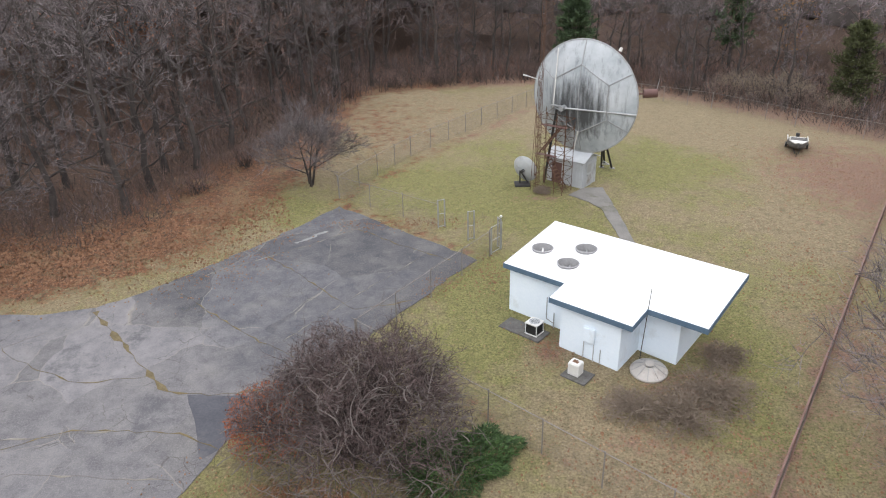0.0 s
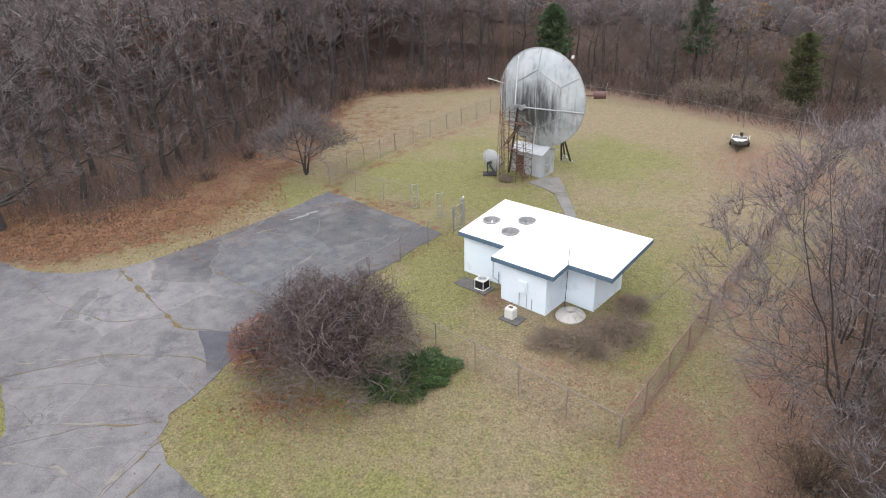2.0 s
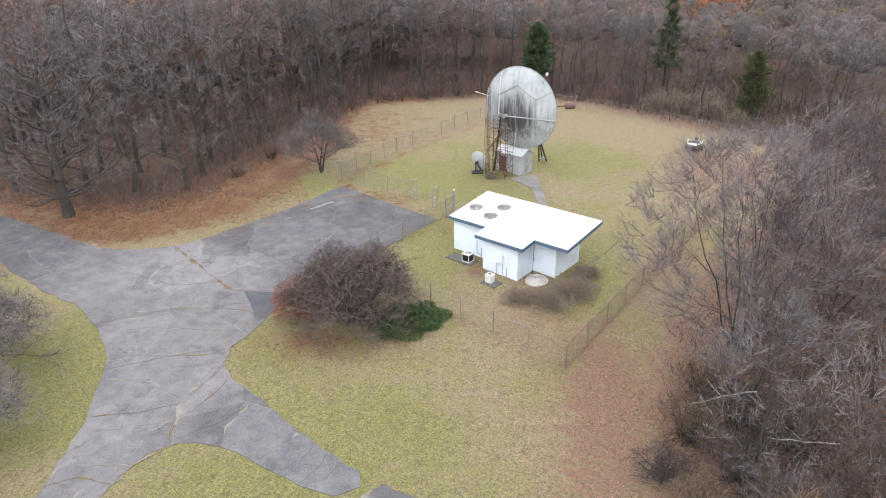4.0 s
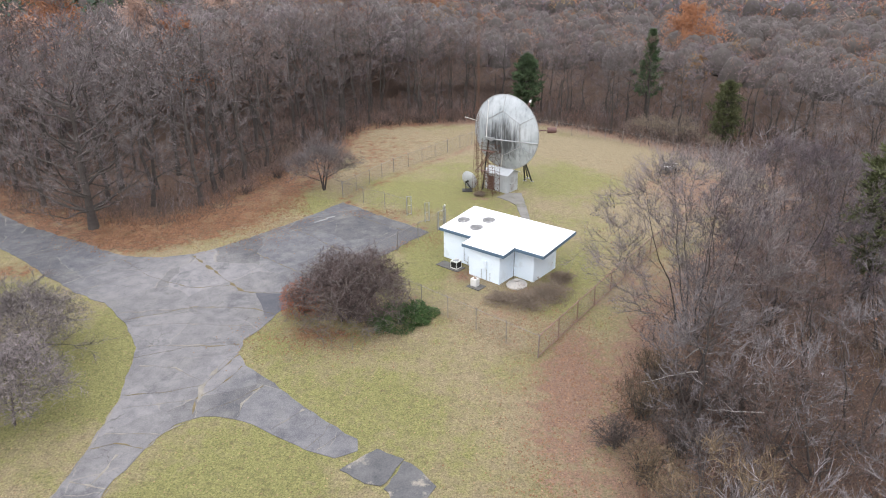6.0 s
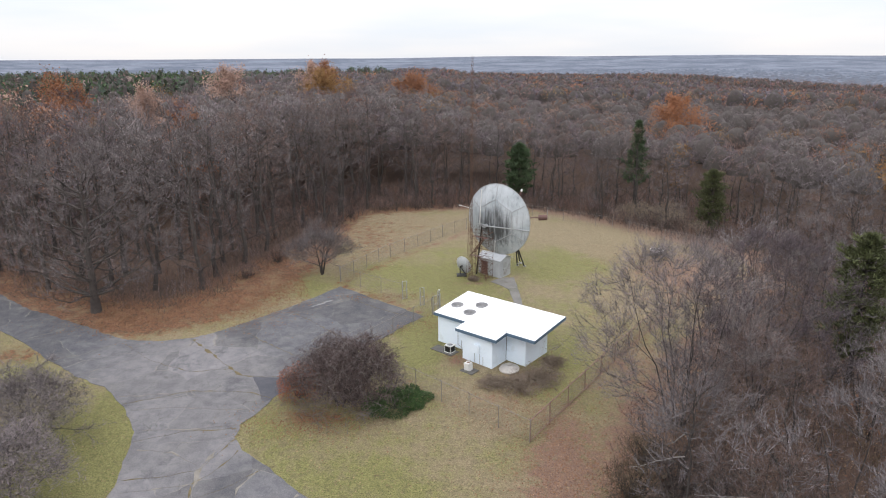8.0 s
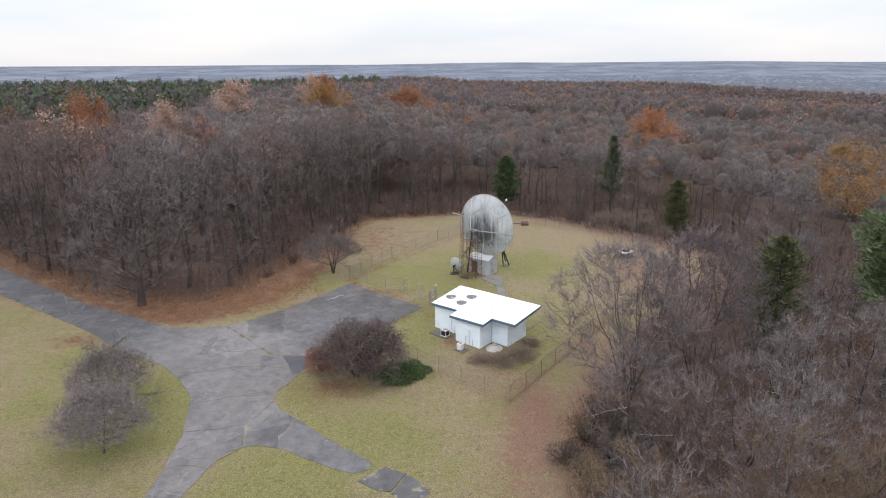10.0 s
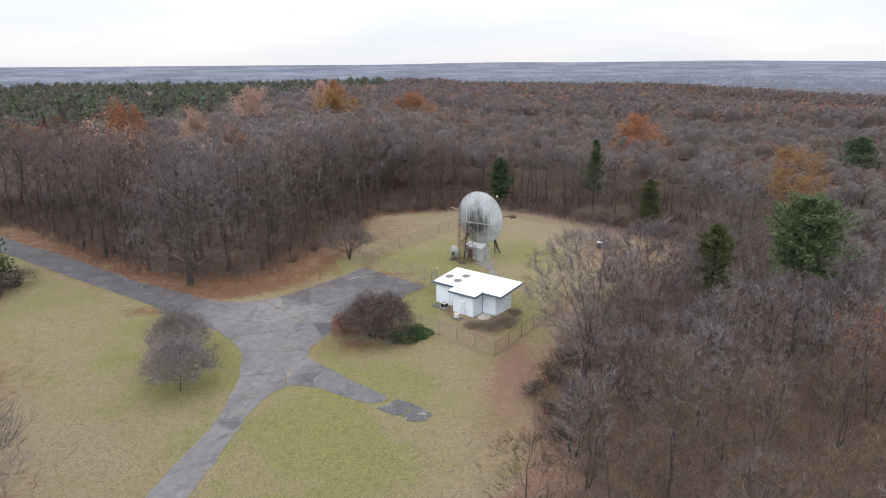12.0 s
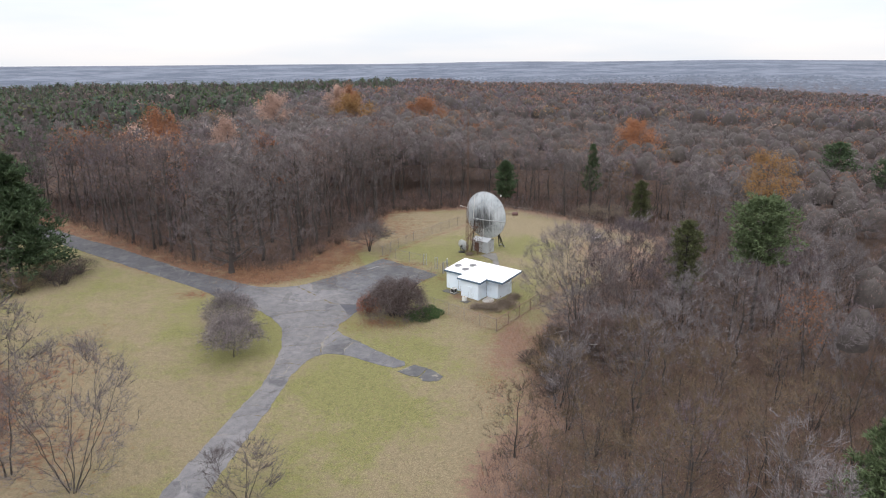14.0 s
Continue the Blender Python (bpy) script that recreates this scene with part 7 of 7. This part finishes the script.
def build_thicket():
    for k, (x, y, R, H) in enumerate(((15.6, 12.6, 2.6, 2.8), (18.4, 13.4, 2.8, 3.2), (17.0, 9.2, 2.8, 3.0), (14.6, 7.0, 2.2, 2.4), (15.2, 2.6, 2.4, 2.6), (21.4, 12.4, 2.6, 3.2), (17.4, 16.6, 2.0, 2.2), (13.4, 10.0, 1.8, 1.7), (-61.5, 37.0, 4.2, 3.0), (-66.0, 33.0, 4.4, 2.8), (-61.5, 42.5, 4.0, 2.8), (-70.0, 29.0, 4.4, 2.8), (-64.5, 39.0, 4.0, 3.4))):
        g = grow_bush(70 + k, R, H, 26, 8, 6, 0.024, arch=-0.1, shell=1500)
        planted("bramble_bush", "tangled leafless bramble thicket at the woods' edge", "shrub", list(zip(("wood", "twig_mass"), g)), pose(x, y, land_at(x, y), 0, 0, k * 70), "bramble thickets", (BARK, TWIG_DARK if k % 3 else TWIG_OCHRE))
    soft = [grow_bush(90 + k, 2.6, 2.6, 15, 6, 5, 0.034, arch=-0.06, shell=1000) for k in range(2)]
    protos = {}
    for k, (x, y, size) in enumerate(((32.5, 86.0, 1.15), (36.0, 83.5, 1.3), (38.6, 81.0, 1.2), (35.0, 88.5, 1.2), (39.4, 86.2, 1.3), (41.0, 76.6, 0.9), (28.0, 89.6, 1.0), (22.5, 93.0, 0.9), (17.8, 94.5, 0.8), (8.6, 95.4, 0.9), (2.2, 94.6, 0.85),
                                      (-3.6, 93.6, 0.95), (-9.4, 92.0, 0.9), (-13.8, 86.6, 0.8), (-15.2, 79.0, 0.8), (-16.4, 73.2, 0.85), (-17.8, 66.0, 0.75), (-19.6, 60.0, 0.8), (-21.8, 54.0, 0.75), (47.0, 72.6, 1.1), (49.5, 67.0, 1.2), (46.5, 61.0, 1.0))):
        pale, m = k < 6, tree_at(x, y, k * 67.0, size)
        which = (k % 2, pale)
        if which in protos:
            copy_thing(protos[which], m).scale = (size, size, size)
            continue
        label = "rounded pale tan leafless bush behind the fence" if pale else "low brownish leafless bush at the woods' edge"
        protos[which] = planted("bare_bush", label, "shrub", list(zip(("wood", "twig_mass"), soft[k % 2])), m, "bushes at the woods' edge", (BARK, DEAD_BRUSH if pale else TWIG_BROWN))
    rng = random.Random(77)
    for k, (x, y, z, turn, long) in enumerate(((15.4, 13.0, 2.3, 8, 3.6), (18.6, 10.4, 2.3, -18, 3.2), (17.6, 14.2, 2.8, 25, 2.8))):
        g = Growth()
        pts = bent(rng, Vector((0, 0, 0)), Vector((1, 0, 0.1)), long, 6, 0.16, 0.0)
        g.tube(pts, [0.012, 0.02, 0.026, 0.03, 0.034, 0.038, 0.04], 6)
        fork = bent(rng, pts[3], Vector((-0.7, 0.6, 0.3)), long * 0.35, 3, 0.2, 0.0)
        g.tube(fork, [0.024, 0.018, 0.012, 0.006], 5)
        v, f = g.arrays()
        ob = tagged(new("dead_branch", mesh_np("dead_branch", v, f, [LIMB_PALE])), "pale dead branch caught in the brambles", "branch", "dead branches")
        ob.matrix_basis = pose(x, y, land_at(x, y) + z, 0, 0, turn)


def build_fallen_leaves():
    rng, g = random.Random(21), Growth()
    spots = [(-7, 21.5, 4.0, 2.0, 1500), (12, 18, 3.5, 7, 2600), (22, 35, 3.5, 8, 1800), (9.5, 5, 3.0, 9, 1600), (-18, 43, 4, 4, 1600), (-30, 40, 6, 2.2, 1400),
             (1.5, 40, 1.2, 2, 250), (-4.5, 47.6, 4.5, 0.8, 500), (31, 58, 7, 9, 2200), (-1.5, 38.6, 1.0, 1.2, 160), (4.5, 32.6, 1.6, 1.4, 250), (8, 24, 4, 3, 700)]
    for cx, cy, rx, ry, n in spots:
        for _ in range(n):
            x, y = rng.gauss(cx, rx * 0.7), rng.gauss(cy, ry * 0.7)
            g.leaf(Vector((x, y, land_at(x, y) + 0.05)), rng.uniform(0.07, 0.15), rng)
    for _ in range(7000):
        f, off = rng.random(), rng.gauss(0, 2.6)
        x, y = -34 + 20 * f - off * 0.35, 41.5 + 10 * f * f + off * 0.9
        g.leaf(Vector((x, y, land_at(x, y) + 0.05)), rng.uniform(0.09, 0.2), rng)
    tagged(new("fallen_leaves", mesh_np("fallen_leaves", *g.arrays(), [FALLEN])), "scattered brown fallen leaves on the grass", "leaves", kind="stuff")


build_shrub()
build_thicket()
build_fallen_leaves()
